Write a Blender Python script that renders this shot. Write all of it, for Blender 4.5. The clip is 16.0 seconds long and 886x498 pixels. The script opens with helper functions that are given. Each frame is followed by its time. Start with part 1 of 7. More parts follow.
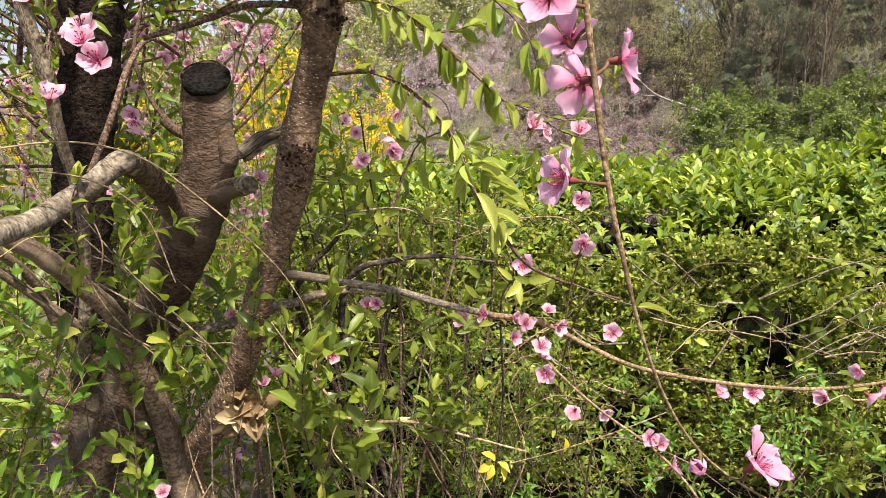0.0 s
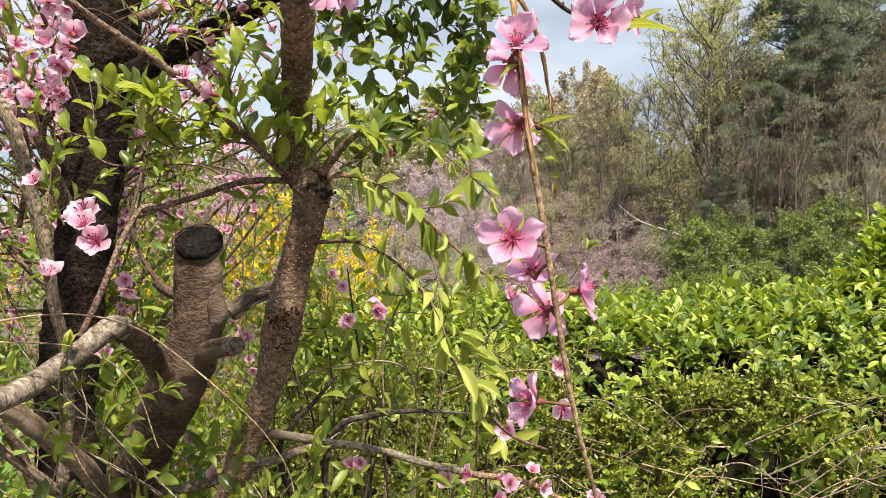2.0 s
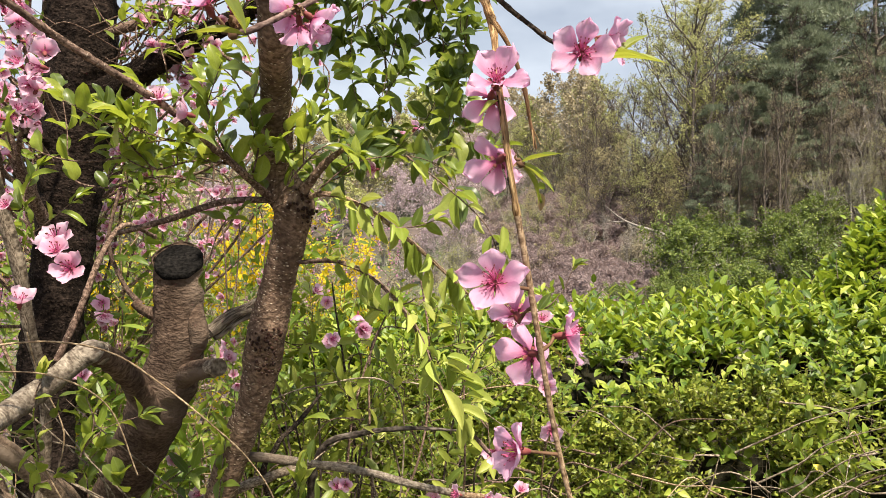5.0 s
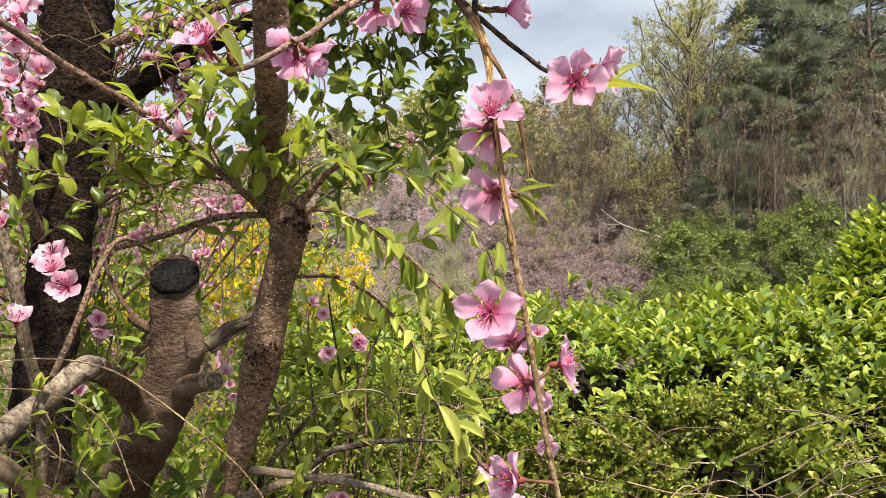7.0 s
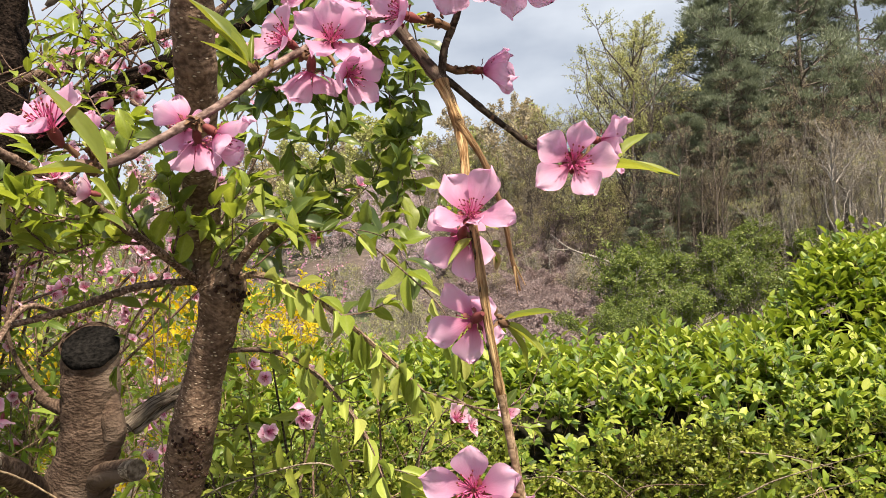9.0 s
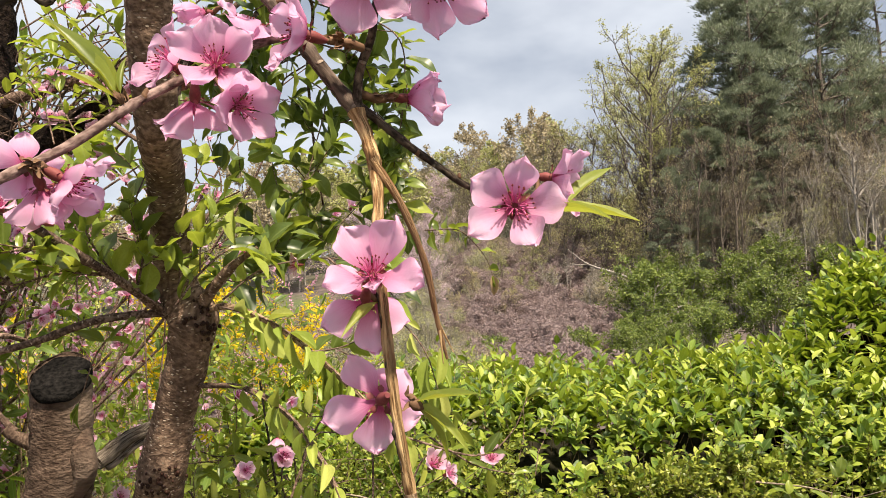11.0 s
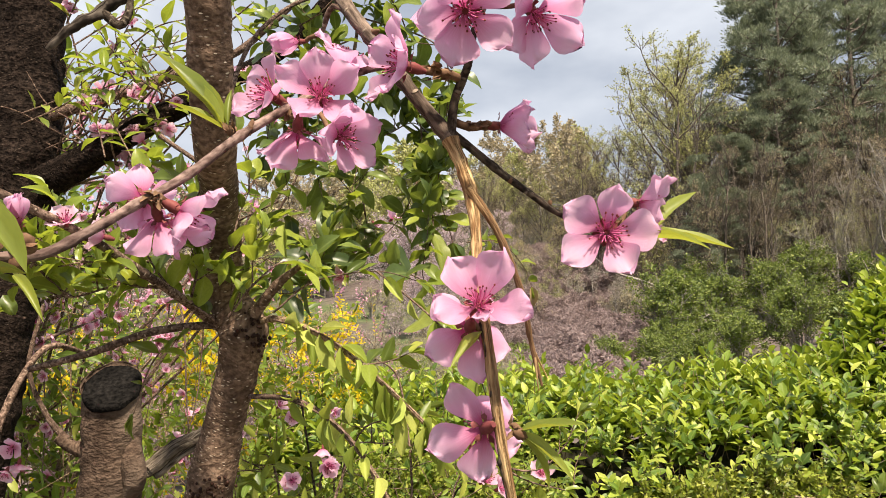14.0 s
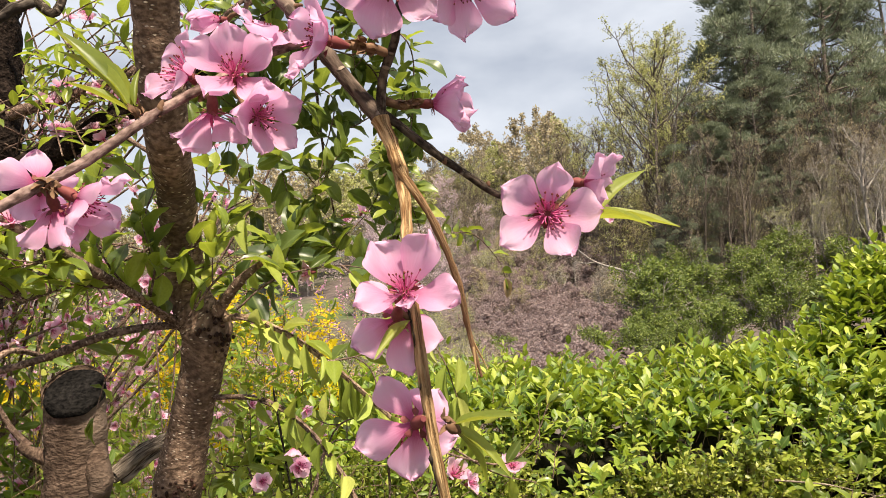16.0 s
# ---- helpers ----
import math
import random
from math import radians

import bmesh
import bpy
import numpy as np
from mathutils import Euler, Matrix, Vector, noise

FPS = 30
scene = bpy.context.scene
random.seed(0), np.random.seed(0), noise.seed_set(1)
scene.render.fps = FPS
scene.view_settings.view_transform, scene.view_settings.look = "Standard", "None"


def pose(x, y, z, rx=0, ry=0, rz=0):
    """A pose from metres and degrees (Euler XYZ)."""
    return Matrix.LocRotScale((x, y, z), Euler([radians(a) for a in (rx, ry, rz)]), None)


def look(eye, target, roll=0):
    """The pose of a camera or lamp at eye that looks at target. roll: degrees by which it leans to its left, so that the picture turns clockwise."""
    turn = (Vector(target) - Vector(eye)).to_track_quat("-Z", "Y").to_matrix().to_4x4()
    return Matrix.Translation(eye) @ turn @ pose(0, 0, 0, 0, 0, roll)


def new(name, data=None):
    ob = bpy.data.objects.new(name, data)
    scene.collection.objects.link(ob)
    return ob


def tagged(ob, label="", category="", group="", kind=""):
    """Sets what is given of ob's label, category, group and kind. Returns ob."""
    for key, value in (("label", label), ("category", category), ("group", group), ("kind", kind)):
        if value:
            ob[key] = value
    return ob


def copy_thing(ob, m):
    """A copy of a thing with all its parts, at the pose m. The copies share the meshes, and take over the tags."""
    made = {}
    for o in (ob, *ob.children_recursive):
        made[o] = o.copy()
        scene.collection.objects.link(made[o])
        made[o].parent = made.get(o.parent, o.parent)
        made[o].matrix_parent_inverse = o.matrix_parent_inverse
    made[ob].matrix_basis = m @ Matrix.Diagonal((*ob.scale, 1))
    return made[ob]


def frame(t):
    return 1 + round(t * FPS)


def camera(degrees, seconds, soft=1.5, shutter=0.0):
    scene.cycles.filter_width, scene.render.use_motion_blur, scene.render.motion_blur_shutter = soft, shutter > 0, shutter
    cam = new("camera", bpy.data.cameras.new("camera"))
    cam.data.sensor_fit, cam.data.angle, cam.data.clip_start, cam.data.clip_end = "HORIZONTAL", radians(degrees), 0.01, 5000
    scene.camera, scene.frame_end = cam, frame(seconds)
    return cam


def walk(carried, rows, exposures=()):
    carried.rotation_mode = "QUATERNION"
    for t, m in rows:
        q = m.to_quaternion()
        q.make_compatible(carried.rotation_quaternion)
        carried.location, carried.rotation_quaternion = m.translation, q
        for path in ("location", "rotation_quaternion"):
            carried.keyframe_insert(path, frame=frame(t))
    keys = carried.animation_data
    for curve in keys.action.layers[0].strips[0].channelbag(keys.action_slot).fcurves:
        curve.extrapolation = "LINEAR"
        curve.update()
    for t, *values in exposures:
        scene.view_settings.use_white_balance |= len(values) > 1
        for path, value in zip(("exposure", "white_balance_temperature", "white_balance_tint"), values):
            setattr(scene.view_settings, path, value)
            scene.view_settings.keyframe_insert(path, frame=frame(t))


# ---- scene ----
cam = camera(63.3, 16.0, 0.9)
PATH = [
    (0, (0.016, -0.09, 1.477), (0.017, 1.896, 1.24), 0.1),
    (0.5, (0.003, -0.093, 1.47), (0.035, 1.9, 1.305), 0.4),
    (1, (0.004, -0.093, 1.471), (0.045, 1.905, 1.387), 0.5),
    (1.5, (0.017, -0.105, 1.508), (0.058, 1.895, 1.521), 0.3),
    (2, (0.024, -0.124, 1.543), (0.059, 1.873, 1.646), -0.2),
    (2.5, (0.024, -0.136, 1.562), (0.057, 1.858, 1.711), -0.7),
    (3, (0.018, -0.12, 1.57), (0.055, 1.873, 1.735), -1.0),
    (3.5, (0.024, -0.119, 1.577), (0.072, 1.874, 1.734), -1.2),
    (4, (0.027, -0.124, 1.573), (0.087, 1.87, 1.715), -1.1),
    (4.5, (0.038, -0.111, 1.572), (0.108, 1.884, 1.696), -1.0),
    (5, (0.03, -0.106, 1.571), (0.099, 1.89, 1.678), -0.9),
    (7.5, (0.03, -0.112, 1.605), (0.122, 1.882, 1.729), -1.3),
    (8, (0.057, -0.091, 1.633), (0.207, 1.897, 1.784), -1.7),
    (8.5, (0.025, -0.036, 1.647), (0.244, 1.944, 1.817), -2.2),
    (11, (0.085, 0.062, 1.679), (0.255, 2.042, 1.903), -2.0),
    (11.5, (0.073, 0.055, 1.683), (0.212, 2.036, 1.92), -2.2),
    (12, (0.067, 0.052, 1.682), (0.179, 2.035, 1.919), -2.2),
    (12.5, (0.069, 0.046, 1.684), (0.157, 2.03, 1.916), -2.2),
    (13, (0.056, 0.054, 1.672), (0.136, 2.039, 1.903), -2.0),
    (13.5, (0.059, 0.056, 1.683), (0.145, 2.04, 1.918), -1.8),
    (14, (0.053, 0.06, 1.689), (0.157, 2.042, 1.933), -1.6),
    (14.5, (0.053, 0.063, 1.697), (0.177, 2.043, 1.945), -1.9),
    (15, (0.061, 0.08, 1.673), (0.201, 2.06, 1.922), -2.5),
    (15.5, (0.074, 0.074, 1.687), (0.219, 2.055, 1.925), -2.9),
    (16, (0.076, 0.077, 1.686), (0.227, 2.058, 1.914), -3.2),
]
walk(cam, [(t, look(eye, target, roll)) for t, eye, target, roll in PATH], [(0.0, 1.14, 6500, 10.5), (5.0, 1.10, 6550, 11), (11.0, 1.04, 6800, 13), (16.0, 1.06, 6850, 13.5)])

# ---------------------------------------------------------------- sky, sun
world = bpy.data.worlds.new("sky")
scene.world = world
world.use_nodes = True
SUN_EL, SUN_AZ = 58.0, 158.0          # degrees above the horizon; from straight ahead, minus is to the left
wn, wl = world.node_tree.nodes, world.node_tree.links
bg = wn["Background"]
sky = wn.new("ShaderNodeTexSky")
sky.sky_type = "NISHITA"
sky.sun_disc = False
sky.sun_elevation = radians(SUN_EL)
sky.sun_rotation = radians(SUN_AZ)
sky.dust_density = 2.5
coord = wn.new("ShaderNodeTexCoord")
squash = wn.new("ShaderNodeMapping")
squash.inputs["Scale"].default_value = (1.6, 1.6, 3.6)
wl.new(coord.outputs["Generated"], squash.inputs["Vector"])
cloud = wn.new("ShaderNodeTexNoise")
cloud.inputs["Scale"].default_value = 1.7
cloud.inputs["Detail"].default_value = 5
wl.new(squash.outputs["Vector"], cloud.inputs["Vector"])
cramp = wn.new("ShaderNodeValToRGB")
cramp.color_ramp.elements[0].position, cramp.color_ramp.elements[0].color = 0.36, (0.35, 0.35, 0.35, 1)
cramp.color_ramp.elements[1].position, cramp.color_ramp.elements[1].color = 0.66, (0.97, 0.97, 0.97, 1)
wl.new(cloud.outputs["Fac"], cramp.inputs["Fac"])
veil = wn.new("ShaderNodeMix")
veil.data_type = "RGBA"
wl.new(cramp.outputs["Color"], veil.inputs["Factor"])
wl.new(sky.outputs["Color"], veil.inputs[6])
veil.inputs[7].default_value = (8.3, 9.15, 10.2, 1)     # high thin cloud
wl.new(veil.outputs[2], bg.inputs["Color"])
bg.inputs["Strength"].default_value = 0.050

sun = new("sun", bpy.data.lights.new("sun", "SUN"))
sun.data.energy, sun.data.angle, sun.data.color = 5.0, radians(3.0), (1.0, 0.905, 0.73)
az, el = radians(SUN_AZ), radians(SUN_EL)
sun_from = Vector((math.sin(az) * math.cos(el), math.cos(az) * math.cos(el), math.sin(el)))
sun.matrix_world = look(sun_from * 40, (0, 0, 0))


# ---------------------------------------------------------------- materials
def node_mat(name):
    m = bpy.data.materials.new(name)
    m.use_nodes = True
    return m, m.node_tree.nodes, m.node_tree.links, m.node_tree.nodes["Principled BSDF"]


def ramp(nodes, links, source, stops):
    r = nodes.new("ShaderNodeValToRGB")
    e = r.color_ramp.elements
    while len(e) < len(stops):
        e.new(0.5)
    for item, (at, col) in zip(e, stops):
        item.position, item.color = at, (*col, 1)
    links.new(source, r.inputs["Fac"])
    return r.outputs["Color"]


def noise_tex(nodes, links, vec, scale, detail=4, stretch=(1, 1, 1)):
    mp = nodes.new("ShaderNodeMapping")
    mp.inputs["Scale"].default_value = stretch
    links.new(vec, mp.inputs["Vector"])
    n = nodes.new("ShaderNodeTexNoise")
    n.inputs["Scale"].default_value, n.inputs["Detail"].default_value = scale, detail
    links.new(mp.outputs["Vector"], n.inputs["Vector"])
    return n.outputs["Fac"]


def mix_rgb(nodes, links, fac, a, b, mode="MIX"):
    m = nodes.new("ShaderNodeMix")
    m.data_type, m.blend_type = "RGBA", mode
    for sock, val in ((m.inputs["Factor"], fac), (m.inputs[6], a), (m.inputs[7], b)):
        if hasattr(val, "is_linked"):
            links.new(val, sock)
        elif isinstance(val, tuple):
            sock.default_value = (*val, 1)
        else:
            sock.default_value = val
    return m.outputs[2]


def bump(nodes, links, height, bsdf, strength, distance):
    b = nodes.new("ShaderNodeBump")
    b.inputs["Strength"].default_value, b.inputs["Distance"].default_value = strength, distance
    links.new(height, b.inputs["Height"])
    links.new(b.outputs["Normal"], bsdf.inputs["Normal"])


def attr(nodes, name="map"):
    a = nodes.new("ShaderNodeAttribute")
    a.attribute_name = name
    return a


def bark(name, dark, light, dots=None, band=1.0, relief=0.003, patch=None, freq=1.0, contrast=1.0):
    """Bark in metres round and along the limb: fine cross-wrinkles, blotches, and pale breathing pores where it has them."""
    m, n, l, b = node_mat(name)
    a = attr(n)
    broad = noise_tex(n, l, a.outputs["Vector"], 78 * freq, 6, (1.0, 3.2 * band, 1.0))
    grain = noise_tex(n, l, a.outputs["Vector"], 190 * freq, 4, (1.0, 2.4 * band, 1.0))
    fine = mix_rgb(n, l, 0.42, broad, grain)
    blot = noise_tex(n, l, a.outputs["Vector"], 16, 3, (1, 1, 1))
    low_ = tuple(c * (1 - 0.6 * contrast) for c in dark)
    high_ = tuple(min(1, c * (1 + 0.45 * contrast)) for c in light)
    col = ramp(n, l, fine, [(0.38, low_), (0.46, dark), (0.55, light), (0.64, high_)])
    low = tuple(c * 0.45 for c in dark)
    col = mix_rgb(n, l, ramp(n, l, blot, [(0.42, (0, 0, 0)), (0.62, (1, 1, 1))]), col, mix_rgb(n, l, 0.6, col, low))
    if patch:
        big = noise_tex(n, l, a.outputs["Vector"], 7, 2, (1, 0.5, 1))
        col = mix_rgb(n, l, ramp(n, l, big, [(0.52, (0, 0, 0)), (0.66, (1, 1, 1))]), col, patch)
    height = fine
    if dots:
        mp = n.new("ShaderNodeMapping")
        mp.inputs["Scale"].default_value = (0.50, 1.2, 1)
        l.new(a.outputs["Vector"], mp.inputs["Vector"])
        v = n.new("ShaderNodeTexVoronoi")
        v.inputs["Scale"].default_value = 215
        l.new(mp.outputs["Vector"], v.inputs["Vector"])
        spot = ramp(n, l, v.outputs["Distance"], [(0.17, (1, 1, 1)), (0.27, (0, 0, 0))])
        gate = ramp(n, l, v.outputs["Color"], [(0.35, (0, 0, 0)), (0.42, (1, 1, 1))])
        spot = mix_rgb(n, l, 1.0, spot, gate, "MULTIPLY")
        col = mix_rgb(n, l, spot, col, dots)
        height = mix_rgb(n, l, 0.5, fine, spot, "ADD")
    l.new(col, b.inputs["Base Color"])
    b.inputs["Roughness"].default_value = 0.9
    b.inputs["Specular IOR Level"].default_value = 0.05
    bump(n, l, height, b, 1.0, relief * 1.8)
    return m


def leafy(name, stops, through_col, share=0.35, rough=0.42, vein=0.25, single=False):
    """Leaf: colour differs from leaf to leaf, a paler midrib, light passes through."""
    m, n, l, b = node_mat(name)
    if single:
        rnd = n.new("ShaderNodeObjectInfo").outputs["Random"]
    else:
        rnd = n.new("ShaderNodeNewGeometry").outputs["Random Per Island"]
    col = ramp(n, l, rnd, stops)
    a = attr(n)
    sep = n.new("ShaderNodeSeparateXYZ")
    l.new(a.outputs["Vector"], sep.inputs["Vector"])
    ab = n.new("ShaderNodeMath")
    ab.operation = "ABSOLUTE"
    l.new(sep.outputs["X"], ab.inputs[0])
    rib = ramp(n, l, ab.outputs[0], [(0.02, (vein, vein, vein)), (0.16, (0, 0, 0))])
    col = mix_rgb(n, l, rib, col, (0.42, 0.48, 0.16))
    mott = noise_tex(n, l, a.outputs["Vector"], 7, 4, (1, 2, 3))
    col = mix_rgb(n, l, ramp(n, l, mott, [(0.35, (0.22, 0.22, 0.22)), (0.6, (0, 0, 0))]), col, tuple(c * 0.5 for c in stops[0][1]))
    l.new(col, b.inputs["Base Color"])
    b.inputs["Roughness"].default_value = rough
    b.inputs["Specular IOR Level"].default_value = 0.38
    tr = n.new("ShaderNodeBsdfTranslucent")
    l.new(mix_rgb(n, l, 0.55, col, through_col), tr.inputs["Color"])
    ms = n.new("ShaderNodeMixShader")
    ms.inputs["Fac"].default_value = share
    l.new(b.outputs["BSDF"], ms.inputs[1])
    l.new(tr.outputs["BSDF"], ms.inputs[2])
    l.new(ms.outputs["Shader"], n["Material Output"].inputs["Surface"])
    return m


def petal_mat(name, tip, mid, throat, single=True):
    m, n, l, b = node_mat(name)
    a = attr(n)
    sep = n.new("ShaderNodeSeparateXYZ")
    l.new(a.outputs["Vector"], sep.inputs["Vector"])
    streak = noise_tex(n, l, a.outputs["Vector"], 6, 3, (3.2, 0.5, 1))
    add = n.new("ShaderNodeMath")
    add.operation = "MULTIPLY_ADD"
    l.new(streak, add.inputs[0])
    add.inputs[1].default_value = 0.24
    l.new(sep.outputs["Y"], add.inputs[2])
    col = ramp(n, l, add.outputs[0], [(0.24, throat), (0.40, tuple(0.4 * a + 0.6 * b for a, b in zip(throat, mid))), (0.58, mid), (0.92, tip), (1.0, tuple(min(1, c * 1.06) for c in tip))])
    rnd = (n.new("ShaderNodeObjectInfo").outputs["Random"] if single else n.new("ShaderNodeNewGeometry").outputs["Random Per Island"])
    col = mix_rgb(n, l, ramp(n, l, rnd, [(0.0, (0, 0, 0)), (1.0, (0.3, 0.3, 0.3))]), col, mid)
    l.new(col, b.inputs["Base Color"])
    b.inputs["Roughness"].default_value = 0.55
    fine = noise_tex(n, l, a.outputs["Vector"], 9, 3, (5, 0.8, 1))
    bump(n, l, fine, b, 0.25, 0.001)
    tr = n.new("ShaderNodeBsdfTranslucent")
    l.new(col, tr.inputs["Color"])
    ms = n.new("ShaderNodeMixShader")
    ms.inputs["Fac"].default_value = 0.55
    l.new(b.outputs["BSDF"], ms.inputs[1])
    l.new(tr.outputs["BSDF"], ms.inputs[2])
    l.new(ms.outputs["Shader"], n["Material Output"].inputs["Surface"])
    return m


def plain(name, a, b_, scale=40, rough=0.7, relief=0.002):
    m, n, l, b = node_mat(name)
    tc = n.new("ShaderNodeTexCoord").outputs["Object"]
    f = noise_tex(n, l, tc, scale, 5)
    g = noise_tex(n, l, tc, scale / 9, 3)
    col = ramp(n, l, f, [(0.3, a), (0.7, b_)])
    col = mix_rgb(n, l, ramp(n, l, g, [(0.35, (0, 0, 0)), (0.65, (0.5, 0.5, 0.5))]), col, tuple(c * 0.6 for c in a))
    l.new(col, b.inputs["Base Color"])
    b.inputs["Roughness"].default_value = rough
    b.inputs["Specular IOR Level"].default_value = 0.15 if rough < 0.99 else 0.02
    bump(n, l, f, b, 0.6, relief)
    return m


BARK_SPECKLED = bark("speckled_bark", (0.135, 0.088, 0.064), (0.25, 0.17, 0.122), dots=(0.62, 0.51, 0.40), band=0.5, contrast=0.7)
BARK_STUMP = bark("wrinkled_bark", (0.078, 0.052, 0.039), (0.145, 0.10, 0.075), band=0.62, relief=0.0032, patch=(0.165, 0.122, 0.095), contrast=0.55)
BARK_FOOT = bark("damp_brown_bark", (0.065, 0.044, 0.033), (0.135, 0.094, 0.070), band=0.5, relief=0.005, patch=(0.085, 0.068, 0.05), contrast=0.8)
BARK_LOWER = bark("warm_brown_bark", (0.125, 0.088, 0.064), (0.245, 0.178, 0.13), band=0.45, relief=0.002, patch=(0.20, 0.155, 0.12), contrast=0.6)
BARK_DARK = bark("dark_bark", (0.012, 0.0085, 0.007), (0.030, 0.021, 0.017), dots=(0.07, 0.052, 0.042), band=0.38, relief=0.007)
BARK_GREY = bark("smooth_grey_bark", (0.155, 0.125, 0.10), (0.275, 0.235, 0.19), band=0.6, relief=0.0022, patch=(0.115, 0.088, 0.070), freq=0.9)
BARK_TAN = bark("tan_bark", (0.20, 0.13, 0.08), (0.36, 0.26, 0.17), band=0.8, relief=0.001)
BARK_TWIG = bark("twig_bark", (0.10, 0.065, 0.05), (0.24, 0.165, 0.13), dots=(0.38, 0.3, 0.24), band=0.3, relief=0.0008, freq=2.2)
TWIG_GREY = bark("fissured_twig_bark", (0.085, 0.062, 0.05), (0.20, 0.15, 0.12), dots=(0.30, 0.24, 0.19), band=0.12, relief=0.0009, freq=2.4)
TWIG_DARK = bark("dark_twig_bark", (0.035, 0.027, 0.022), (0.10, 0.078, 0.06), dots=(0.22, 0.18, 0.14), band=0.25, relief=0.0008, freq=2.5)
BARK_ROSY = bark("rosy_twig_bark", (0.13, 0.085, 0.075), (0.24, 0.17, 0.15), band=0.18, relief=0.0008, freq=3.0)
PEELED = bark("peeled_wood", (0.25, 0.14, 0.065), (0.56, 0.38, 0.20), band=0.05, relief=0.0014, patch=(0.17, 0.095, 0.055), freq=4.5)
CHARRED = plain("weathered_cut_wood", (0.0025, 0.0025, 0.0025), (0.021, 0.019, 0.018), 170, 1.0, 0.012)
GUM = plain("dried_gum", (0.012, 0.006, 0.005), (0.05, 0.022, 0.014), 160, 0.45, 0.006)
SPLINTER = bark("splintered_wood", (0.09, 0.07, 0.055), (0.30, 0.25, 0.2), band=0.1, relief=0.004)
SPLINTER_DARK = bark("dead_grey_wood", (0.05, 0.04, 0.034), (0.15, 0.125, 0.105), band=0.2, relief=0.002)
DRY_STEM = bark("dry_stem", (0.26, 0.18, 0.11), (0.47, 0.36, 0.24), band=0.4, relief=0.0006)
GREY_STEM = bark("grey_dry_stem", (0.15, 0.115, 0.085), (0.34, 0.28, 0.215), band=0.4, relief=0.0006)
FAR_BARK = bark("forest_bark", (0.29, 0.26, 0.235), (0.46, 0.425, 0.39), band=0.3, relief=0.02)
WOOD_BARK = bark("woodland_bark", (0.105, 0.085, 0.072), (0.21, 0.18, 0.155), band=0.3, relief=0.02)
PINE_BARK = bark("pine_bark", (0.12, 0.10, 0.09), (0.25, 0.21, 0.18), band=0.3, relief=0.02)
LEAF_VINE = leafy("young_leaf", [(0.0, (0.05, 0.08, 0.02)), (0.35, (0.125, 0.172, 0.034)), (0.7, (0.235, 0.305, 0.045)), (0.9, (0.33, 0.385, 0.065)), (1.0, (0.43, 0.43, 0.095))], (0.50, 0.58, 0.04), 0.45, rough=0.33, single=True)
LEAF_DEEP = leafy("deep_green_leaf", [(0.0, (0.035, 0.06, 0.02)), (0.5, (0.085, 0.13, 0.036)), (0.85, (0.18, 0.23, 0.05)), (1.0, (0.30, 0.33, 0.07))], (0.34, 0.42, 0.04), 0.38, rough=0.36, single=True)
LEAF_NEAR = leafy("narrow_peach_leaf", [(0.0, (0.14, 0.185, 0.03)), (1.0, (0.29, 0.33, 0.055))], (0.54, 0.56, 0.05), 0.4, rough=0.42, single=True)
LEAF_POD = leafy("pale_folded_leaf", [(0.0, (0.21, 0.28, 0.045)), (0.6, (0.33, 0.40, 0.07)), (1.0, (0.46, 0.48, 0.13))], (0.42, 0.48, 0.05), 0.35, rough=0.5, single=True)
LEAF_SPRAY = leafy("spray_leaf", [(0.0, (0.05, 0.09, 0.018)), (0.45, (0.14, 0.215, 0.03)), (0.85, (0.27, 0.345, 0.05)), (1.0, (0.40, 0.40, 0.09))], (0.38, 0.52, 0.03), 0.40)
LEAF_WEED = leafy("weed_leaf", [(0.0, (0.04, 0.10, 0.015)), (0.5, (0.12, 0.24, 0.03)), (1.0, (0.27, 0.40, 0.06))], (0.3, 0.5, 0.03), 0.35)
LEAF_HEDGE = leafy("hedge_leaf", [(0.0, (0.024, 0.058, 0.012)), (0.3, (0.095, 0.17, 0.022)), (0.7, (0.26, 0.345, 0.04)), (1.0, (0.48, 0.52, 0.10))], (0.42, 0.52, 0.025), 0.32, rough=0.46)
LEAF_OLIVE = leafy("small_olive_leaf", [(0.0, (0.06, 0.10, 0.018)), (0.45, (0.20, 0.25, 0.035)), (1.0, (0.42, 0.44, 0.085))], (0.46, 0.50, 0.05), 0.36)
LEAF_BUSH = leafy("bush_leaf", [(0.0, (0.06, 0.095, 0.028)), (0.6, (0.14, 0.19, 0.042)), (1.0, (0.29, 0.34, 0.075))], (0.30, 0.38, 0.07), 0.35, rough=0.6)
LEAF_BUD = leafy("budding_leaf", [(0.0, (0.31, 0.33, 0.13)), (0.5, (0.44, 0.45, 0.18)), (1.0, (0.56, 0.54, 0.27))], (0.48, 0.50, 0.18), 0.4, rough=0.7)
LEAF_RUST = leafy("withered_leaf", [(0.0, (0.27, 0.22, 0.15)), (0.5, (0.39, 0.33, 0.22)), (1.0, (0.50, 0.44, 0.30))], (0.36, 0.29, 0.17), 0.4, rough=0.8)
LEAF_AMBER = leafy("amber_young_leaf", [(0.0, (0.38, 0.30, 0.17)), (0.5, (0.52, 0.44, 0.24)), (1.0, (0.62, 0.58, 0.34))], (0.56, 0.50, 0.26), 0.4, rough=0.7)
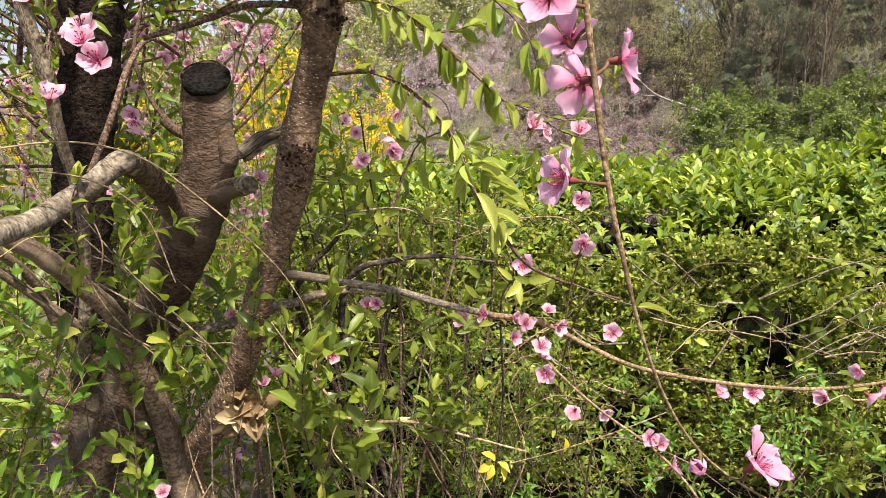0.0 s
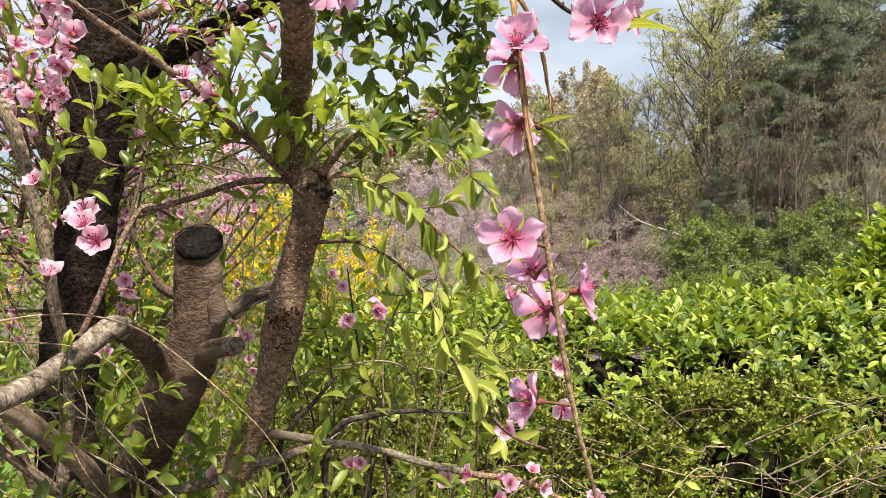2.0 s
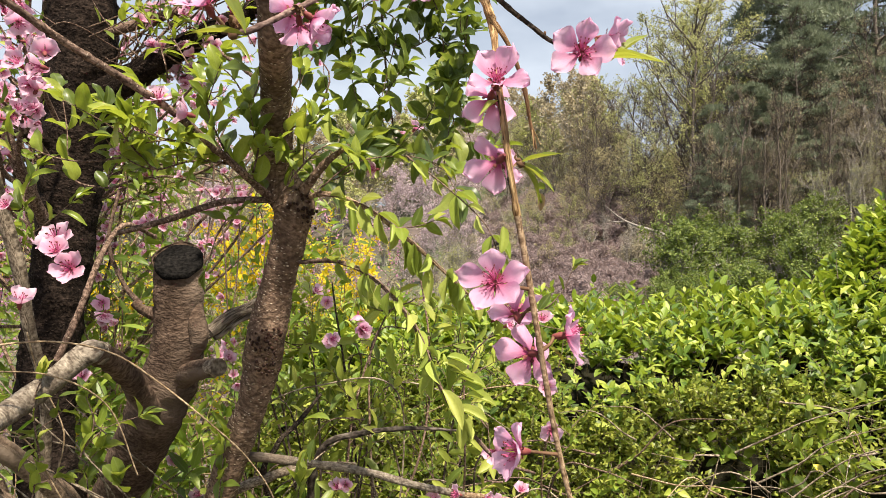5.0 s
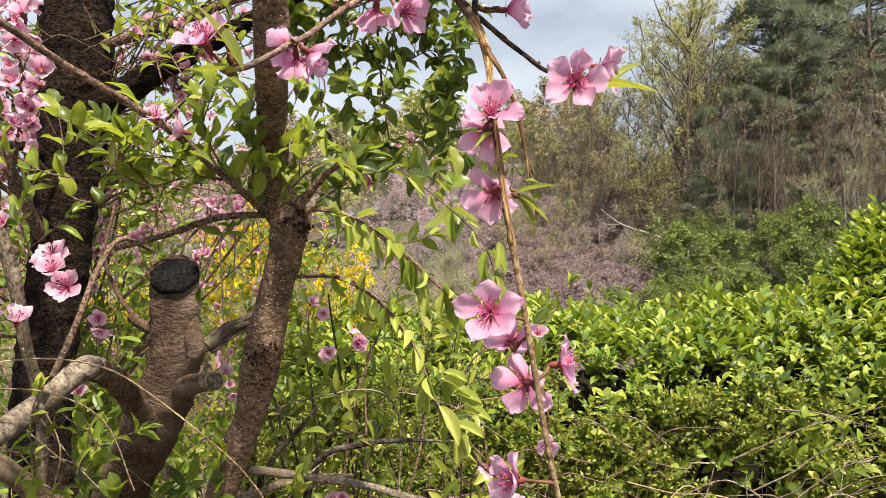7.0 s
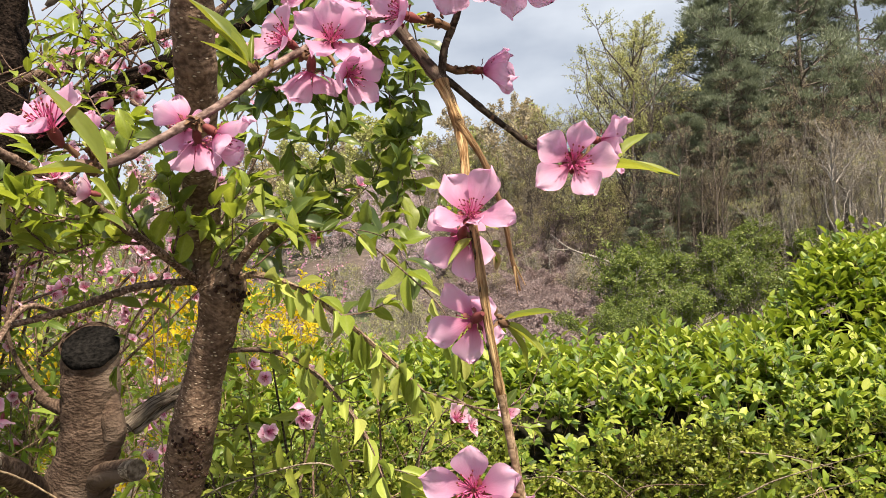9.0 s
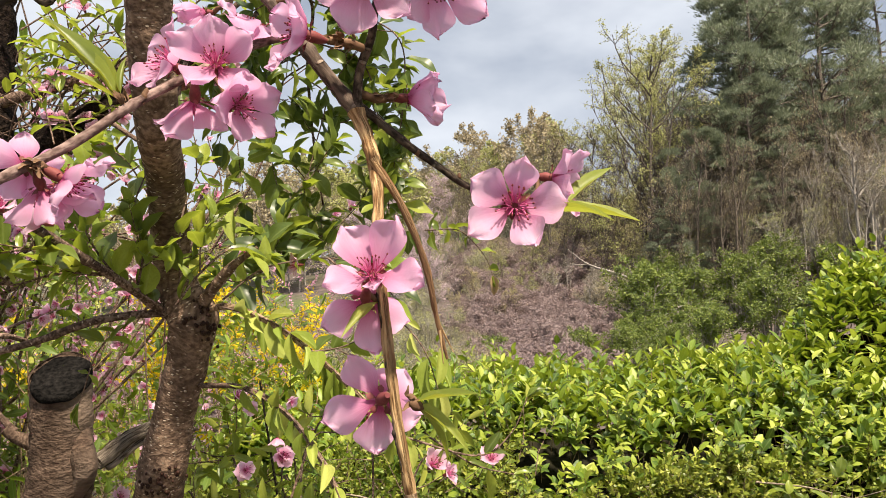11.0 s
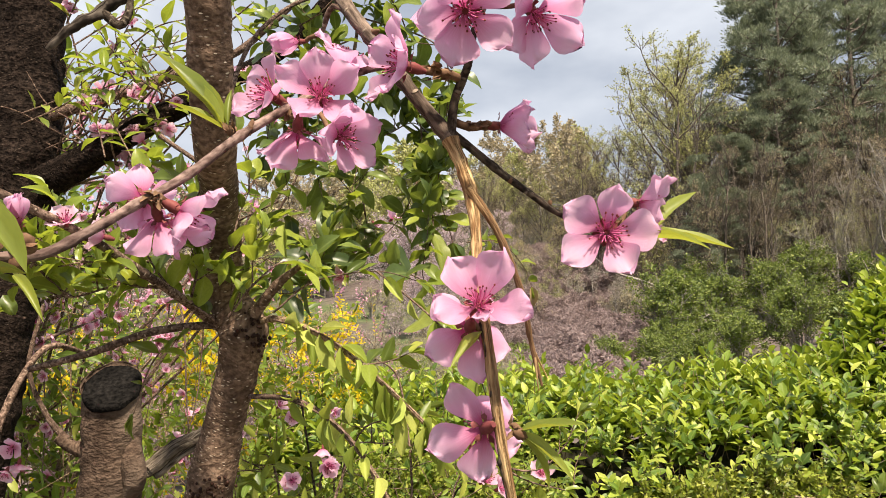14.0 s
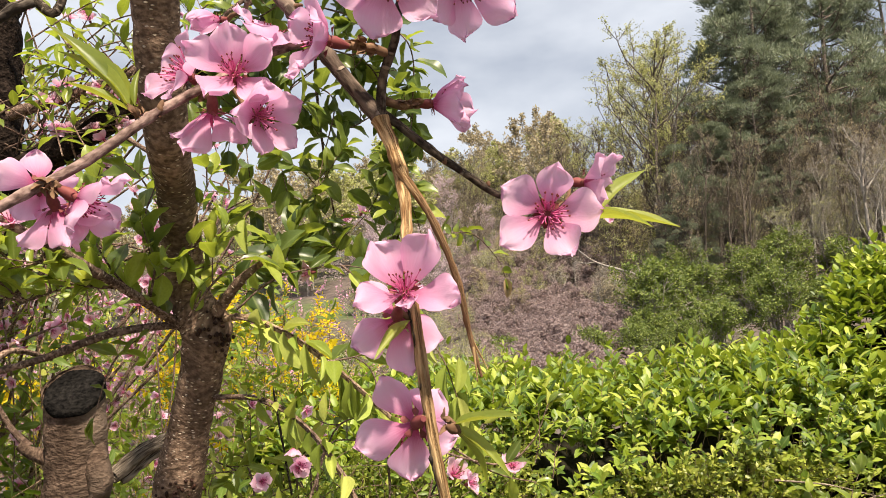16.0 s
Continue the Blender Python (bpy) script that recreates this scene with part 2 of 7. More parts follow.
LEAF_DRY = leafy("dry_curled_leaf", [(0.0, (0.12, 0.072, 0.042)), (0.45, (0.36, 0.24, 0.135)), (1.0, (0.56, 0.43, 0.27))], (0.5, 0.34, 0.16), 0.25, rough=0.7)
LEAF_YELLOW = leafy("yellow_leaf", [(0.0, (0.52, 0.42, 0.03)), (1.0, (0.66, 0.55, 0.08))], (0.7, 0.6, 0.05), 0.3, single=True)
NEEDLE = leafy("pine_needles", [(0.0, (0.105, 0.13, 0.098)), (0.6, (0.20, 0.235, 0.165)), (1.0, (0.32, 0.355, 0.24))], (0.24, 0.29, 0.15), 0.35, rough=0.6, vein=0.0)
PETAL = petal_mat("petal", (0.80, 0.52, 0.71), (0.75, 0.365, 0.585), (0.47, 0.05, 0.19))
PETAL_SMALL = petal_mat("blossom_petal", (0.87, 0.62, 0.76), (0.82, 0.44, 0.62), (0.55, 0.08, 0.23))
PETAL_FAR = petal_mat("distant_blossom", (0.80, 0.52, 0.64), (0.72, 0.36, 0.52), (0.6, 0.22, 0.38), single=False)
PETAL_CHERRY = petal_mat("pale_blossom", (0.68, 0.575, 0.61), (0.57, 0.45, 0.49), (0.42, 0.31, 0.34), single=False)
PETAL_MAUVE = petal_mat("mauve_scrub", (0.43, 0.335, 0.33), (0.32, 0.245, 0.24), (0.21, 0.16, 0.15), single=False)
PETAL_YELLOW = petal_mat("forsythia_petal", (0.80, 0.66, 0.03), (0.78, 0.60, 0.02), (0.74, 0.52, 0.01), single=False)
STAMEN = plain("stamen", (0.52, 0.06, 0.22), (0.74, 0.24, 0.42), 500, 0.5, 0.0002)
ANTHER = plain("anther", (0.10, 0.012, 0.02), (0.30, 0.07, 0.05), 600, 0.6, 0.0002)
CALYX = plain("calyx", (0.15, 0.035, 0.04), (0.28, 0.085, 0.075), 300, 0.6, 0.0004)
SCALE = plain("bud_scale", (0.085, 0.042, 0.025), (0.24, 0.145, 0.085), 260, 0.8, 0.0006)


def ground_mat():
    m, n, l, b = node_mat("ground_soil_grass")
    tc = n.new("ShaderNodeTexCoord").outputs["Object"]
    f = noise_tex(n, l, tc, 2.2, 6)
    g = noise_tex(n, l, tc, 0.16, 4)
    litter = ramp(n, l, f, [(0.3, (0.05, 0.038, 0.034)), (0.7, (0.125, 0.095, 0.085))])
    grass = ramp(n, l, f, [(0.3, (0.04, 0.06, 0.02)), (0.7, (0.09, 0.11, 0.035))])
    l.new(mix_rgb(n, l, ramp(n, l, g, [(0.5, (0, 0, 0)), (0.64, (1, 1, 1))]), litter, grass), b.inputs["Base Color"])
    b.inputs["Roughness"].default_value = 0.95
    bump(n, l, f, b, 0.8, 0.12)
    return m


GROUND = ground_mat()
# near-black colour standing in for the shade deep between hedge leaves
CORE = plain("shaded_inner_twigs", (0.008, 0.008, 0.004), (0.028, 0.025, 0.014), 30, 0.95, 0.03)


# ---------------------------------------------------------------- mesh tools
class Geo:
    """Gathers vertices, a vector per vertex for the materials, and faces with their material number."""

    def __init__(self):
        self.v, self.a, self.q, self.t, self.qm, self.tm, self.n = [], [], [], [], [], [], 0

    def add(self, v, a, quads=None, tris=None, mat=0):
        v = np.asarray(v, float).reshape(-1, 3)
        self.v.append(v)
        self.a.append(np.asarray(a, float).reshape(-1, 3))
        for faces, store, mats, k in ((quads, self.q, self.qm, 4), (tris, self.t, self.tm, 3)):
            if faces is not None and len(faces):
                f = np.asarray(faces, int).reshape(-1, k) + self.n
                store.append(f)
                mats.append(np.full(len(f), mat))
        self.n += len(v)

    def mesh(self, name, mats, smooth=True):
        me = bpy.data.meshes.new(name)
        v, a = np.concatenate(self.v), np.concatenate(self.a)
        q = np.concatenate(self.q) if self.q else np.zeros((0, 4), int)
        t = np.concatenate(self.t) if self.t else np.zeros((0, 3), int)
        me.vertices.add(len(v))
        me.vertices.foreach_set("co", v.ravel())
        me.loops.add(q.size + t.size)
        me.loops.foreach_set("vertex_index", np.concatenate([q.ravel(), t.ravel()]).astype(np.int32))
        me.polygons.add(len(q) + len(t))
        start = np.concatenate([np.arange(len(q)) * 4, q.size + np.arange(len(t)) * 3])
        me.polygons.foreach_set("loop_start", start.astype(np.int32))
        me.polygons.foreach_set("material_index", np.concatenate(self.qm + self.tm).astype(np.int32))
        me.polygons.foreach_set("use_smooth", np.full(len(q) + len(t), smooth))
        me.update(calc_edges=True)
        at = me.attributes.new("map", "FLOAT_VECTOR", "POINT")
        at.data.foreach_set("vector", a.ravel())
        for m in (mats if isinstance(mats, (list, tuple)) else [mats]):
            me.materials.append(m)
        return me


def thing(name, base, label, category, group="", kind=""):
    """An Empty at the base of a thing."""
    ob = new(name)
    ob.empty_display_size = 0.1
    ob.location = base
    return tagged(ob, label, category, group, kind)


def part(name, geo, mats, parent, label="", m=None, kind="", smooth=True):
    """ONE mesh object under a thing or a part; m is its world pose under a thing, its local pose under a part."""
    me = geo if isinstance(geo, bpy.types.Mesh) else geo.mesh(name, mats, smooth)
    ob = new(name, me)
    ob.parent = parent
    if parent.parent is None and parent.data is None:
        ob.matrix_parent_inverse = Matrix.Translation(-parent.location)
    if m is not None:
        ob.matrix_basis = m
    return tagged(ob, label, kind=kind)


def spline(pts, step):
    """Points along a smooth curve through pts, about step apart, with the share of each control point."""
    p = np.array(pts, float)
    if len(p) == 2:
        n = max(2, int(np.linalg.norm(p[1] - p[0]) / step) + 1)
        s = np.linspace(0, 1, n)
        return p[0] + (p[1] - p[0]) * s[:, None], s
    ext = np.vstack([2 * p[0] - p[1], p, 2 * p[-1] - p[-2]])
    out, par = [], []
    for i in range(len(p) - 1):
        a, b, c, d = ext[i:i + 4]
        n = max(1, int(round(np.linalg.norm(c - b) / step)))
        for s in np.arange(n) / n:
            out.append(0.5 * (2 * b + (c - a) * s + (2 * a - 5 * b + 4 * c - d) * s * s + (3 * b - a - 3 * c + d) * s ** 3))
            par.append(i + s)
    out.append(p[-1])
    par.append(len(p) - 1)
    return np.array(out), np.array(par)


def tube(geo, pts, radii, seg=10, step=0.01, lump=0.0, freq=40.0, mat=0, caps=(True, True), cap_mat=None, nodes=0.0, seed=0):
    """A limb through pts: radii at the same points; lump: unevenness as a share of the radius."""
    c, par = spline(pts, step)
    r = np.interp(par, np.arange(len(radii)), radii)
    tan = np.gradient(c, axis=0)
    tan /= np.linalg.norm(tan, axis=1)[:, None] + 1e-9
    up = np.array([0.0, 0, 1]) if abs(tan[0][2]) < 0.9 else np.array([1.0, 0, 0])
    u = np.cross(tan[0], up)
    u /= np.linalg.norm(u)
    length = np.concatenate([[0], np.cumsum(np.linalg.norm(np.diff(c, axis=0), axis=1))])
    ang = np.arange(seg) / seg * 2 * math.pi
    V = np.zeros((len(c), seg, 3))
    A = np.zeros((len(c), seg, 3))
    for i in range(len(c)):
        u = u - tan[i] * (u @ tan[i])
        u /= np.linalg.norm(u)
        w = np.cross(tan[i], u)
        d = np.outer(np.cos(ang), u) + np.outer(np.sin(ang), w)
        ri = np.full(seg, r[i])
        if lump:
            ri = ri * np.array([1 + lump * (noise.noise(Vector(c[i] + d[k] * r[i]) * freq) + 0.5 * noise.noise(Vector(c[i] + d[k] * r[i]) * freq * 2.7)) for k in range(seg)])
        if nodes:
            ri = ri * (1 + nodes * max(0, math.cos(length[i] * 2 * math.pi / 0.028)) ** 12)
        V[i] = c[i] + d * ri[:, None]
        A[i] = np.stack([ang * r[i] + seed, np.full(seg, length[i] + seed * 3.1), np.full(seg, seed)], 1)
    k = np.arange(seg)
    row = np.arange(len(c) - 1)[:, None] * seg
    quads = np.stack([row + k, row + (k + 1) % seg, row + seg + (k + 1) % seg, row + seg + k], -1).reshape(-1, 4)
    geo.add(V.reshape(-1, 3), A.reshape(-1, 3), quads, mat=mat)
    for end, on in ((0, caps[0]), (len(c) - 1, caps[1])):
        if on:
            ring = V[end]
            inner = c[end] + (ring - c[end]) * 0.55
            vv = np.vstack([ring, inner, c[end][None]])
            q = np.stack([k, (k + 1) % seg, seg + (k + 1) % seg, seg + k], 1)
            t = np.stack([seg + k, seg + (k + 1) % seg, np.full(seg, 2 * seg)], 1)
            geo.add(vv, np.tile(vv.mean(0), (len(vv), 1)) + vv, q, t, mat=mat if cap_mat is None else cap_mat)
    return c


def chain_tubes(geo, chains, r0, r1, seg=4, mat=0):
    """Many thin limbs at once: chains (n, k, 3), radius r0 at the foot and r1 at the tip (n each)."""
    n, k, _ = chains.shape
    tan = np.gradient(chains, axis=1)
    tan /= np.linalg.norm(tan, axis=2, keepdims=True) + 1e-9
    ref = np.where(np.abs(tan[:, :1, 2:]) < 0.9, np.array([0.0, 0, 1]), np.array([1.0, 0, 0]))
    u = np.cross(tan, np.broadcast_to(ref, tan.shape))
    u /= np.linalg.norm(u, axis=2, keepdims=True) + 1e-9
    w = np.cross(tan, u)
    ang = np.arange(seg) / seg * 2 * math.pi
    s = np.linspace(0, 1, k)
    r = np.asarray(r0)[:, None] * (1 - s) + np.asarray(r1)[:, None] * s
    V = chains[:, :, None, :] + r[:, :, None, None] * (u[:, :, None, :] * np.cos(ang)[None, None, :, None] + w[:, :, None, :] * np.sin(ang)[None, None, :, None])
    ln = np.linalg.norm(chains[:, -1] - chains[:, 0], axis=1)
    A = np.zeros_like(V)
    A[..., 0] = r[:, :, None] * ang[None, None, :] + np.arange(n)[:, None, None] * 0.37
    A[..., 1] = (s[None, :] * ln[:, None])[:, :, None] + np.arange(n)[:, None, None] * 0.73
    e = np.arange(seg)
    row = (np.arange(n)[:, None, None] * k + np.arange(k - 1)[None, :, None]) * seg
    quads = np.stack([row + e, row + (e + 1) % seg, row + seg + (e + 1) % seg, row + seg + e], -1).reshape(-1, 4)
    geo.add(V.reshape(-1, 3), A.reshape(-1, 3), quads, mat=mat)


def unit(v):
    return v / (np.linalg.norm(v, axis=-1, keepdims=True) + 1e-9)


LEAF_LOW = (np.array([[0, 0], [0.42, -1], [0.42, 0], [0.42, 1], [1, 0]]), None, np.array([[0, 1, 2], [0, 2, 3], [1, 4, 2], [2, 4, 3]]))


def leaf_grid(rows):
    st = np.array([[s, w] for s in rows for w in (-1, 0, 1)], float)
    q = []
    for i in range(len(rows) - 1):
        for j in range(2):
            b = i * 3 + j
            q.append((b, b + 1, b + 4, b + 3))
    return st, np.array(q), None


LEAF_OVAL = (np.array([[0, 0], [0.26, -0.82], [0.26, 0], [0.26, 0.82], [0.62, -0.92], [0.62, 0], [0.62, 0.92], [0.88, -0.45], [0.88, 0.45], [1, 0]]), None, np.array([[0, 1, 2], [0, 2, 3], [1, 4, 5], [1, 5, 2], [2, 5, 6], [2, 6, 3], [4, 7, 5], [5, 7, 9], [5, 9, 8], [5, 8, 6]]))
LEAF_MID = leaf_grid((0, 0.22, 0.5, 0.78, 1.0))


def leaves(geo, pos, direction, up, length, width, fold=0.25, droop=0.2, kind=LEAF_LOW, mat=0, rng=None, shape="leaf"):
    """Many leaves at once: pos, direction and up are (n, 3); length and width in metres (n)."""
    st, q, t = kind
    n = len(pos)
    d = unit(np.asarray(direction, float))
    side = unit(np.cross(d, up))
    nor = np.cross(side, d)
    s, w = st[:, 0], st[:, 1]
    if kind is LEAF_LOW or kind is LEAF_OVAL:
        prof = np.abs(w)
        ww = w
    else:
        prof = np.maximum(0.03, np.sin(np.pi * np.clip(s, 0, 1) ** 0.85) ** 0.8)
        ww = w * prof
    L, W = np.asarray(length)[:, None, None], np.asarray(width)[:, None, None] * 0.5
    dr = np.asarray(droop)
    dr = dr[:, None, None] if dr.ndim else dr
    V = pos[:, None, :] + d[:, None, :] * L * s[None, :, None] + side[:, None, :] * W * ww[None, :, None] \
        + nor[:, None, :] * (fold * W * np.abs(ww)[None, :, None] - dr * L * (s ** 2)[None, :, None])
    A = np.zeros((n, len(st), 3))
    A[..., 0], A[..., 1], A[..., 2] = w, s, np.arange(n)[:, None] * 0.618
    off = np.arange(n)[:, None, None] * len(st)
    geo.add(V.reshape(-1, 3), A.reshape(-1, 3), None if q is None else (q[None] + off).reshape(-1, 4), None if t is None else (t[None] + off).reshape(-1, 3), mat)


def rand_dirs(rng, n, zmin=-1.0):
    z = rng.uniform(zmin, 1, n)
    a = rng.uniform(0, 2 * math.pi, n)
    r = np.sqrt(1 - z * z)
    return np.stack([r * np.cos(a), r * np.sin(a), z], 1)


def smooth(a, b, x):
    t = np.clip((np.asarray(x, float) - a) / (b - a), 0, 1)
    return t * t * (3 - 2 * t)


def facing(place, face, roll=0.0, size=1.0):
    """The pose whose z axis points along face."""
    q = Vector(face).normalized().to_track_quat("Z", "Y")
    return Matrix.Translation(place) @ q.to_matrix().to_4x4() @ Matrix.Rotation(radians(roll), 4, "Z") @ Matrix.Scale(size, 4)


# ---------------------------------------------------------------- ground and hillside
def ground_z(x, y):
    x, y = np.asarray(x, float), np.asarray(y, float)
    side = 0.5 + 0.5 * smooth(-30, 14, x)
    z = 12 * smooth(18, 75, y + 0.35 * x) * side + 13 * smooth(75, 190, y) * smooth(60, -10, x)
    return z + 0.25 * np.sin(x * 0.31 + 1) * np.sin(y * 0.27) * smooth(12, 24, y)


def build_ground():
    g = Geo()
    s = np.sinh(np.linspace(-4.2, 4.2, 150)) / math.sinh(4.2)
    X, Y = np.meshgrid(s * 900 + 6, s * 900 + 14, indexing="ij")
    Z = ground_z(X, Y)
    V = np.stack([X, Y, Z], -1).reshape(-1, 3)
    i, j = np.meshgrid(np.arange(149), np.arange(149), indexing="ij")
    a = (i * 150 + j).ravel()
    g.add(V, V, np.stack([a, a + 150, a + 151, a + 1], 1))
    ob = new("ground", g.mesh("ground", GROUND))
    tagged(ob, "hillside ground of brown leaf litter and thin grass", "ground", kind="structure")


build_ground()


# ---------------------------------------------------------------- distant woods
def offshoots(rng, parents, count, lo, hi, angle, ratio, rise, k=4, jitter=0.25):
    """From each parent chain grow count side limbs between the shares lo and hi of its length."""
    n, K, _ = parents.shape
    s = rng.uniform(lo, hi, (n, count))
    f = s * (K - 1)
    i = np.minimum(f.astype(int), K - 2)
    fr = (f - i)[..., None]
    idx = np.arange(n)[:, None]
    p = parents[idx, i] * (1 - fr) + parents[idx, i + 1] * fr
    d = unit(parents[idx, i + 1] - parents[idx, i])
    plen = np.linalg.norm(parents[:, -1] - parents[:, 0], axis=1)[:, None]
    perp = unit(np.cross(d, rand_dirs(rng, n * count).reshape(n, count, 3)))
    a = np.radians(angle + rng.normal(0, 9, (n, count)))[..., None]
    d = unit(d * np.cos(a) + perp * np.sin(a))
    L = (plen * ratio * (1.15 - 0.7 * (s - lo) / max(hi - lo, 1e-3)) * rng.uniform(0.7, 1.25, (n, count)))[..., None]
    pts = [p]
    for _ in range(k - 1):
        d = unit(d + rng.normal(0, jitter, d.shape) + np.array([0, 0, rise]))
        pts.append(pts[-1] + d * L / (k - 1))
    return np.stack(pts, 2).reshape(n * count, k, 3)


def trunk_chain(rng, height, lean=0.06, k=7, wob=0.05):
    z = np.linspace(0, height, k)
    xy = np.cumsum(rng.normal(0, wob * height / k, (k, 2)), 0) + np.outer(z, rng.normal(0, lean, 2))
    xy -= xy[0]
    return np.column_stack([xy, z - 0.3])[None]


def bare_tree(name, seed, height, leaf_mat, label, leaf_n, leaf_size, spread=0.42, first=0.3, limbs_n=16, thick=1.0, bark_mat=None, angle=46, rise=0.16, lean=0.06):
    rng = np.random.default_rng(seed)
    bark_mat = bark_mat or FAR_BARK
    t = thing(name, (0, 0, 0), label, "tree", "trees of the wood")
    trunk = trunk_chain(rng, height, lean)
    limbs = offshoots(rng, trunk, limbs_n, first, 0.97, angle, spread, rise, 6, 0.15)
    boughs = offshoots(rng, limbs, 6, 0.15, 1.0, 42, 0.5, 0.10, 4, 0.22)
    twigs = offshoots(rng, boughs, 7, 0.1, 1.0, 40, 0.6, 0.08, 3, 0.3)
    g = Geo()
    chain_tubes(g, trunk, [0.0095 * height * thick], [0.002 * height], 8)
    part("trunk", g, bark_mat, t)
    g = Geo()
    chain_tubes(g, limbs, np.full(len(limbs), 0.0042 * height * thick), np.full(len(limbs), 0.0014 * height), 5)
    chain_tubes(g, boughs, np.full(len(boughs), 0.0018 * height), np.full(len(boughs), 0.0009 * height), 4)
    chain_tubes(g, twigs, np.full(len(twigs), 0.0010 * height), np.full(len(twigs), 0.0004 * height), 3)
    part("branchwork", g, bark_mat, t, kind="stuff")
    g = Geo()
    src = twigs[rng.integers(0, len(twigs), leaf_n)]
    f = rng.uniform(0.2, 1.0, (leaf_n, 1))
    pos = src[:, 0] * (1 - f) + src[:, 2] * f + rng.normal(0, 0.07, (leaf_n, 3))
    ln = rng.uniform(0.6, 1.3, leaf_n) * leaf_size
    leaves(g, pos, rand_dirs(rng, leaf_n, -0.5), rand_dirs(rng, leaf_n), ln, ln * 0.62)
    part("crown", g, leaf_mat, t)
    return t


def pole_tree(seed, height, label):
    """A slender bare trunk with a few steep limbs high up, as in a crowded wood."""
    rng = np.random.default_rng(seed)
    t = thing("bare_tree", (0, 0, 0), label, "tree", "trees of the wood")
    trunk = trunk_chain(rng, height, 0.09, 9, 0.07)
    limbs = offshoots(rng, trunk, 13, 0.30, 0.98, 34, 0.26, 0.14, 5, 0.16)
    low = offshoots(rng, trunk, 7, 0.06, 0.4, 62, 0.13, 0.02, 4, 0.3)
    boughs = offshoots(rng, np.concatenate([limbs, limbs]), 4, 0.2, 1.0, 36, 0.5, 0.10, 4, 0.2)
    twigs = offshoots(rng, boughs, 5, 0.1, 1.0, 38, 0.55, 0.08, 3, 0.25)
    g = Geo()
    chain_tubes(g, trunk, [0.0105 * height], [0.002 * height], 8)
    part("trunk", g, WOOD_BARK, t)
    g = Geo()
    chain_tubes(g, limbs, np.full(len(limbs), 0.0040 * height), np.full(len(limbs), 0.0013 * height), 5)
    chain_tubes(g, low, np.full(len(low), 0.0018 * height), np.full(len(low), 0.0006 * height), 4)
    chain_tubes(g, boughs, np.full(len(boughs), 0.0015 * height), np.full(len(boughs), 0.0007 * height), 4)
    chain_tubes(g, twigs, np.full(len(twigs), 0.0009 * height), np.full(len(twigs), 0.0004 * height), 3)
    part("branchwork", g, WOOD_BARK, t, kind="stuff")
    g = Geo()
    n = 900
    src = twigs[rng.integers(0, len(twigs), n)]
    f = rng.uniform(0.2, 1.0, (n, 1))
    ln = rng.uniform(0.05, 0.11, n)
    leaves(g, src[:, 0] * (1 - f) + src[:, 2] * f + rng.normal(0, 0.05, (n, 3)), rand_dirs(rng, n, -0.5), rand_dirs(rng, n), ln, ln * 0.6)
    part("crown", g, LEAF_RUST, t)
    return t


def pine_tree(seed, height, first=0.12):
    """Boughs in uneven tiers, each ending in flat pads of needles."""
    rng = np.random.default_rng(seed)
    t = thing("pine_tree", (0, 0, 0), "tall grey-green pine with needles in flat layered pads", "tree", "pines of the wood")
    trunk = trunk_chain(rng, height, 0.05, 8, 0.04)
    limbs = offshoots(rng, trunk, 36, first, 0.985, 74, 0.215, 0.06, 5, 0.16)
    boughs = offshoots(rng, limbs, 6, 0.35, 1.0, 42, 0.40, 0.05, 3, 0.15)
    g = Geo()
    chain_tubes(g, trunk, [0.012 * height], [0.002 * height], 8)
    part("trunk", g, PINE_BARK, t)
    g = Geo()
    chain_tubes(g, limbs, np.full(len(limbs), 0.0036 * height), np.full(len(limbs), 0.001 * height), 4)
    chain_tubes(g, boughs, np.full(len(boughs), 0.0014 * height), np.full(len(boughs), 0.0006 * height), 3)
    part("branchwork", g, PINE_BARK, t, kind="stuff")
    g = Geo()
    pads = np.concatenate([limbs[:, -1], boughs[:, -1], (boughs[:, -1] + boughs[:, 1]) / 2])
    pads = pads[rng.uniform(0, 1, len(pads)) < 0.66]
    size = rng.uniform(0.30, 0.72, len(pads))
    n = 30000
    k = rng.integers(0, len(pads), n)
    off = rng.normal(0, 0.48, (n, 3)) * np.array([1, 1, 0.30])
    off[:, 2] = off[:, 2] * 0.8 - 0.22 * (off[:, 0] ** 2 + off[:, 1] ** 2)
    pos = pads[k] + off * size[k][:, None]
    d = unit(off * np.array([0.9, 0.9, 0.2]) + rand_dirs(rng, n, -0.2) * 0.5 + np.array([0, 0, 0.55]))
    ln = rng.uniform(0.13, 0.30, n)
    leaves(g, pos, d, rand_dirs(rng, n), ln, ln * 0.22, droop=0.1)
    part("crown", g, NEEDLE, t)
    return t


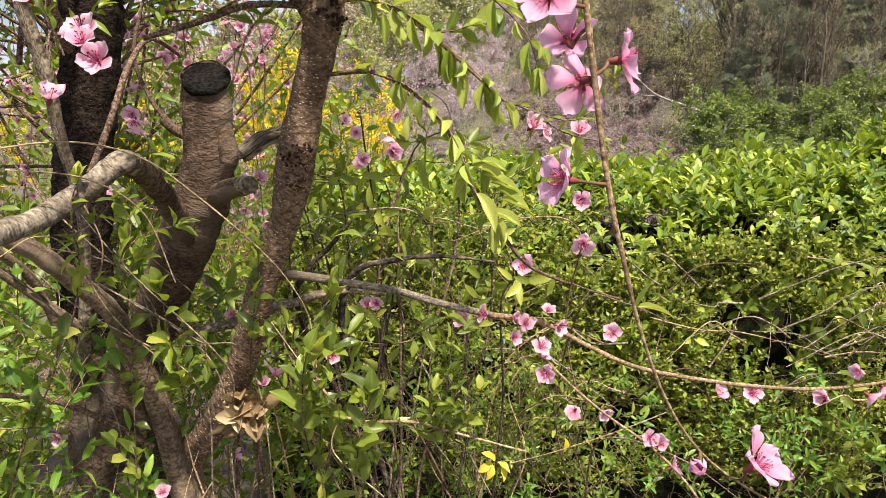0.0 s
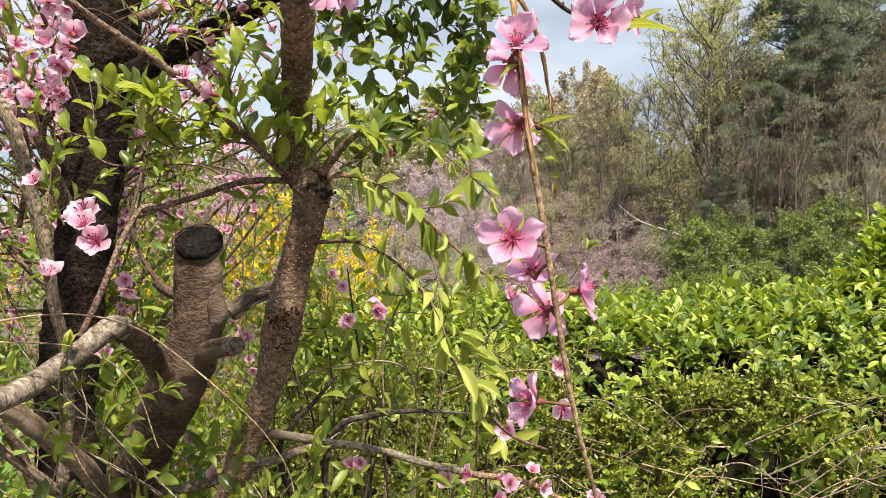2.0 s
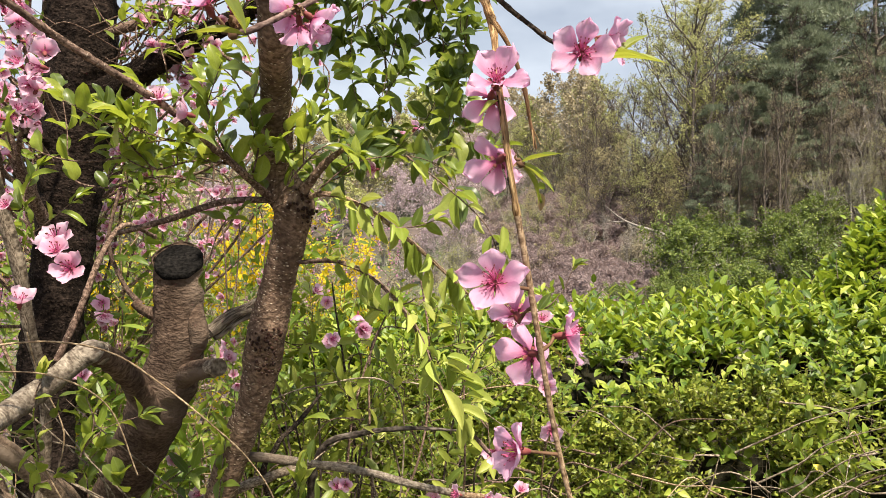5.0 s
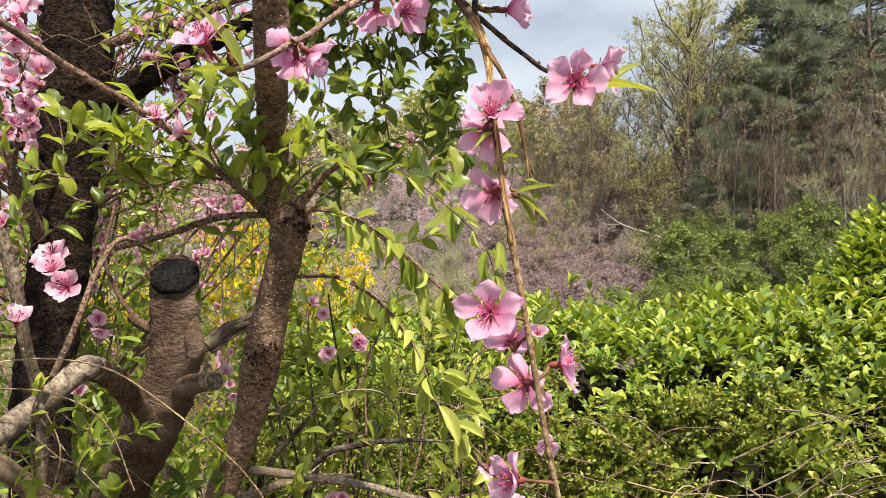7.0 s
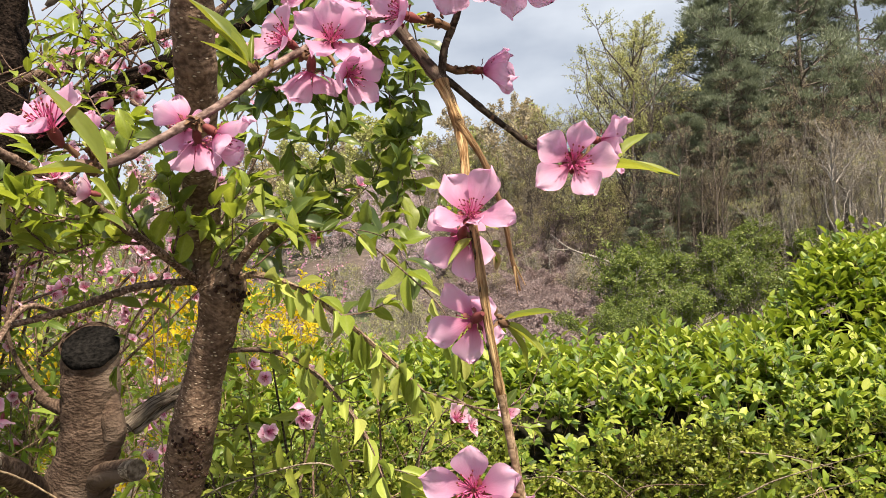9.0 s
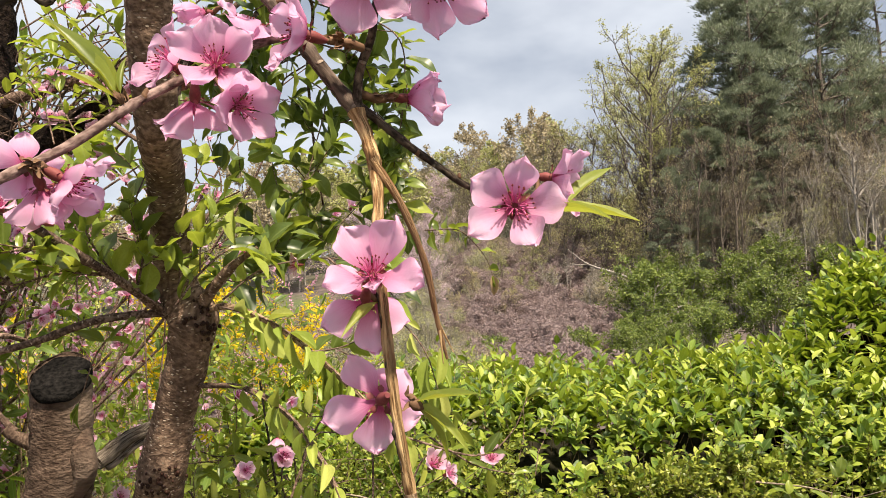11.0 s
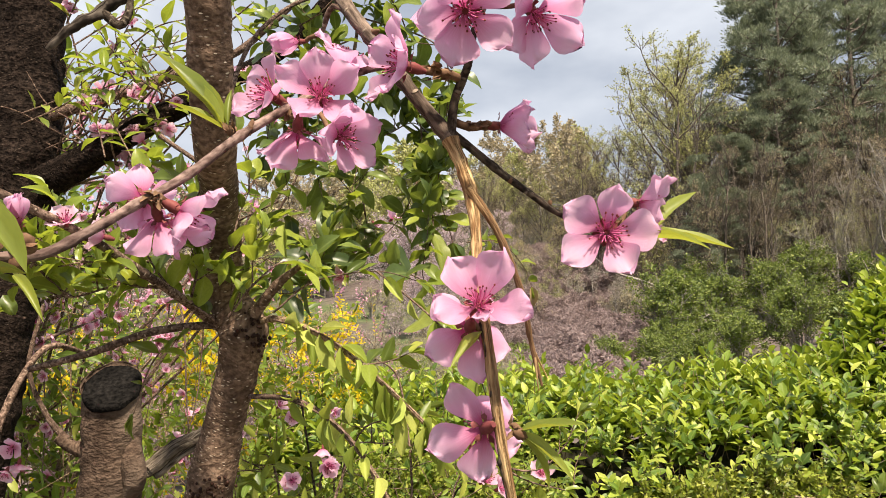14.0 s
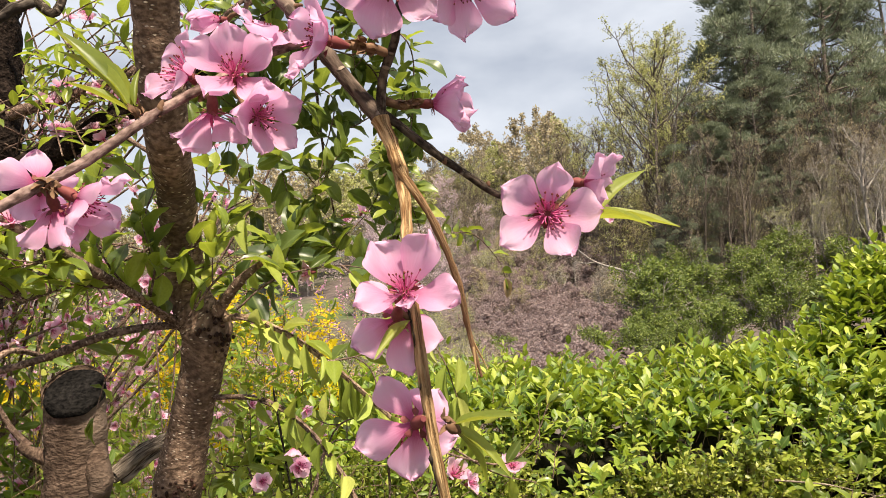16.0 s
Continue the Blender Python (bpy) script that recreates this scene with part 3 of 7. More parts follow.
def bush(name, seed, radius, height, mat, label, n, leaf, group, bark_mat=FAR_BARK, flat=1.0):
    rng = np.random.default_rng(seed)
    t = thing(name, (0, 0, 0), label, "shrub", group)
    stems = []
    for _ in range(16):
        a, lean = rng.uniform(0, 2 * math.pi), rng.uniform(0.1, 1.0)
        top = np.array([math.cos(a) * radius * lean, math.sin(a) * radius * lean, height * (1.0 - 0.45 * lean * lean) * rng.uniform(0.75, 1.05)])
        s = np.linspace(0, 1, 5)[:, None]
        foot = np.array([math.cos(a) * 0.2, math.sin(a) * 0.2, -0.15])
        stems.append(foot * (1 - s) + top * s + np.sin(s * math.pi) * np.array([0, 0, 0.12 * height]) + rng.normal(0, 0.04 * radius, (5, 3)) * s)
    stems = np.array(stems)
    sub = offshoots(rng, stems, 9, 0.2, 1.0, 45, 0.36, 0.1, 4, 0.2)
    sub2 = offshoots(rng, sub, 4, 0.2, 1.0, 45, 0.5, 0.1, 3, 0.25)
    g = Geo()
    chain_tubes(g, stems, np.full(len(stems), 0.016 * height), np.full(len(stems), 0.005 * height), 5)
    chain_tubes(g, sub, np.full(len(sub), 0.006 * height), np.full(len(sub), 0.002 * height), 4)
    chain_tubes(g, sub2, np.full(len(sub2), 0.003 * height), np.full(len(sub2), 0.001 * height), 3)
    part("branchwork", g, bark_mat, t, kind="stuff")
    g = Geo()
    src = sub2[rng.integers(0, len(sub2), n)]
    f = rng.uniform(0.1, 1.0, (n, 1))
    pos = src[:, 0] * (1 - f) + src[:, 2] * f + rng.normal(0, 0.035 * radius, (n, 3))
    ln = rng.uniform(0.6, 1.35, n) * leaf
    leaves(g, pos, rand_dirs(rng, n, -0.3), rand_dirs(rng, n, 0.0), ln, ln * 0.55, droop=0.15)
    part("crown", g, mat, t)
    return t


def scatter(templates, spots):
    """Stand copies of the templates at (x, y, turn, size); the first use of each takes the template itself."""
    used = set()
    for i, (x, y, turn, size) in enumerate(spots):
        t = templates[i % len(templates)]
        m = Matrix.LocRotScale((x, y, float(ground_z(x, y)) - 0.05), Euler((0, 0, turn)), (size, size, size))
        if t.name in used:
            copy_thing(t, m)
        else:
            used.add(t.name)
            t.matrix_basis = m


def spots(seed, n, u0, u1, y0, y1, s0, s1):
    rng = np.random.default_rng(seed)
    out = []
    for i in range(n):
        y = y0 + (y1 - y0) * ((i + rng.uniform(0, 1)) / n)
        u = rng.uniform(u0, u1)
        out.append((u * y, y, rng.uniform(0, 6.28), rng.uniform(s0, s1)))
    return out


bare = [pole_tree(11, 12.0, "slender grey-brown woodland tree, still leafless"),
        pole_tree(12, 13.5, "tall thin leafless woodland tree"),
        pole_tree(13, 10.5, "thin leaning leafless woodland tree"),
        bare_tree("bare_tree", 18, 9.5, LEAF_RUST, "leafless woodland tree with a few withered leaves", 1800, 0.10, 0.34, 0.10, 18, bark_mat=WOOD_BARK)]
scatter(bare, spots(21, 110, 0.40, 0.88, 34, 62, 0.72, 1.05) + spots(37, 26, 0.24, 0.42, 36, 52, 0.50, 0.72) + spots(38, 22, 0.50, 0.85, 29, 36, 0.55, 0.85) + spots(41, 12, 0.38, 0.56, 29, 33, 0.5, 0.72) + spots(25, 60, 0.08, 0.30, 44, 80, 0.30, 0.45))
pale = [bare_tree("pale_tree", 23, 9.0, LEAF_RUST, "bare pale-grey tree with ascending limbs at the wood's edge", 700, 0.09, 0.34, 0.16, 14, 1.7, FAR_BARK, 34, 0.14, 0.10),
        bare_tree("pale_tree", 24, 8.0, LEAF_BUD, "thin pale-grey tree with a few opening buds at the wood's edge", 900, 0.09, 0.32, 0.2, 12, 1.5, FAR_BARK, 30, 0.14, 0.12)]
scatter(pale, spots(39, 30, 0.50, 0.86, 26, 33, 0.62, 0.98) + spots(40, 8, 0.20, 0.34, 29, 34, 0.3, 0.45))
rusty = [bare_tree("budding_tree", 19, 8.5, LEAF_AMBER, "low spreading tree with amber-brown young leaves", 4300, 0.105, 0.46, 0.14, 18, 0.8, WOOD_BARK, 52, 0.12),
         bare_tree("budding_tree", 20, 7.5, LEAF_BUD, "low spreading tree with yellow-green young leaves", 3600, 0.10, 0.46, 0.14, 18, 0.8, WOOD_BARK, 52, 0.12)]
scatter(rusty, [(9.3, 35.0, 0.3, 0.60), (10.6, 33.5, 1.4, 0.74), (12.4, 34.0, 2.2, 0.92), (11.4, 37.5, 4.0, 0.85), (8.4, 39.0, 5.1, 0.60), (13.6, 36.5, 0.9, 0.9), (5.2, 29.0, 1.3, 0.34), (6.4, 31.0, 4.4, 0.38), (4.4, 33.0, 2.9, 0.40), (6.0, 35.0, 0.4, 0.42), (3.2, 30.0, 3.6, 0.3), (7.6, 36.0, 3.0, 0.48), (6.6, 40.0, 2.2, 0.50), (14.8, 33.5, 4.6, 0.7), (16.8, 32.0, 5.8, 0.6), (19.4, 31.0, 1.6, 0.55), (9.8, 43.0, 0.2, 0.70)])
olive = [bare_tree("budding_tree", 14, 13.0, LEAF_BUD, "tall spreading tree with dark limbs and sparse yellow-green buds", 10500, 0.11, 0.54, 0.20, 15, 1.0, WOOD_BARK, 40, 0.16, 0.03)]
scatter(olive, [(13.3, 33.5, 0.4, 0.86), (14.4, 37.0, 2.7, 0.92), (12.2, 44.0, 3.3, 0.62), (16.4, 41.0, 5.1, 0.9), (8.8, 46.0, 2.0, 0.42), (7.0, 54.0, 4.0, 0.48), (9.0, 56.0, 1.0, 0.5)])
pines = [pine_tree(31, 17.0, 0.2), pine_tree(32, 15.0, 0.28)]
scatter(pines, [(19.0, 35.5, 0, 0.95), (20.2, 38.5, 1.2, 1.0), (21.6, 36.0, 2.2, 0.96), (23.3, 40.0, 3.0, 1.08), (25.0, 37.0, 4.4, 1.05), (27.8, 41.0, 5.0, 1.05), (13.6, 31.0, 2.0, 0.42), (15.6, 32.5, 0.7, 0.50), (18.6, 33.0, 3.7, 0.66), (30.5, 40.0, 1.7, 1.1), (12.6, 30.0, 4.9, 0.30),
               (18.2, 110.0, 1.0, 0.80), (21.5, 112.0, 2.5, 0.78), (24.5, 110.0, 3.5, 0.84), (15.0, 113.0, 0.3, 0.66), (12.0, 118.0, 4.0, 0.6), (28.0, 112.0, 5.5, 0.75)])
hill = [bare_tree("hill_tree", 15, 8.0, LEAF_BUD, "distant hillside tree with hazy yellow-green buds", 3000, 0.24, 0.5, 0.08, 18),
        bare_tree("hill_tree", 16, 8.0, LEAF_RUST, "distant leafless hillside tree, grey-brown", 2400, 0.22, 0.48, 0.08, 18)]
scatter(hill, spots(22, 170, -0.55, 0.24, 46, 125, 0.7, 1.1))
cherry = [bare_tree("cherry_tree", 17, 6.0, PETAL_CHERRY, "distant cherry tree in pale pink blossom", 4200, 0.13, 0.5, 0.1, 18)]
scatter(cherry, [(0.9, 40.0, 0, 0.85), (2.6, 44.0, 2, 0.8), (1.9, 33.0, 1.2, 0.7), (0.3, 31.0, 2.4, 0.62), (-1.5, 43.0, 3, 0.9), (4.5, 55.0, 1, 0.9), (-6.0, 48.0, 4.2, 1.0), (-12.0, 44.0, 5.2, 1.0), (6.5, 47.0, 0.8, 0.6)])
thicket = [bush("twiggy_thicket", 44, 2.0, 2.6, LEAF_RUST, "grey-brown leafless thicket under the trees", 1500, 0.10, "thickets of the wood"),
           bush("twiggy_thicket", 45, 2.2, 3.2, LEAF_BUD, "grey thicket with yellow-green buds under the trees", 1700, 0.10, "thickets of the wood")]
scatter(thicket, spots(24, 130, -0.05, 0.85, 37, 66, 0.6, 1.0) + spots(27, 60, -0.40, 0.14, 16, 40, 0.5, 0.8) + spots(34, 44, -0.12, 0.14, 11, 30, 0.35, 0.6) + spots(33, 16, 0.30, 0.45, 28, 35, 0.6, 0.95) + spots(28, 46, 0.42, 0.88, 29, 37, 0.55, 0.95))
greens = [bush("green_shrub", 41, 2.3, 3.3, LEAF_BUSH, "broad fresh green shrub on the slope", 9000, 0.12, "green shrubs on the slope"),
          bush("green_shrub", 42, 1.8, 2.6, LEAF_BUSH, "rounded fresh green shrub on the slope", 7000, 0.12, "green shrubs on the slope")]
scatter(greens, [(9.0, 24.5, 0, 0.85), (11.2, 26.5, 1, 1.0), (13.6, 26.0, 2, 0.95), (8.3, 23.0, 3, 0.6), (15.8, 27.5, 4, 1.0), (17.8, 26.5, 5, 1.0), (12.4, 29.5, 2.6, 0.9), (9.9, 21.5, 2.2, 0.7), (12.0, 21.5, 4.2, 0.8), (14.2, 22.5, 0.7, 0.8), (5.6, 20.0, 1.4, 0.5), (3.3, 22.5, 1.4, 0.5)] + [(6.6, 19.5, 0.4, 0.5), (7.4, 20.6, 3.4, 0.55), (8.4, 20.2, 5.4, 0.45)] + spots(31, 16, -0.42, 0.06, 10, 19, 0.32, 0.5) + spots(35, 14, -0.10, 0.14, 12, 26, 0.28, 0.45))
scrub = [bush("pink_scrub", 43, 1.7, 1.1, PETAL_MAUVE, "low mauve-brown scrub in faded blossom on the slope", 4500, 0.10, "mauve scrub on the slope")]
scatter(scrub, spots(30, 26, -0.40, 0.05, 9, 18, 0.7, 1.0) + spots(23, 60, 0.13, 0.30, 17, 36, 0.8, 1.25) + spots(26, 60, 0.13, 0.33, 35, 47, 0.9, 1.3))


dead_tree = thing("dead_tree", (13.4, 29.4, 2.4), "pale dead tree fallen aslant above the green shrubs", "tree")
g = Geo()
tube(g, ((13.4, 29.4, float(ground_z(13.4, 29.4)) - 0.2), (12.3, 29.2, 2.95), (11.0, 29.0, 3.30), (9.6, 28.8, 3.75), (8.4, 28.6, 4.15), (7.6, 28.5, 4.75)), (0.10, 0.085, 0.07, 0.055, 0.04, 0.02), 8, 0.12, 0.15, 3.0)
part("trunk", g, FAR_BARK, dead_tree)
g = Geo()
tube(g, ((8.4, 28.6, 4.15), (8.0, 28.5, 4.1), (7.5, 28.4, 4.2)), (0.03, 0.022, 0.01), 6, 0.1, 0.1, 3.0)
part("limb", g, FAR_BARK, dead_tree)


# ---------------------------------------------------------------- hedge
def hedge_surface(x, s):
    """A point of the hedge's skin: x along it, s from the foot of its face (0) over the top to its back (1)."""
    ys = np.interp(s, [0, 0.12, 0.25, 0.36, 0.46, 0.7, 0.92, 1], [2.50, 2.42, 2.38, 2.50, 2.80, 3.5, 4.3, 4.5])
    zs = np.interp(s, [0, 0.12, 0.25, 0.36, 0.46, 0.7, 0.92, 1], [0.0, 0.5, 0.92, 1.20, 1.33, 1.37, 1.36, 0.9])
    bumps = np.array([noise.noise(Vector((a * 2.3, b * 2.3, c * 2.3))) + 0.5 * noise.noise(Vector((a * 6, b * 6, c * 6))) for a, b, c in zip(x, ys, zs)])
    mound = 0.46 * smooth(0.53, 0.70, x / (ys + 0.1)) * smooth(2.7, 3.3, ys)
    left = smooth(-0.2, -1.6, x)
    return np.stack([x, ys + 0.10 * bumps * (s < 0.45) + 0.25 * left, zs * (1 - 0.12 * left) + mound + 0.10 * bumps * (s > 0.3)], 1)


def build_hedge():
    rng = np.random.default_rng(51)
    h = thing("hedge", (1.6, 3.4, 0), "dense broad hedge of glossy yellow-green leaves with a dark twiggy face", "hedge")
    # sheet in place of the inner twigs; its near-black paints the gaps' shade
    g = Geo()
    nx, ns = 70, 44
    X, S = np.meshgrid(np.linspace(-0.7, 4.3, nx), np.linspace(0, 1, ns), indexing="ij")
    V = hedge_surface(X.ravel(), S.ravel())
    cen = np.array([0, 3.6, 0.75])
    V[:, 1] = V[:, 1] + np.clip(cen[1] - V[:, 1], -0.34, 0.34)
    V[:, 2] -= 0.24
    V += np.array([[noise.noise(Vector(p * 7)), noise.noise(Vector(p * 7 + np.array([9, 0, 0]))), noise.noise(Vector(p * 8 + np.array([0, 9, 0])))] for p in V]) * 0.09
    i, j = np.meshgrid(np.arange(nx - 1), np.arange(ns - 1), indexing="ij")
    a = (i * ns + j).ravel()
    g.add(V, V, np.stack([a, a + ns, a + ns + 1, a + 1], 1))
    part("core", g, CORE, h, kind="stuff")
    # leafy shoots: broad leaves over the top and upper face
    n = 4600
    s = np.concatenate([rng.uniform(0.20, 0.46, n // 2), rng.uniform(0.40, 0.95, n - n // 2), rng.uniform(0.36, 0.85, 3200)])
    x = np.concatenate([rng.uniform(-0.5, 4.2, n), rng.uniform(1.6, 3.5, 3200)])
    patchy = np.array([noise.noise(Vector((a * 1.9, b * 8, 2.0))) for a, b in zip(x, s)])
    clump = np.array([noise.noise(Vector((a * 6.5, b * 22, 7.0))) for a, b in zip(x, s)])
    far_end = 0.5 + 0.5 * smooth(0.7, 1.7, x)
    keep = (rng.uniform(0, 1, len(s)) < np.where(s < 0.30, 0.36 * far_end, np.where(s < 0.39, 0.8 * far_end, 1.0))) & ((s > 0.33) | (patchy > -0.14)) & ((s < 0.36) | (clump > -0.12) | (rng.uniform(0, 1, len(s)) < 0.35))
    s, x = s[keep], x[keep]
    n = len(s)
    p = hedge_surface(x, s)
    out = np.stack([rng.normal(0, 0.25, n), -smooth(0.5, 0.3, s) * 0.8 + rng.normal(0, 0.2, n), 0.45 + smooth(0.2, 0.45, s) * 0.7 + rng.normal(0, 0.15, n)], 1)
    out = unit(out)
    sh = rng.uniform(0.05, 0.16, n) + (rng.uniform(0, 1, n) < 0.10) * 0.10
    p = p - out * 0.05
    g = Geo()
    tip = p + out * sh[:, None]
    chain_tubes(g, np.stack([p - out * 0.02, (p + tip) / 2 + rng.normal(0, 0.006, (n, 3)), tip], 1), np.full(n, 0.0016), np.full(n, 0.0009), 3)
    part("shootwork", g, BARK_TAN, h, kind="stuff")
    per = 8
    f = np.tile(np.linspace(0.25, 1.0, per), n)
    base = np.repeat(p, per, 0) + np.repeat(out * sh[:, None], per, 0) * f[:, None]
    az_ = np.tile(np.arange(per) * 2.4, n) + np.repeat(rng.uniform(0, 6.28, n), per)
    o = np.repeat(out, per, 0)
    u = unit(np.cross(o, np.array([0.3, 0.9, 0.2])))
    w = np.cross(o, u)
    rad = u * np.cos(az_)[:, None] + w * np.sin(az_)[:, None]
    d = unit(rad * (1.15 - 0.55 * f)[:, None] + o * (0.25 + 0.75 * f)[:, None] + rng.normal(0, 0.15, rad.shape))
    ln = rng.uniform(0.036, 0.074, n * per) * (1.05 - 0.3 * f) * np.repeat(1 + 0.22 * smooth(0.38, 0.46, s), per)
    g = Geo()
    leaves(g, base, d, o, ln, ln * rng.uniform(0.44, 0.60, n * per), 0.35, rng.uniform(0.0, 0.4, n * per), LEAF_OVAL)
    part("foliage", g, LEAF_HEDGE, h, kind="stuff")
    # small olive leaves in the middle of the face
    n = 7600
    x, s = np.concatenate([rng.uniform(-0.6, 3.4, 4600), rng.uniform(-0.6, 1.5, 3000)]), rng.uniform(0.07, 0.38, n)
    dense = np.array([noise.noise(Vector((a * 2.2, b * 9, 4.0))) for a, b in zip(x, s)])
    keep = dense > -0.17
    x, s = x[keep], s[keep]
    n = len(x)
    p = hedge_surface(x, s) + np.stack([np.zeros(n), rng.uniform(-0.05, 0.06, n), np.zeros(n)], 1)
    out = unit(np.stack([rng.normal(0, 0.5, n), rng.uniform(-0.9, -0.1, n), rng.uniform(0.1, 1.0, n)], 1))
    sh = rng.uniform(0.06, 0.15, n)
    tip = p + out * sh[:, None]
    g = Geo()
    chain_tubes(g, np.stack([p, (p + tip) / 2 + rng.normal(0, 0.008, (n, 3)), tip], 1), np.full(n, 0.0009), np.full(n, 0.0005), 3)
    part("sprigwork", g, BARK_TWIG, h, kind="stuff")
    per = 14
    f = np.tile(np.linspace(0.1, 1.0, per), n)
    base = np.repeat(p, per, 0) + np.repeat(out * sh[:, None], per, 0) * f[:, None]
    d = unit(np.repeat(out, per, 0) * 0.5 + rand_dirs(rng, n * per, -0.4))
    ln = rng.uniform(0.012, 0.028, n * per)
    g = Geo()
    leaves(g, base, d, rand_dirs(rng, n * per, 0.0), ln, ln * 0.55, 0.2, 0.2)
    part("small_foliage", g, LEAF_OLIVE, h, kind="stuff")
    # bare twigs tangled over the face
    n = 1000
    x, s = rng.uniform(-0.6, 3.4, n), rng.uniform(0.03, 0.34, n)
    p = hedge_surface(x, s) + np.stack([np.zeros(n), rng.uniform(-0.06, 0.08, n), np.zeros(n)], 1)
    d = unit(np.stack([rng.normal(0, 0.7, n), rng.normal(-0.12, 0.3, n), rng.normal(0.1, 0.5, n)], 1))
    L = rng.uniform(0.10, 0.40, n)[:, None]
    pts = [p]
    for _ in range(5):
        d = unit(d + rng.normal(0, 0.28, d.shape) + np.array([0, 0, -0.08]))
        pts.append(pts[-1] + d * L / 5)
    g = Geo()
    chain_tubes(g, np.stack(pts, 1), rng.uniform(0.0007, 0.0018, n), np.full(n, 0.0004), 4)
    part("tangle", g, GREY_STEM, h, kind="stuff")
    # dry sticks standing out of the top
    for k, (a, b, c) in enumerate((((1.860, 3.100, 1.391), (1.929, 3.100, 1.504), (1.930, 3.100, 1.670)),
                                   ((1.397, 3.400, 1.278), (1.408, 3.400, 1.387), (1.396, 3.400, 1.492)),
                                   ((1.262, 2.350, 1.160), (1.408, 2.300, 1.145), (1.568, 2.300, 1.098)),
                                   ((0.908, 2.250, 0.801), (0.970, 2.250, 0.898), (1.006, 2.250, 1.003)),
                                   ((1.173, 2.250, 0.476), (1.269, 2.200, 0.512), (1.417, 2.200, 0.547)))):
        g = Geo()
        tube(g, (a, b, c), (0.0032, 0.0027, 0.0013), 6, 0.015, 0.25, 60, seed=k, nodes=0.3)
        part("dry_stick", g, GREY_STEM, h)


build_hedge()


# ---------------------------------------------------------------- undergrowth behind the peach tree
def sprays(rng, foot, direction, shoot, per, leaf, spread=1.0, bend=-0.05):
    """Shoots with leaves in turn along them: centre lines (n, 4, 3), and leaf places and ways."""
    n = len(foot)
    d = unit(direction)
    pts = [foot]
    for _ in range(3):
        d = unit(d + rng.normal(0, 0.12, d.shape) + np.array([0, 0, bend]))
        pts.append(pts[-1] + d * (shoot / 3)[:, None])
    ch = np.stack(pts, 1)
    f = np.tile(np.linspace(0.15, 1.0, per), n)
    i = np.minimum((f * 3).astype(int), 2)
    fr = (f * 3 - i)[:, None]
    idx = np.repeat(np.arange(n), per)
    base = ch[idx, i] * (1 - fr) + ch[idx, i + 1] * fr
    ax = unit(ch[idx, i + 1] - ch[idx, i])
    u = unit(np.cross(ax, rand_dirs(rng, n)[idx]))
    w = np.cross(ax, u)
    a = np.tile(np.arange(per) * 2.6, n)
    rad = u * np.cos(a)[:, None] + w * np.sin(a)[:, None]
    way = unit(rad * spread + ax * (0.35 + 0.6 * f)[:, None] + rng.normal(0, 0.15, rad.shape))
    ln = leaf * rng.uniform(0.65, 1.25, n * per)
    return ch, base, way, ax, ln


def build_shrub(name, seed, box, n, label, category, leaf_mat, leaf, per, shoot, bark_mat, group="", width=0.36, stems=14):
    """A loose shrub that fills box = (x0, x1, y0, y1, z0, z1) with shoots on leaning stems from the ground."""
    rng = np.random.default_rng(seed)
    x0, x1, y0, y1, z0, z1 = box
    t = thing(name, ((x0 + x1) / 2, (y0 + y1) / 2, 0), label, category, group)
    foot = np.stack([rng.uniform(x0, x1, stems), rng.uniform(y0, y1, stems), np.full(stems, -0.05)], 1)
    top = foot + np.stack([rng.normal(0, 0.25, stems), rng.normal(0, 0.2, stems), rng.uniform(0.6, 1.0, stems) * z1], 1)
    s = np.linspace(0, 1, 8)[None, :, None]
    st = foot[:, None] * (1 - s) + top[:, None] * s + rng.normal(0, 0.03, (stems, 8, 3)) * s
    br = offshoots(rng, st, 7, 0.35, 1.0, 40, 0.33, 0.08, 4, 0.2)
    for one in st:
        g = Geo()
        chain_tubes(g, one[None], rng.uniform(0.003, 0.006, 1), np.full(1, 0.0015), 6)
        part("stem", g, bark_mat, t)
    g = Geo()
    chain_tubes(g, br, np.full(len(br), 0.0022), np.full(len(br), 0.001), 4)
    pick = br[rng.integers(0, len(br), n)]
    k = rng.integers(1, 4, n)
    p = pick[np.arange(n), k]
    loose = rng.uniform(0, 1, n) < 0.6
    q = np.stack([rng.uniform(x0, x1, n), rng.uniform(y0, y1, n), rng.uniform(z0, z1, n)], 1)
    p = np.where(loose[:, None], q, p)
    d = rand_dirs(rng, n, -0.1) + np.array([0, 0, 0.4])
    ch, base, way, ax, ln = sprays(rng, p, d, rng.uniform(0.7, 1.3, n) * shoot, per, leaf)
    chain_tubes(g, ch, np.full(n, 0.0014), np.full(n, 0.0007), 4)
    part("branchwork", g, bark_mat, t, kind="stuff")
    g = Geo()
    leaves(g, base, way, ax, ln, ln * width, 0.3, rng.uniform(0.0, 0.4, len(ln)), LEAF_LOW if width > 0.42 or y0 > 3 else LEAF_OVAL)
    part("foliage", g, leaf_mat, t, kind="stuff")
    return t


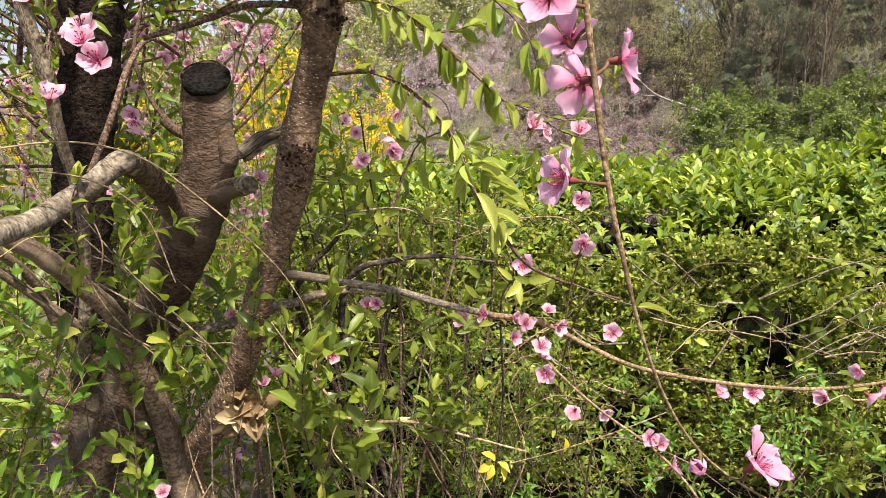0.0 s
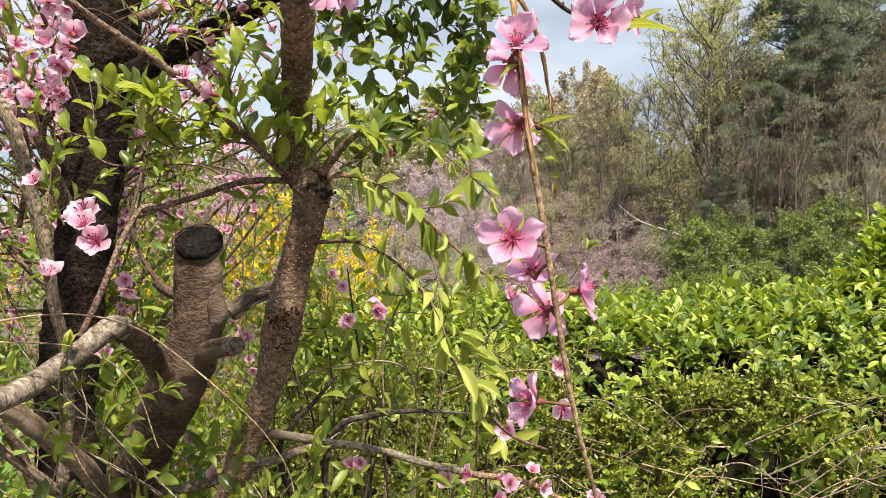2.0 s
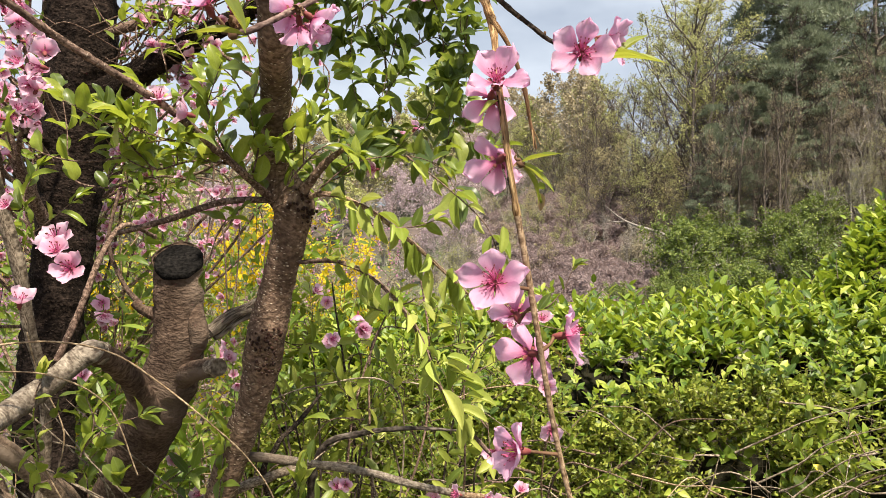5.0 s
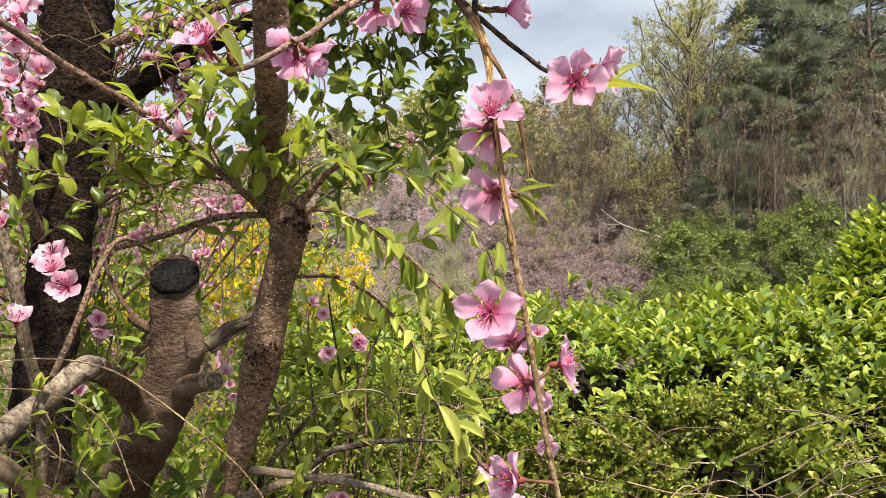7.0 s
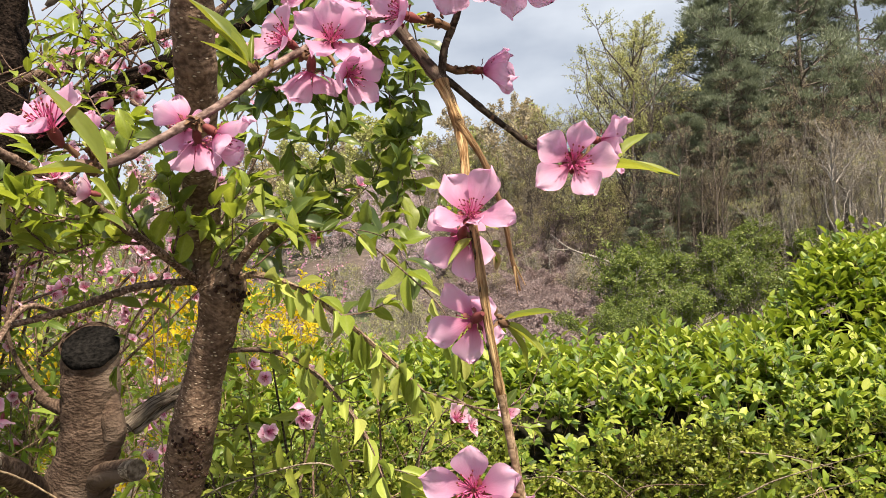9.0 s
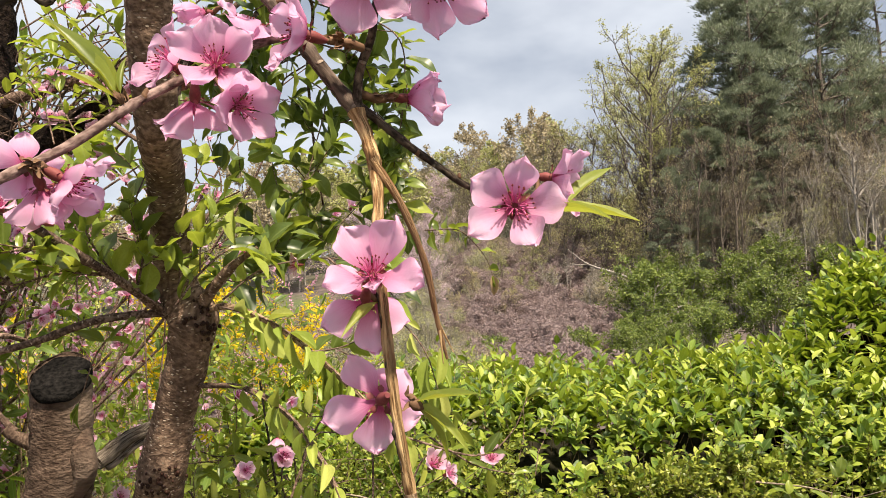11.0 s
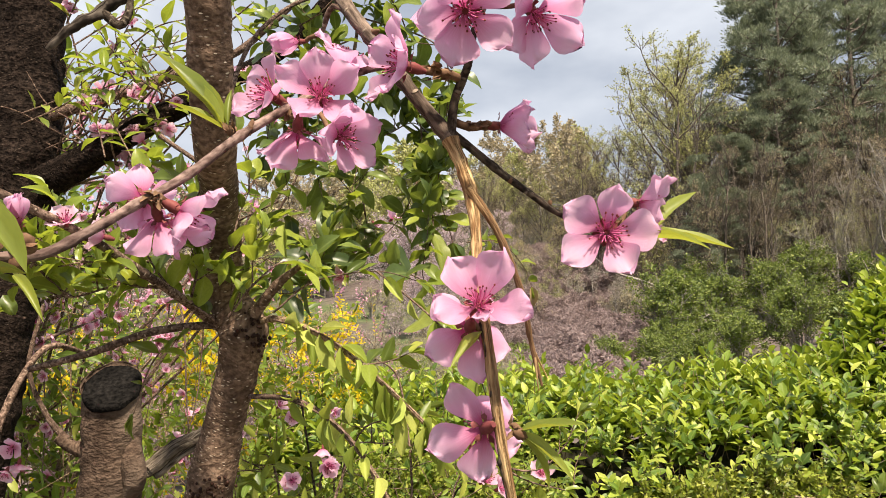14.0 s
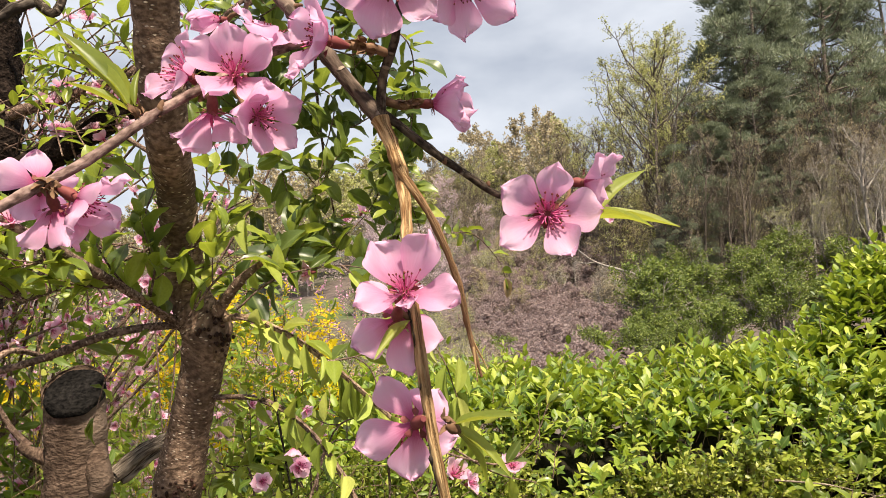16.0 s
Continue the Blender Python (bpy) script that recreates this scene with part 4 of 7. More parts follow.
build_shrub("leafy_shrub", 61, (-2.3, -0.30, 2.0, 3.1, 0.3, 1.88), 1080, "loose green shrub with narrow young leaves behind the peach tree", "shrub", LEAF_SPRAY, 0.050, 8, 0.16, BARK_TAN, "undergrowth")
build_shrub("leafy_shrub", 62, (-0.55, 0.45, 1.65, 2.35, 0.3, 1.34), 430, "loose green shrub with small young leaves before the hedge", "shrub", LEAF_SPRAY, 0.024, 14, 0.15, BARK_TWIG, "undergrowth", stems=7)
build_shrub("leafy_shrub", 63, (-1.9, -0.45, 1.55, 2.1, 0.15, 1.25), 620, "low green shrub with narrow leaves round the trunk", "shrub", LEAF_SPRAY, 0.050, 8, 0.14, BARK_TAN, "undergrowth")
build_shrub("leafy_shrub", 64, (-0.4, 1.9, 1.75, 2.3, 0.2, 0.80), 380, "low bright green weeds at the foot of the hedge", "shrub", LEAF_WEED, 0.032, 10, 0.11, BARK_TWIG, "undergrowth", stems=8)
build_shrub("leafy_shrub", 68, (-0.92, -0.60, 1.02, 1.40, 0.62, 1.16), 64, "bright young leaves on loose shoots beside the trunk", "shrub", LEAF_WEED, 0.050, 7, 0.13, BARK_TAN, "undergrowth", stems=5)
build_shrub("leafy_shrub", 65, (-5.0, -1.2, 3.4, 6.0, 0.2, 1.7), 420, "green thicket beyond the peach tree", "shrub", LEAF_SPRAY, 0.07, 8, 0.22, BARK_TAN, "undergrowth", stems=24)
for seed, box, n in ((71, (-1.45, -1.1, 2.8, 3.1, 1.35, 1.72), 48), (72, (-0.46, -0.22, 3.5, 3.8, 1.5, 1.76), 66), (73, (-2.2, -1.8, 2.8, 3.2, 1.0, 1.7), 50), (74, (-0.78, -0.52, 2.9, 3.2, 1.42, 1.90), 84)):
    build_shrub("forsythia", seed, box, n, "forsythia shrub covered in bright yellow flowers", "shrub", PETAL_YELLOW, 0.030, 22, 0.17, BARK_TAN, "forsythia in flower", 0.5, 5)


for seed, box, n in ((75, (-2.4, -1.6, 4.4, 5.2, 1.0, 1.9), 30), (76, (-0.8, -0.2, 6.0, 6.6, 1.1, 1.8), 20)):
    build_shrub("forsythia", seed, box, n, "broad forsythia shrub in full yellow flower", "shrub", PETAL_YELLOW, 0.034, 18, 0.34, BARK_TAN, "forsythia in flower", 0.45, 14)
for seed, box, n in ((78, (-2.6, -1.0, 3.0, 4.2, 1.0, 2.5), 150), (79, (-0.9, -0.1, 4.6, 5.6, 0.9, 2.0), 90), (80, (-4.5, -2.4, 3.2, 5.0, 0.8, 2.7), 170)):
    build_shrub("peach_sapling", seed, box, n, "young peach tree with twigs wrapped in pink blossom", "tree", PETAL_FAR, 0.020, 16, 0.30, BARK_TWIG, "young peach trees", 0.85, 9)
build_shrub("leafy_shrub", 66, (-1.0, 1.6, 6.2, 8.5, 0.2, 1.35), 380, "green thicket behind the hedge", "shrub", LEAF_SPRAY, 0.075, 8, 0.24, BARK_TAN, "undergrowth", stems=20)
build_shrub("leafy_shrub", 67, (-5.0, -0.8, 7.0, 9.0, 0.2, 1.9), 460, "green thicket beyond the forsythia", "shrub", LEAF_SPRAY, 0.08, 8, 0.26, BARK_TAN, "undergrowth", stems=20)


# ---------------------------------------------------------------- blossom kit
def petal_geo(g, L, W, cup, curl, rng, rows=11, cols=9, mat=0, m=None, notch=0.022):
    """One petal from its claw outward along +x, its face up (+z)."""
    s = np.linspace(0, 1, rows) ** 0.9
    w = np.linspace(-1, 1, cols)
    S, Wd = np.meshgrid(s, w, indexing="ij")
    prof = np.clip(np.sin(np.pi * np.clip(S, 0, 0.998) ** 1.75) ** 0.62, 0.07, None)
    ph = rng.uniform(0, 6.28, 3)
    edge = smooth(0.55, 1.0, S)
    ruff = edge * (0.055 * np.sin(Wd * 4.2 + ph[0]) + 0.036 * np.sin(Wd * 9 + ph[1]) + 0.02 * np.sin(Wd * 17 + ph[2])) + 0.03 * np.sin(S * 7 + ph[2]) * Wd
    X = L * (S * (1 - 0.10 * Wd ** 2 * S) - notch * edge * np.exp(-(Wd * 3.2) ** 2) + 0.02 * edge * np.sin(Wd * 9 + ph[2]))
    Y = W * 0.5 * prof * Wd
    Z = L * (cup * S ** 1.6 - curl * smooth(0.6, 1, S) * 0.3) + W * 0.22 * (Wd * prof) ** 2 + L * ruff
    seed_ = rng.uniform(0, 90)
    warp = np.array([[noise.noise(Vector((a * 2.0 + seed_, b * 1.3, 0.0))) + 0.6 * noise.noise(Vector((a * 2.6 + seed_, b * 4.0, 3.0))) for b in w] for a in s])
    Z = Z + L * 0.10 * warp * smooth(0.15, 0.8, S)
    Y = Y + W * 0.05 * warp * edge
    V = np.stack([X, Y, Z], -1).reshape(-1, 3)
    if m is not None:
        V = V @ np.array(m.to_3x3()).T + np.array(m.translation)
    A = np.stack([Wd, S, np.full_like(S, rng.uniform(0, 50))], -1).reshape(-1, 3)
    i, j = np.meshgrid(np.arange(rows - 1), np.arange(cols - 1), indexing="ij")
    a = (i * cols + j).ravel()
    g.add(V, A, np.stack([a, a + cols, a + cols + 1, a + 1], 1), mat=mat)


def stamen_geo(g, rng, n=30, L=0.0098, spread=0.8, mats=(0, 1), r=0.00021, seg=4):
    ch = []
    for i in range(n):
        a = i * 2.4 + rng.uniform(-0.3, 0.3)
        out = spread * math.sqrt((i + 0.5) / n) * rng.uniform(0.8, 1.15)
        l = L * rng.uniform(0.75, 1.15)
        d = np.array([math.cos(a) * out, math.sin(a) * out, 1.0])
        d /= np.linalg.norm(d)
        p0 = np.array([math.cos(a), math.sin(a), 0]) * 0.0012
        p2 = p0 + d * l
        p1 = (p0 + p2) / 2 + np.array([0, 0, 0.08 * l]) + rng.normal(0, 0.04 * l, 3)
        ch.append((p0, p1, p2 + rng.normal(0, 0.05 * l, 3)))
    ch = np.array(ch)
    chain_tubes(g, ch, np.full(n, r * 1.2), np.full(n, r), seg, mats[0])
    ax = unit(ch[:, 2] - ch[:, 1]) * r * 3.4
    tips = np.stack([ch[:, 2] - ax * 0.3, ch[:, 2] + ax * 0.4, ch[:, 2] + ax * 1.1], 1)
    chain_tubes(g, tips[:, :2], np.full(n, r * 1.5), np.full(n, r * 2.1), seg, mats[1])
    chain_tubes(g, tips[:, 1:], np.full(n, r * 2.1), np.full(n, r * 0.6), seg, mats[1])


kit_rng = np.random.default_rng(81)
PETALS = {}
for style, (cup, curl, n) in {"open": (0.16, 0.10, 5), "cupped": (0.24, -0.05, 5), "bell": (0.62, -0.35, 3)}.items():
    PETALS[style] = []
    for _ in range(n):
        g = Geo()
        petal_geo(g, 0.0200 * kit_rng.uniform(0.94, 1.06), 0.0152 * kit_rng.uniform(0.90, 1.08), cup * kit_rng.uniform(0.7, 1.3), curl * kit_rng.uniform(0.5, 1.5), kit_rng)
        PETALS[style].append(g.mesh("petal", PETAL))
g = Geo()
stamen_geo(g, kit_rng)
STAMENS = g.mesh("stamens", [STAMEN, ANTHER])


def calyx_mesh(rng):
    g = Geo()
    tube(g, ((0, 0, -0.0085), (0, 0, -0.006), (0, 0, -0.0028), (0, 0, 0.0004)), (0.0010, 0.0019, 0.0025, 0.0020), 8, 0.0012, 0.08, 300)
    for i in range(5):
        m = Matrix.Rotation(radians(72 * i + 36), 4, "Z") @ Matrix.Translation((0.0020, 0, -0.0012)) @ Matrix.Rotation(radians(-18), 4, "Y")
        petal_geo(g, 0.0042, 0.0026, -0.1, 0, rng, 5, 3, 0, m, -0.25)
    return g.mesh("blossom", CALYX)


CALYXES = [calyx_mesh(kit_rng) for _ in range(3)]
bloom_count = [0]


def blossom(parent, place, face, size=1.0, style="open", tilt=12, roll=None, stalk=None, missing=(), low=1.0):
    """A large blossom under a branch: calyx with five petals and stamens; stalk: the point of the twig that bears it."""
    k = bloom_count[0] = bloom_count[0] + 1
    rng = np.random.default_rng(900 + k)
    m = facing(place, face, rng.uniform(0, 72) if roll is None else roll, size)
    ob = part("blossom", CALYXES[k % 3], None, parent, m=m)
    for i in range(5):
        if i in missing:
            continue
        meshes = PETALS[style]
        t = tilt + rng.normal(0, 8)
        pm = Matrix.Rotation(radians(72 * i + rng.normal(0, 5)), 4, "Z") @ Matrix.Translation((0.0014, 0, 0.0004 * (i % 2))) @ Matrix.Rotation(radians(-t), 4, "Y") @ Matrix.Rotation(radians(rng.normal(0, 6)), 4, "X")
        down = (m @ pm).to_3x3().col[0].normalized().z < -0.45
        part("petal", meshes[(i + k) % len(meshes)], None, ob, m=pm @ Matrix.Scale(rng.uniform(0.95, 1.06) * (low if down else 1.0), 4))
    part("stamen_tuft", STAMENS, None, ob, m=Matrix.Rotation(k * 1.3, 4, "Z") @ Matrix.Scale(1.0 if style == "open" else 0.85, 4))
    if stalk is not None:
        foot = m @ Vector((0, 0, -0.0075))
        g = Geo()
        a, b = np.array(stalk), np.array(foot)
        tube(g, (a, (a + b) / 2 + np.array(Vector(face).normalized()) * 0.002, b), (0.0014, 0.0011, 0.0012), 6, 0.003, 0.2, 300)
        part("peduncle", g, SCALE, parent)
    return ob


def small_blossom_mesh(rng, cup, petals=5):
    g = Geo()
    for i in range(petals):
        m = Matrix.Rotation(radians(72 * i + rng.normal(0, 6)), 4, "Z") @ Matrix.Translation((0.001, 0, 0)) @ Matrix.Rotation(radians(-rng.uniform(5, 25)), 4, "Y")
        petal_geo(g, 0.0192, 0.0156, cup, 0.1, rng, 7, 5, 0, m)
    stamen_geo(g, rng, 12, 0.011, 0.7, (1, 2), 0.0004, 3)
    tube(g, ((0, 0, -0.008), (0, 0, -0.003), (0, 0, 0.001)), (0.0014, 0.0030, 0.0022), 6, 0.003, mat=3)
    return g.mesh("blossom", [PETAL_SMALL, STAMEN, ANTHER, CALYX])


SMALL = [small_blossom_mesh(kit_rng, c, n) for c, n in ((0.2, 5), (0.35, 5), (0.6, 5), (0.15, 5), (0.5, 4))]
small_count = [0]


def small_blossom(parent, place, face=(0, -1, 0.1), size=1.0):
    k = small_count[0] = small_count[0] + 1
    rng = np.random.default_rng(2000 + k)
    f = np.array(face, float) / np.linalg.norm(face) + rng.normal(0, 0.75, 3) + np.array([0.1, 0, 0.25])
    return part("blossom", SMALL[k % len(SMALL)], None, parent, m=facing(place, f, rng.uniform(0, 360), size * rng.uniform(0.76, 1.1)))


def leaf_mesh(rng, L=0.05, W=0.02, fold=0.5, droop=0.25, mat=None, tip=0.92, full=0.68):
    g = Geo()
    rows, cols = 9, 5
    s, w = np.linspace(0, 1, rows), np.linspace(-1, 1, cols)
    S, Wd = np.meshgrid(s, w, indexing="ij")
    prof = np.maximum(0.04, np.sin(np.pi * S ** tip) ** full)
    wav = 0.10 * np.sin(S * 9 + rng.uniform(0, 6)) * Wd
    X = L * (S - 0.25 * droop * S ** 3)
    Y = W * 0.5 * prof * Wd
    Z = W * 0.5 * fold * np.abs(Wd) * prof - droop * L * S ** 2 + W * wav * prof
    V = np.stack([X, Y, Z], -1).reshape(-1, 3)
    A = np.stack([Wd, S, np.full_like(S, rng.uniform(0, 50))], -1).reshape(-1, 3)
    i, j = np.meshgrid(np.arange(rows - 1), np.arange(cols - 1), indexing="ij")
    a = (i * cols + j).ravel()
    g.add(V, A, np.stack([a, a + cols, a + cols + 1, a + 1], 1))
    return g.mesh("leaf", mat or LEAF_VINE)


LEAVES = [leaf_mesh(kit_rng, 0.054, 0.0205, 0.5, 0.12, None, 0.85, 0.8), leaf_mesh(kit_rng, 0.048, 0.021, 0.35, 0.3, None, 0.88, 0.75), leaf_mesh(kit_rng, 0.042, 0.0175, 0.6, 0.05, None, 0.85, 0.8), leaf_mesh(kit_rng, 0.058, 0.017, 0.8, 0.35, None, 0.8, 0.9)]
BROAD = [leaf_mesh(kit_rng, 0.046, 0.025, 0.35, 0.2), leaf_mesh(kit_rng, 0.050, 0.026, 0.5, 0.35), leaf_mesh(kit_rng, 0.040, 0.020, 0.3, 0.1), leaf_mesh(kit_rng, 0.054, 0.021, 0.7, 0.25)]
CROWN = [leaf_mesh(kit_rng, 0.050, 0.025, 0.35, 0.2, LEAF_DEEP), leaf_mesh(kit_rng, 0.052, 0.024, 0.5, 0.3, LEAF_DEEP), leaf_mesh(kit_rng, 0.044, 0.021, 0.3, 0.1, LEAF_DEEP), leaf_mesh(kit_rng, 0.046, 0.0225, 0.4, 0.2)]
PODS = [leaf_mesh(kit_rng, 0.050, 0.0165, 1.5, 0.10, LEAF_POD), leaf_mesh(kit_rng, 0.045, 0.0165, 1.3, 0.05, LEAF_POD), leaf_mesh(kit_rng, 0.055, 0.0165, 1.6, 0.16, LEAF_POD)]
YELLOW_LEAF = leaf_mesh(kit_rng, 0.05, 0.024, 0.5, 0.3, LEAF_YELLOW)
NEAR_LEAVES = [leaf_mesh(kit_rng, 0.052, 0.0098, 1.1, 0.16, LEAF_NEAR, 0.72, 1.0), leaf_mesh(kit_rng, 0.052, 0.0088, 1.4, 0.30, LEAF_NEAR, 0.72, 1.0), leaf_mesh(kit_rng, 0.052, 0.0108, 0.9, 0.08, LEAF_NEAR, 0.75, 0.95)]
SCALE_LEAF = leaf_mesh(kit_rng, 0.0075, 0.0048, 0.7, -0.25, SCALE, 0.8, 0.7)
leaf_count = [0]


def leaf(parent, place, way, size=1.0, up=(0, 0, 1), mesh=None):
    """A leaf from its foot at place along way."""
    k = leaf_count[0] = leaf_count[0] + 1
    d = Vector(way).normalized()
    side = Vector(up).cross(d)
    if side.length < 1e-3:
        side = Vector((1, 0, 0))
    side.normalize()
    n = d.cross(side)
    m = Matrix((d, side, n)).transposed().to_4x4()
    return part("leaf", mesh or LEAVES[k % len(LEAVES)], None, parent, m=Matrix.Translation(place) @ m @ Matrix.Scale(size, 4))


def shoot(parent, foot, tip, n=7, size=0.9, seed=0, r=0.0016, spread=0.9, droop=0.0, mat=None):
    """A green shoot from foot to tip with n leaves, set in turn."""
    rng = np.random.default_rng(5000 + seed)
    a, b = np.array(foot, float), np.array(tip, float)
    ax = (b - a) / np.linalg.norm(b - a)
    mid = (a + b) / 2 + rng.normal(0, 0.06, 3) * np.linalg.norm(b - a)
    g = Geo()
    c = tube(g, (a, mid, b), (r, r * 0.85, r * 0.5), 5, 0.008, 0.1, 200, seed=seed)
    part("shoot", g, mat or BARK_TWIG, parent)
    u = np.cross(ax, rng.normal(0, 1, 3))
    u /= np.linalg.norm(u)
    w = np.cross(ax, u)
    for i in range(n):
        f = 0.2 + 0.8 * i / max(1, n - 1)
        p = c[min(len(c) - 1, int(f * (len(c) - 1)))]
        ang = i * 2.5 + rng.uniform(-0.3, 0.3)
        d = (u * math.cos(ang) + w * math.sin(ang)) * spread * (1.1 - 0.6 * f) + ax * (0.25 + 0.75 * f) + np.array([0, 0, -droop]) + rng.normal(0, 0.12, 3)
        leaf(parent, p, d, size * rng.uniform(0.6, 1.15), (0.1, -0.3, 1))


# ---------------------------------------------------------------- the old peach tree
tree = thing("peach_tree", (-0.42, 1.42, 0), "old pruned peach tree with dark trunk and pink blossom", "tree")


def limb(name, pts, radii, mat, seg=14, step=0.012, lump=0.12, freq=35, label="", parent=None, nodes=0.0, caps=(True, True)):
    g = Geo()
    tube(g, pts, radii, seg, step, lump, freq, nodes=nodes, seed=len(bpy.data.objects) % 17, caps=caps)
    return part(name, g, mat, parent or tree, label)


# dark trunk with its fork
limb("trunk", ((-0.50, 1.46, -0.1), (-0.50, 1.45, 0.45), (-0.700, 1.445, 0.796), (-0.735, 1.490, 0.960), (-0.775, 1.530, 1.120)), (0.13, 0.105, 0.088, 0.076, 0.060), BARK_FOOT, 30, 0.012, 0.14, 26, "brown wrinkled foot of the trunk")
limb("upper_trunk", ((-0.745, 1.500, 0.985), (-0.770, 1.520, 1.100), (-0.812, 1.550, 1.294), (-0.783, 1.570, 1.688), (-0.768, 1.580, 1.875), (-0.752, 1.580, 2.052), (-0.750, 1.580, 2.246), (-0.752, 1.580, 2.543), (-0.751, 1.600, 2.952)),
     (0.06, 0.066, 0.062, 0.062, 0.066, 0.078, 0.074, 0.07, 0.06), BARK_DARK, 28, 0.012, 0.16, 26, "dark furrowed bark")
limb("limb", ((-0.743, 1.570, 2.015), (-0.649, 1.550, 2.049), (-0.551, 1.530, 2.102), (-0.431, 1.520, 2.164), (-0.313, 1.520, 2.228), (-0.181, 1.520, 2.311), (-0.059, 1.500, 2.450)), (0.04, 0.034, 0.028, 0.024, 0.02, 0.017, 0.012), BARK_DARK, 16)
limb("limb", ((-0.773, 1.570, 1.874), (-0.811, 1.500, 1.921), (-0.852, 1.450, 1.915), (-0.942, 1.400, 1.914)), (0.016, 0.012, 0.010, 0.008), BARK_DARK, 10)
limb("limb", ((-0.796, 1.570, 1.675), (-0.799, 1.400, 1.846), (-0.822, 1.350, 1.990), (-0.864, 1.300, 2.138)), (0.014, 0.012, 0.010, 0.007), BARK_TWIG, 10)
limb("limb", ((-0.735, 1.570, 2.150), (-0.675, 1.560, 2.176), (-0.595, 1.560, 2.200), (-0.528, 1.560, 2.224), (-0.472, 1.560, 2.243), (-0.394, 1.560, 2.275), (-0.299, 1.560, 2.310), (-0.180, 1.570, 2.420)), (0.016, 0.0125, 0.0115, 0.0105, 0.010, 0.009, 0.008, 0.005), BARK_TWIG, 12, 0.012, 0.2)
# sawn stub
stub_pts = ((-0.700, 1.440, 0.800), (-0.658, 1.420, 0.990), (-0.623, 1.400, 1.082), (-0.581, 1.380, 1.158), (-0.542, 1.350, 1.228), (-0.503, 1.320, 1.295), (-0.468, 1.290, 1.354), (-0.438, 1.270, 1.414), (-0.419, 1.250, 1.473), (-0.411, 1.235, 1.534), (-0.408, 1.222, 1.604), (-0.409, 1.222, 1.642), (-0.411, 1.225, 1.703))
g = Geo()
tube(g, stub_pts, (0.066, 0.058, 0.053, 0.050, 0.049, 0.051, 0.054, 0.052, 0.046, 0.0435, 0.0425, 0.0425, 0.0425), 36, 0.008, 0.085, 38, caps=(True, False))
slant = np.array([0.08, -0.58, 0.81])          # the saw cut slopes towards the path
centre, rise_ = np.array((-0.405, 1.215, 1.627)), np.array([0.0, 0.02, 1.0])


def slice_top(V, offset=0.0):
    """Slide whatever stands above the cut down to its plane."""
    over = (V - centre) @ slant - offset
    return np.where((over > 0)[:, None], V - np.outer(over / (rise_ @ slant), rise_), V)


g.v[0] = slice_top(g.v[0])
stub = part("sawn_stub", g, BARK_STUMP, tree, "wrinkled brown limb stub")
g = Geo()
ang = np.arange(40) / 40 * 2 * math.pi
ring = np.stack([np.cos(ang) * 0.0418, np.sin(ang) * 0.0418], 1) * np.array([1 + 0.05 * noise.noise(Vector((math.cos(a) * 2, math.sin(a) * 2, 1))) for a in ang])[:, None]
rows = [ring * f for f in (1.0, 1.01, 0.95, 0.7, 0.4, 0.002)]
foot = centre - np.array([0, 0, 0])
V = []
for k, rr in enumerate(rows):
    flat = np.stack([rr[:, 0] + foot[0], rr[:, 1] + foot[1], np.full(40, foot[2])], 1)
    flat = flat - np.outer(((flat - centre) @ slant) / (rise_ @ slant), rise_)
    lift = (-0.007, 0.0002, 0.003, 0.0022, 0.0030, 0.002)[k]
    flat += slant * (lift + 0.003 * np.array([noise.noise(Vector(p * 70)) for p in flat]))[:, None]
    V.append(flat)
V = np.concatenate(V)
k = np.arange(40)
quads = np.concatenate([np.stack([r * 40 + k, r * 40 + (k + 1) % 40, r * 40 + 40 + (k + 1) % 40, r * 40 + 40 + k], 1) for r in range(5)])
g.add(V, V, quads)
cut = part("cut_face", g, CHARRED, stub, "black weathered saw cut")
# collar knots, side stub and broken branch
limb("side_stub", ((-0.412, 1.250, 1.414), (-0.372, 1.210, 1.429), (-0.333, 1.180, 1.436)), (0.024, 0.019, 0.0175), BARK_STUMP, 14, 0.006, 0.14)
g = Geo()
tube(g, ((-0.341, 1.186, 1.435), (-0.319, 1.163, 1.439)), (0.0162, 0.0156), 18, 0.004, 0.06)
part("cut_end", g, GREY_STEM, tree, "grey ringed cut end")
limb("knot", ((-0.394, 1.240, 1.570), (-0.379, 1.225, 1.528), (-0.373, 1.225, 1.492), (-0.395, 1.240, 1.440)), (0.010, 0.020, 0.020, 0.012), BARK_STUMP, 14, 0.005, 0.25)
g = Geo()
rng = np.random.default_rng(5)
for i in range(9):
    o = rng.normal(0, 0.006, 3)
    tube(g, (np.array((-0.360, 1.250, 1.497)) + o, np.array((-0.320, 1.280, 1.530)) + o * 1.2, np.array((-0.285, 1.310, 1.547)) + o * 1.6 + np.array([0, 0, 0.01 * rng.normal()])), (0.008, 0.007, 0.002 + 0.004 * rng.uniform()), 6, 0.008, 0.35, 90, seed=i)
part("broken_branch", g, SPLINTER, tree, "splintered grey broken branch")
limb("knot", ((-0.435, 1.240, 1.525), (-0.468, 1.230, 1.537), (-0.489, 1.220, 1.553)), (0.016, 0.010, 0.007), BARK_STUMP, 10, 0.006, 0.2)
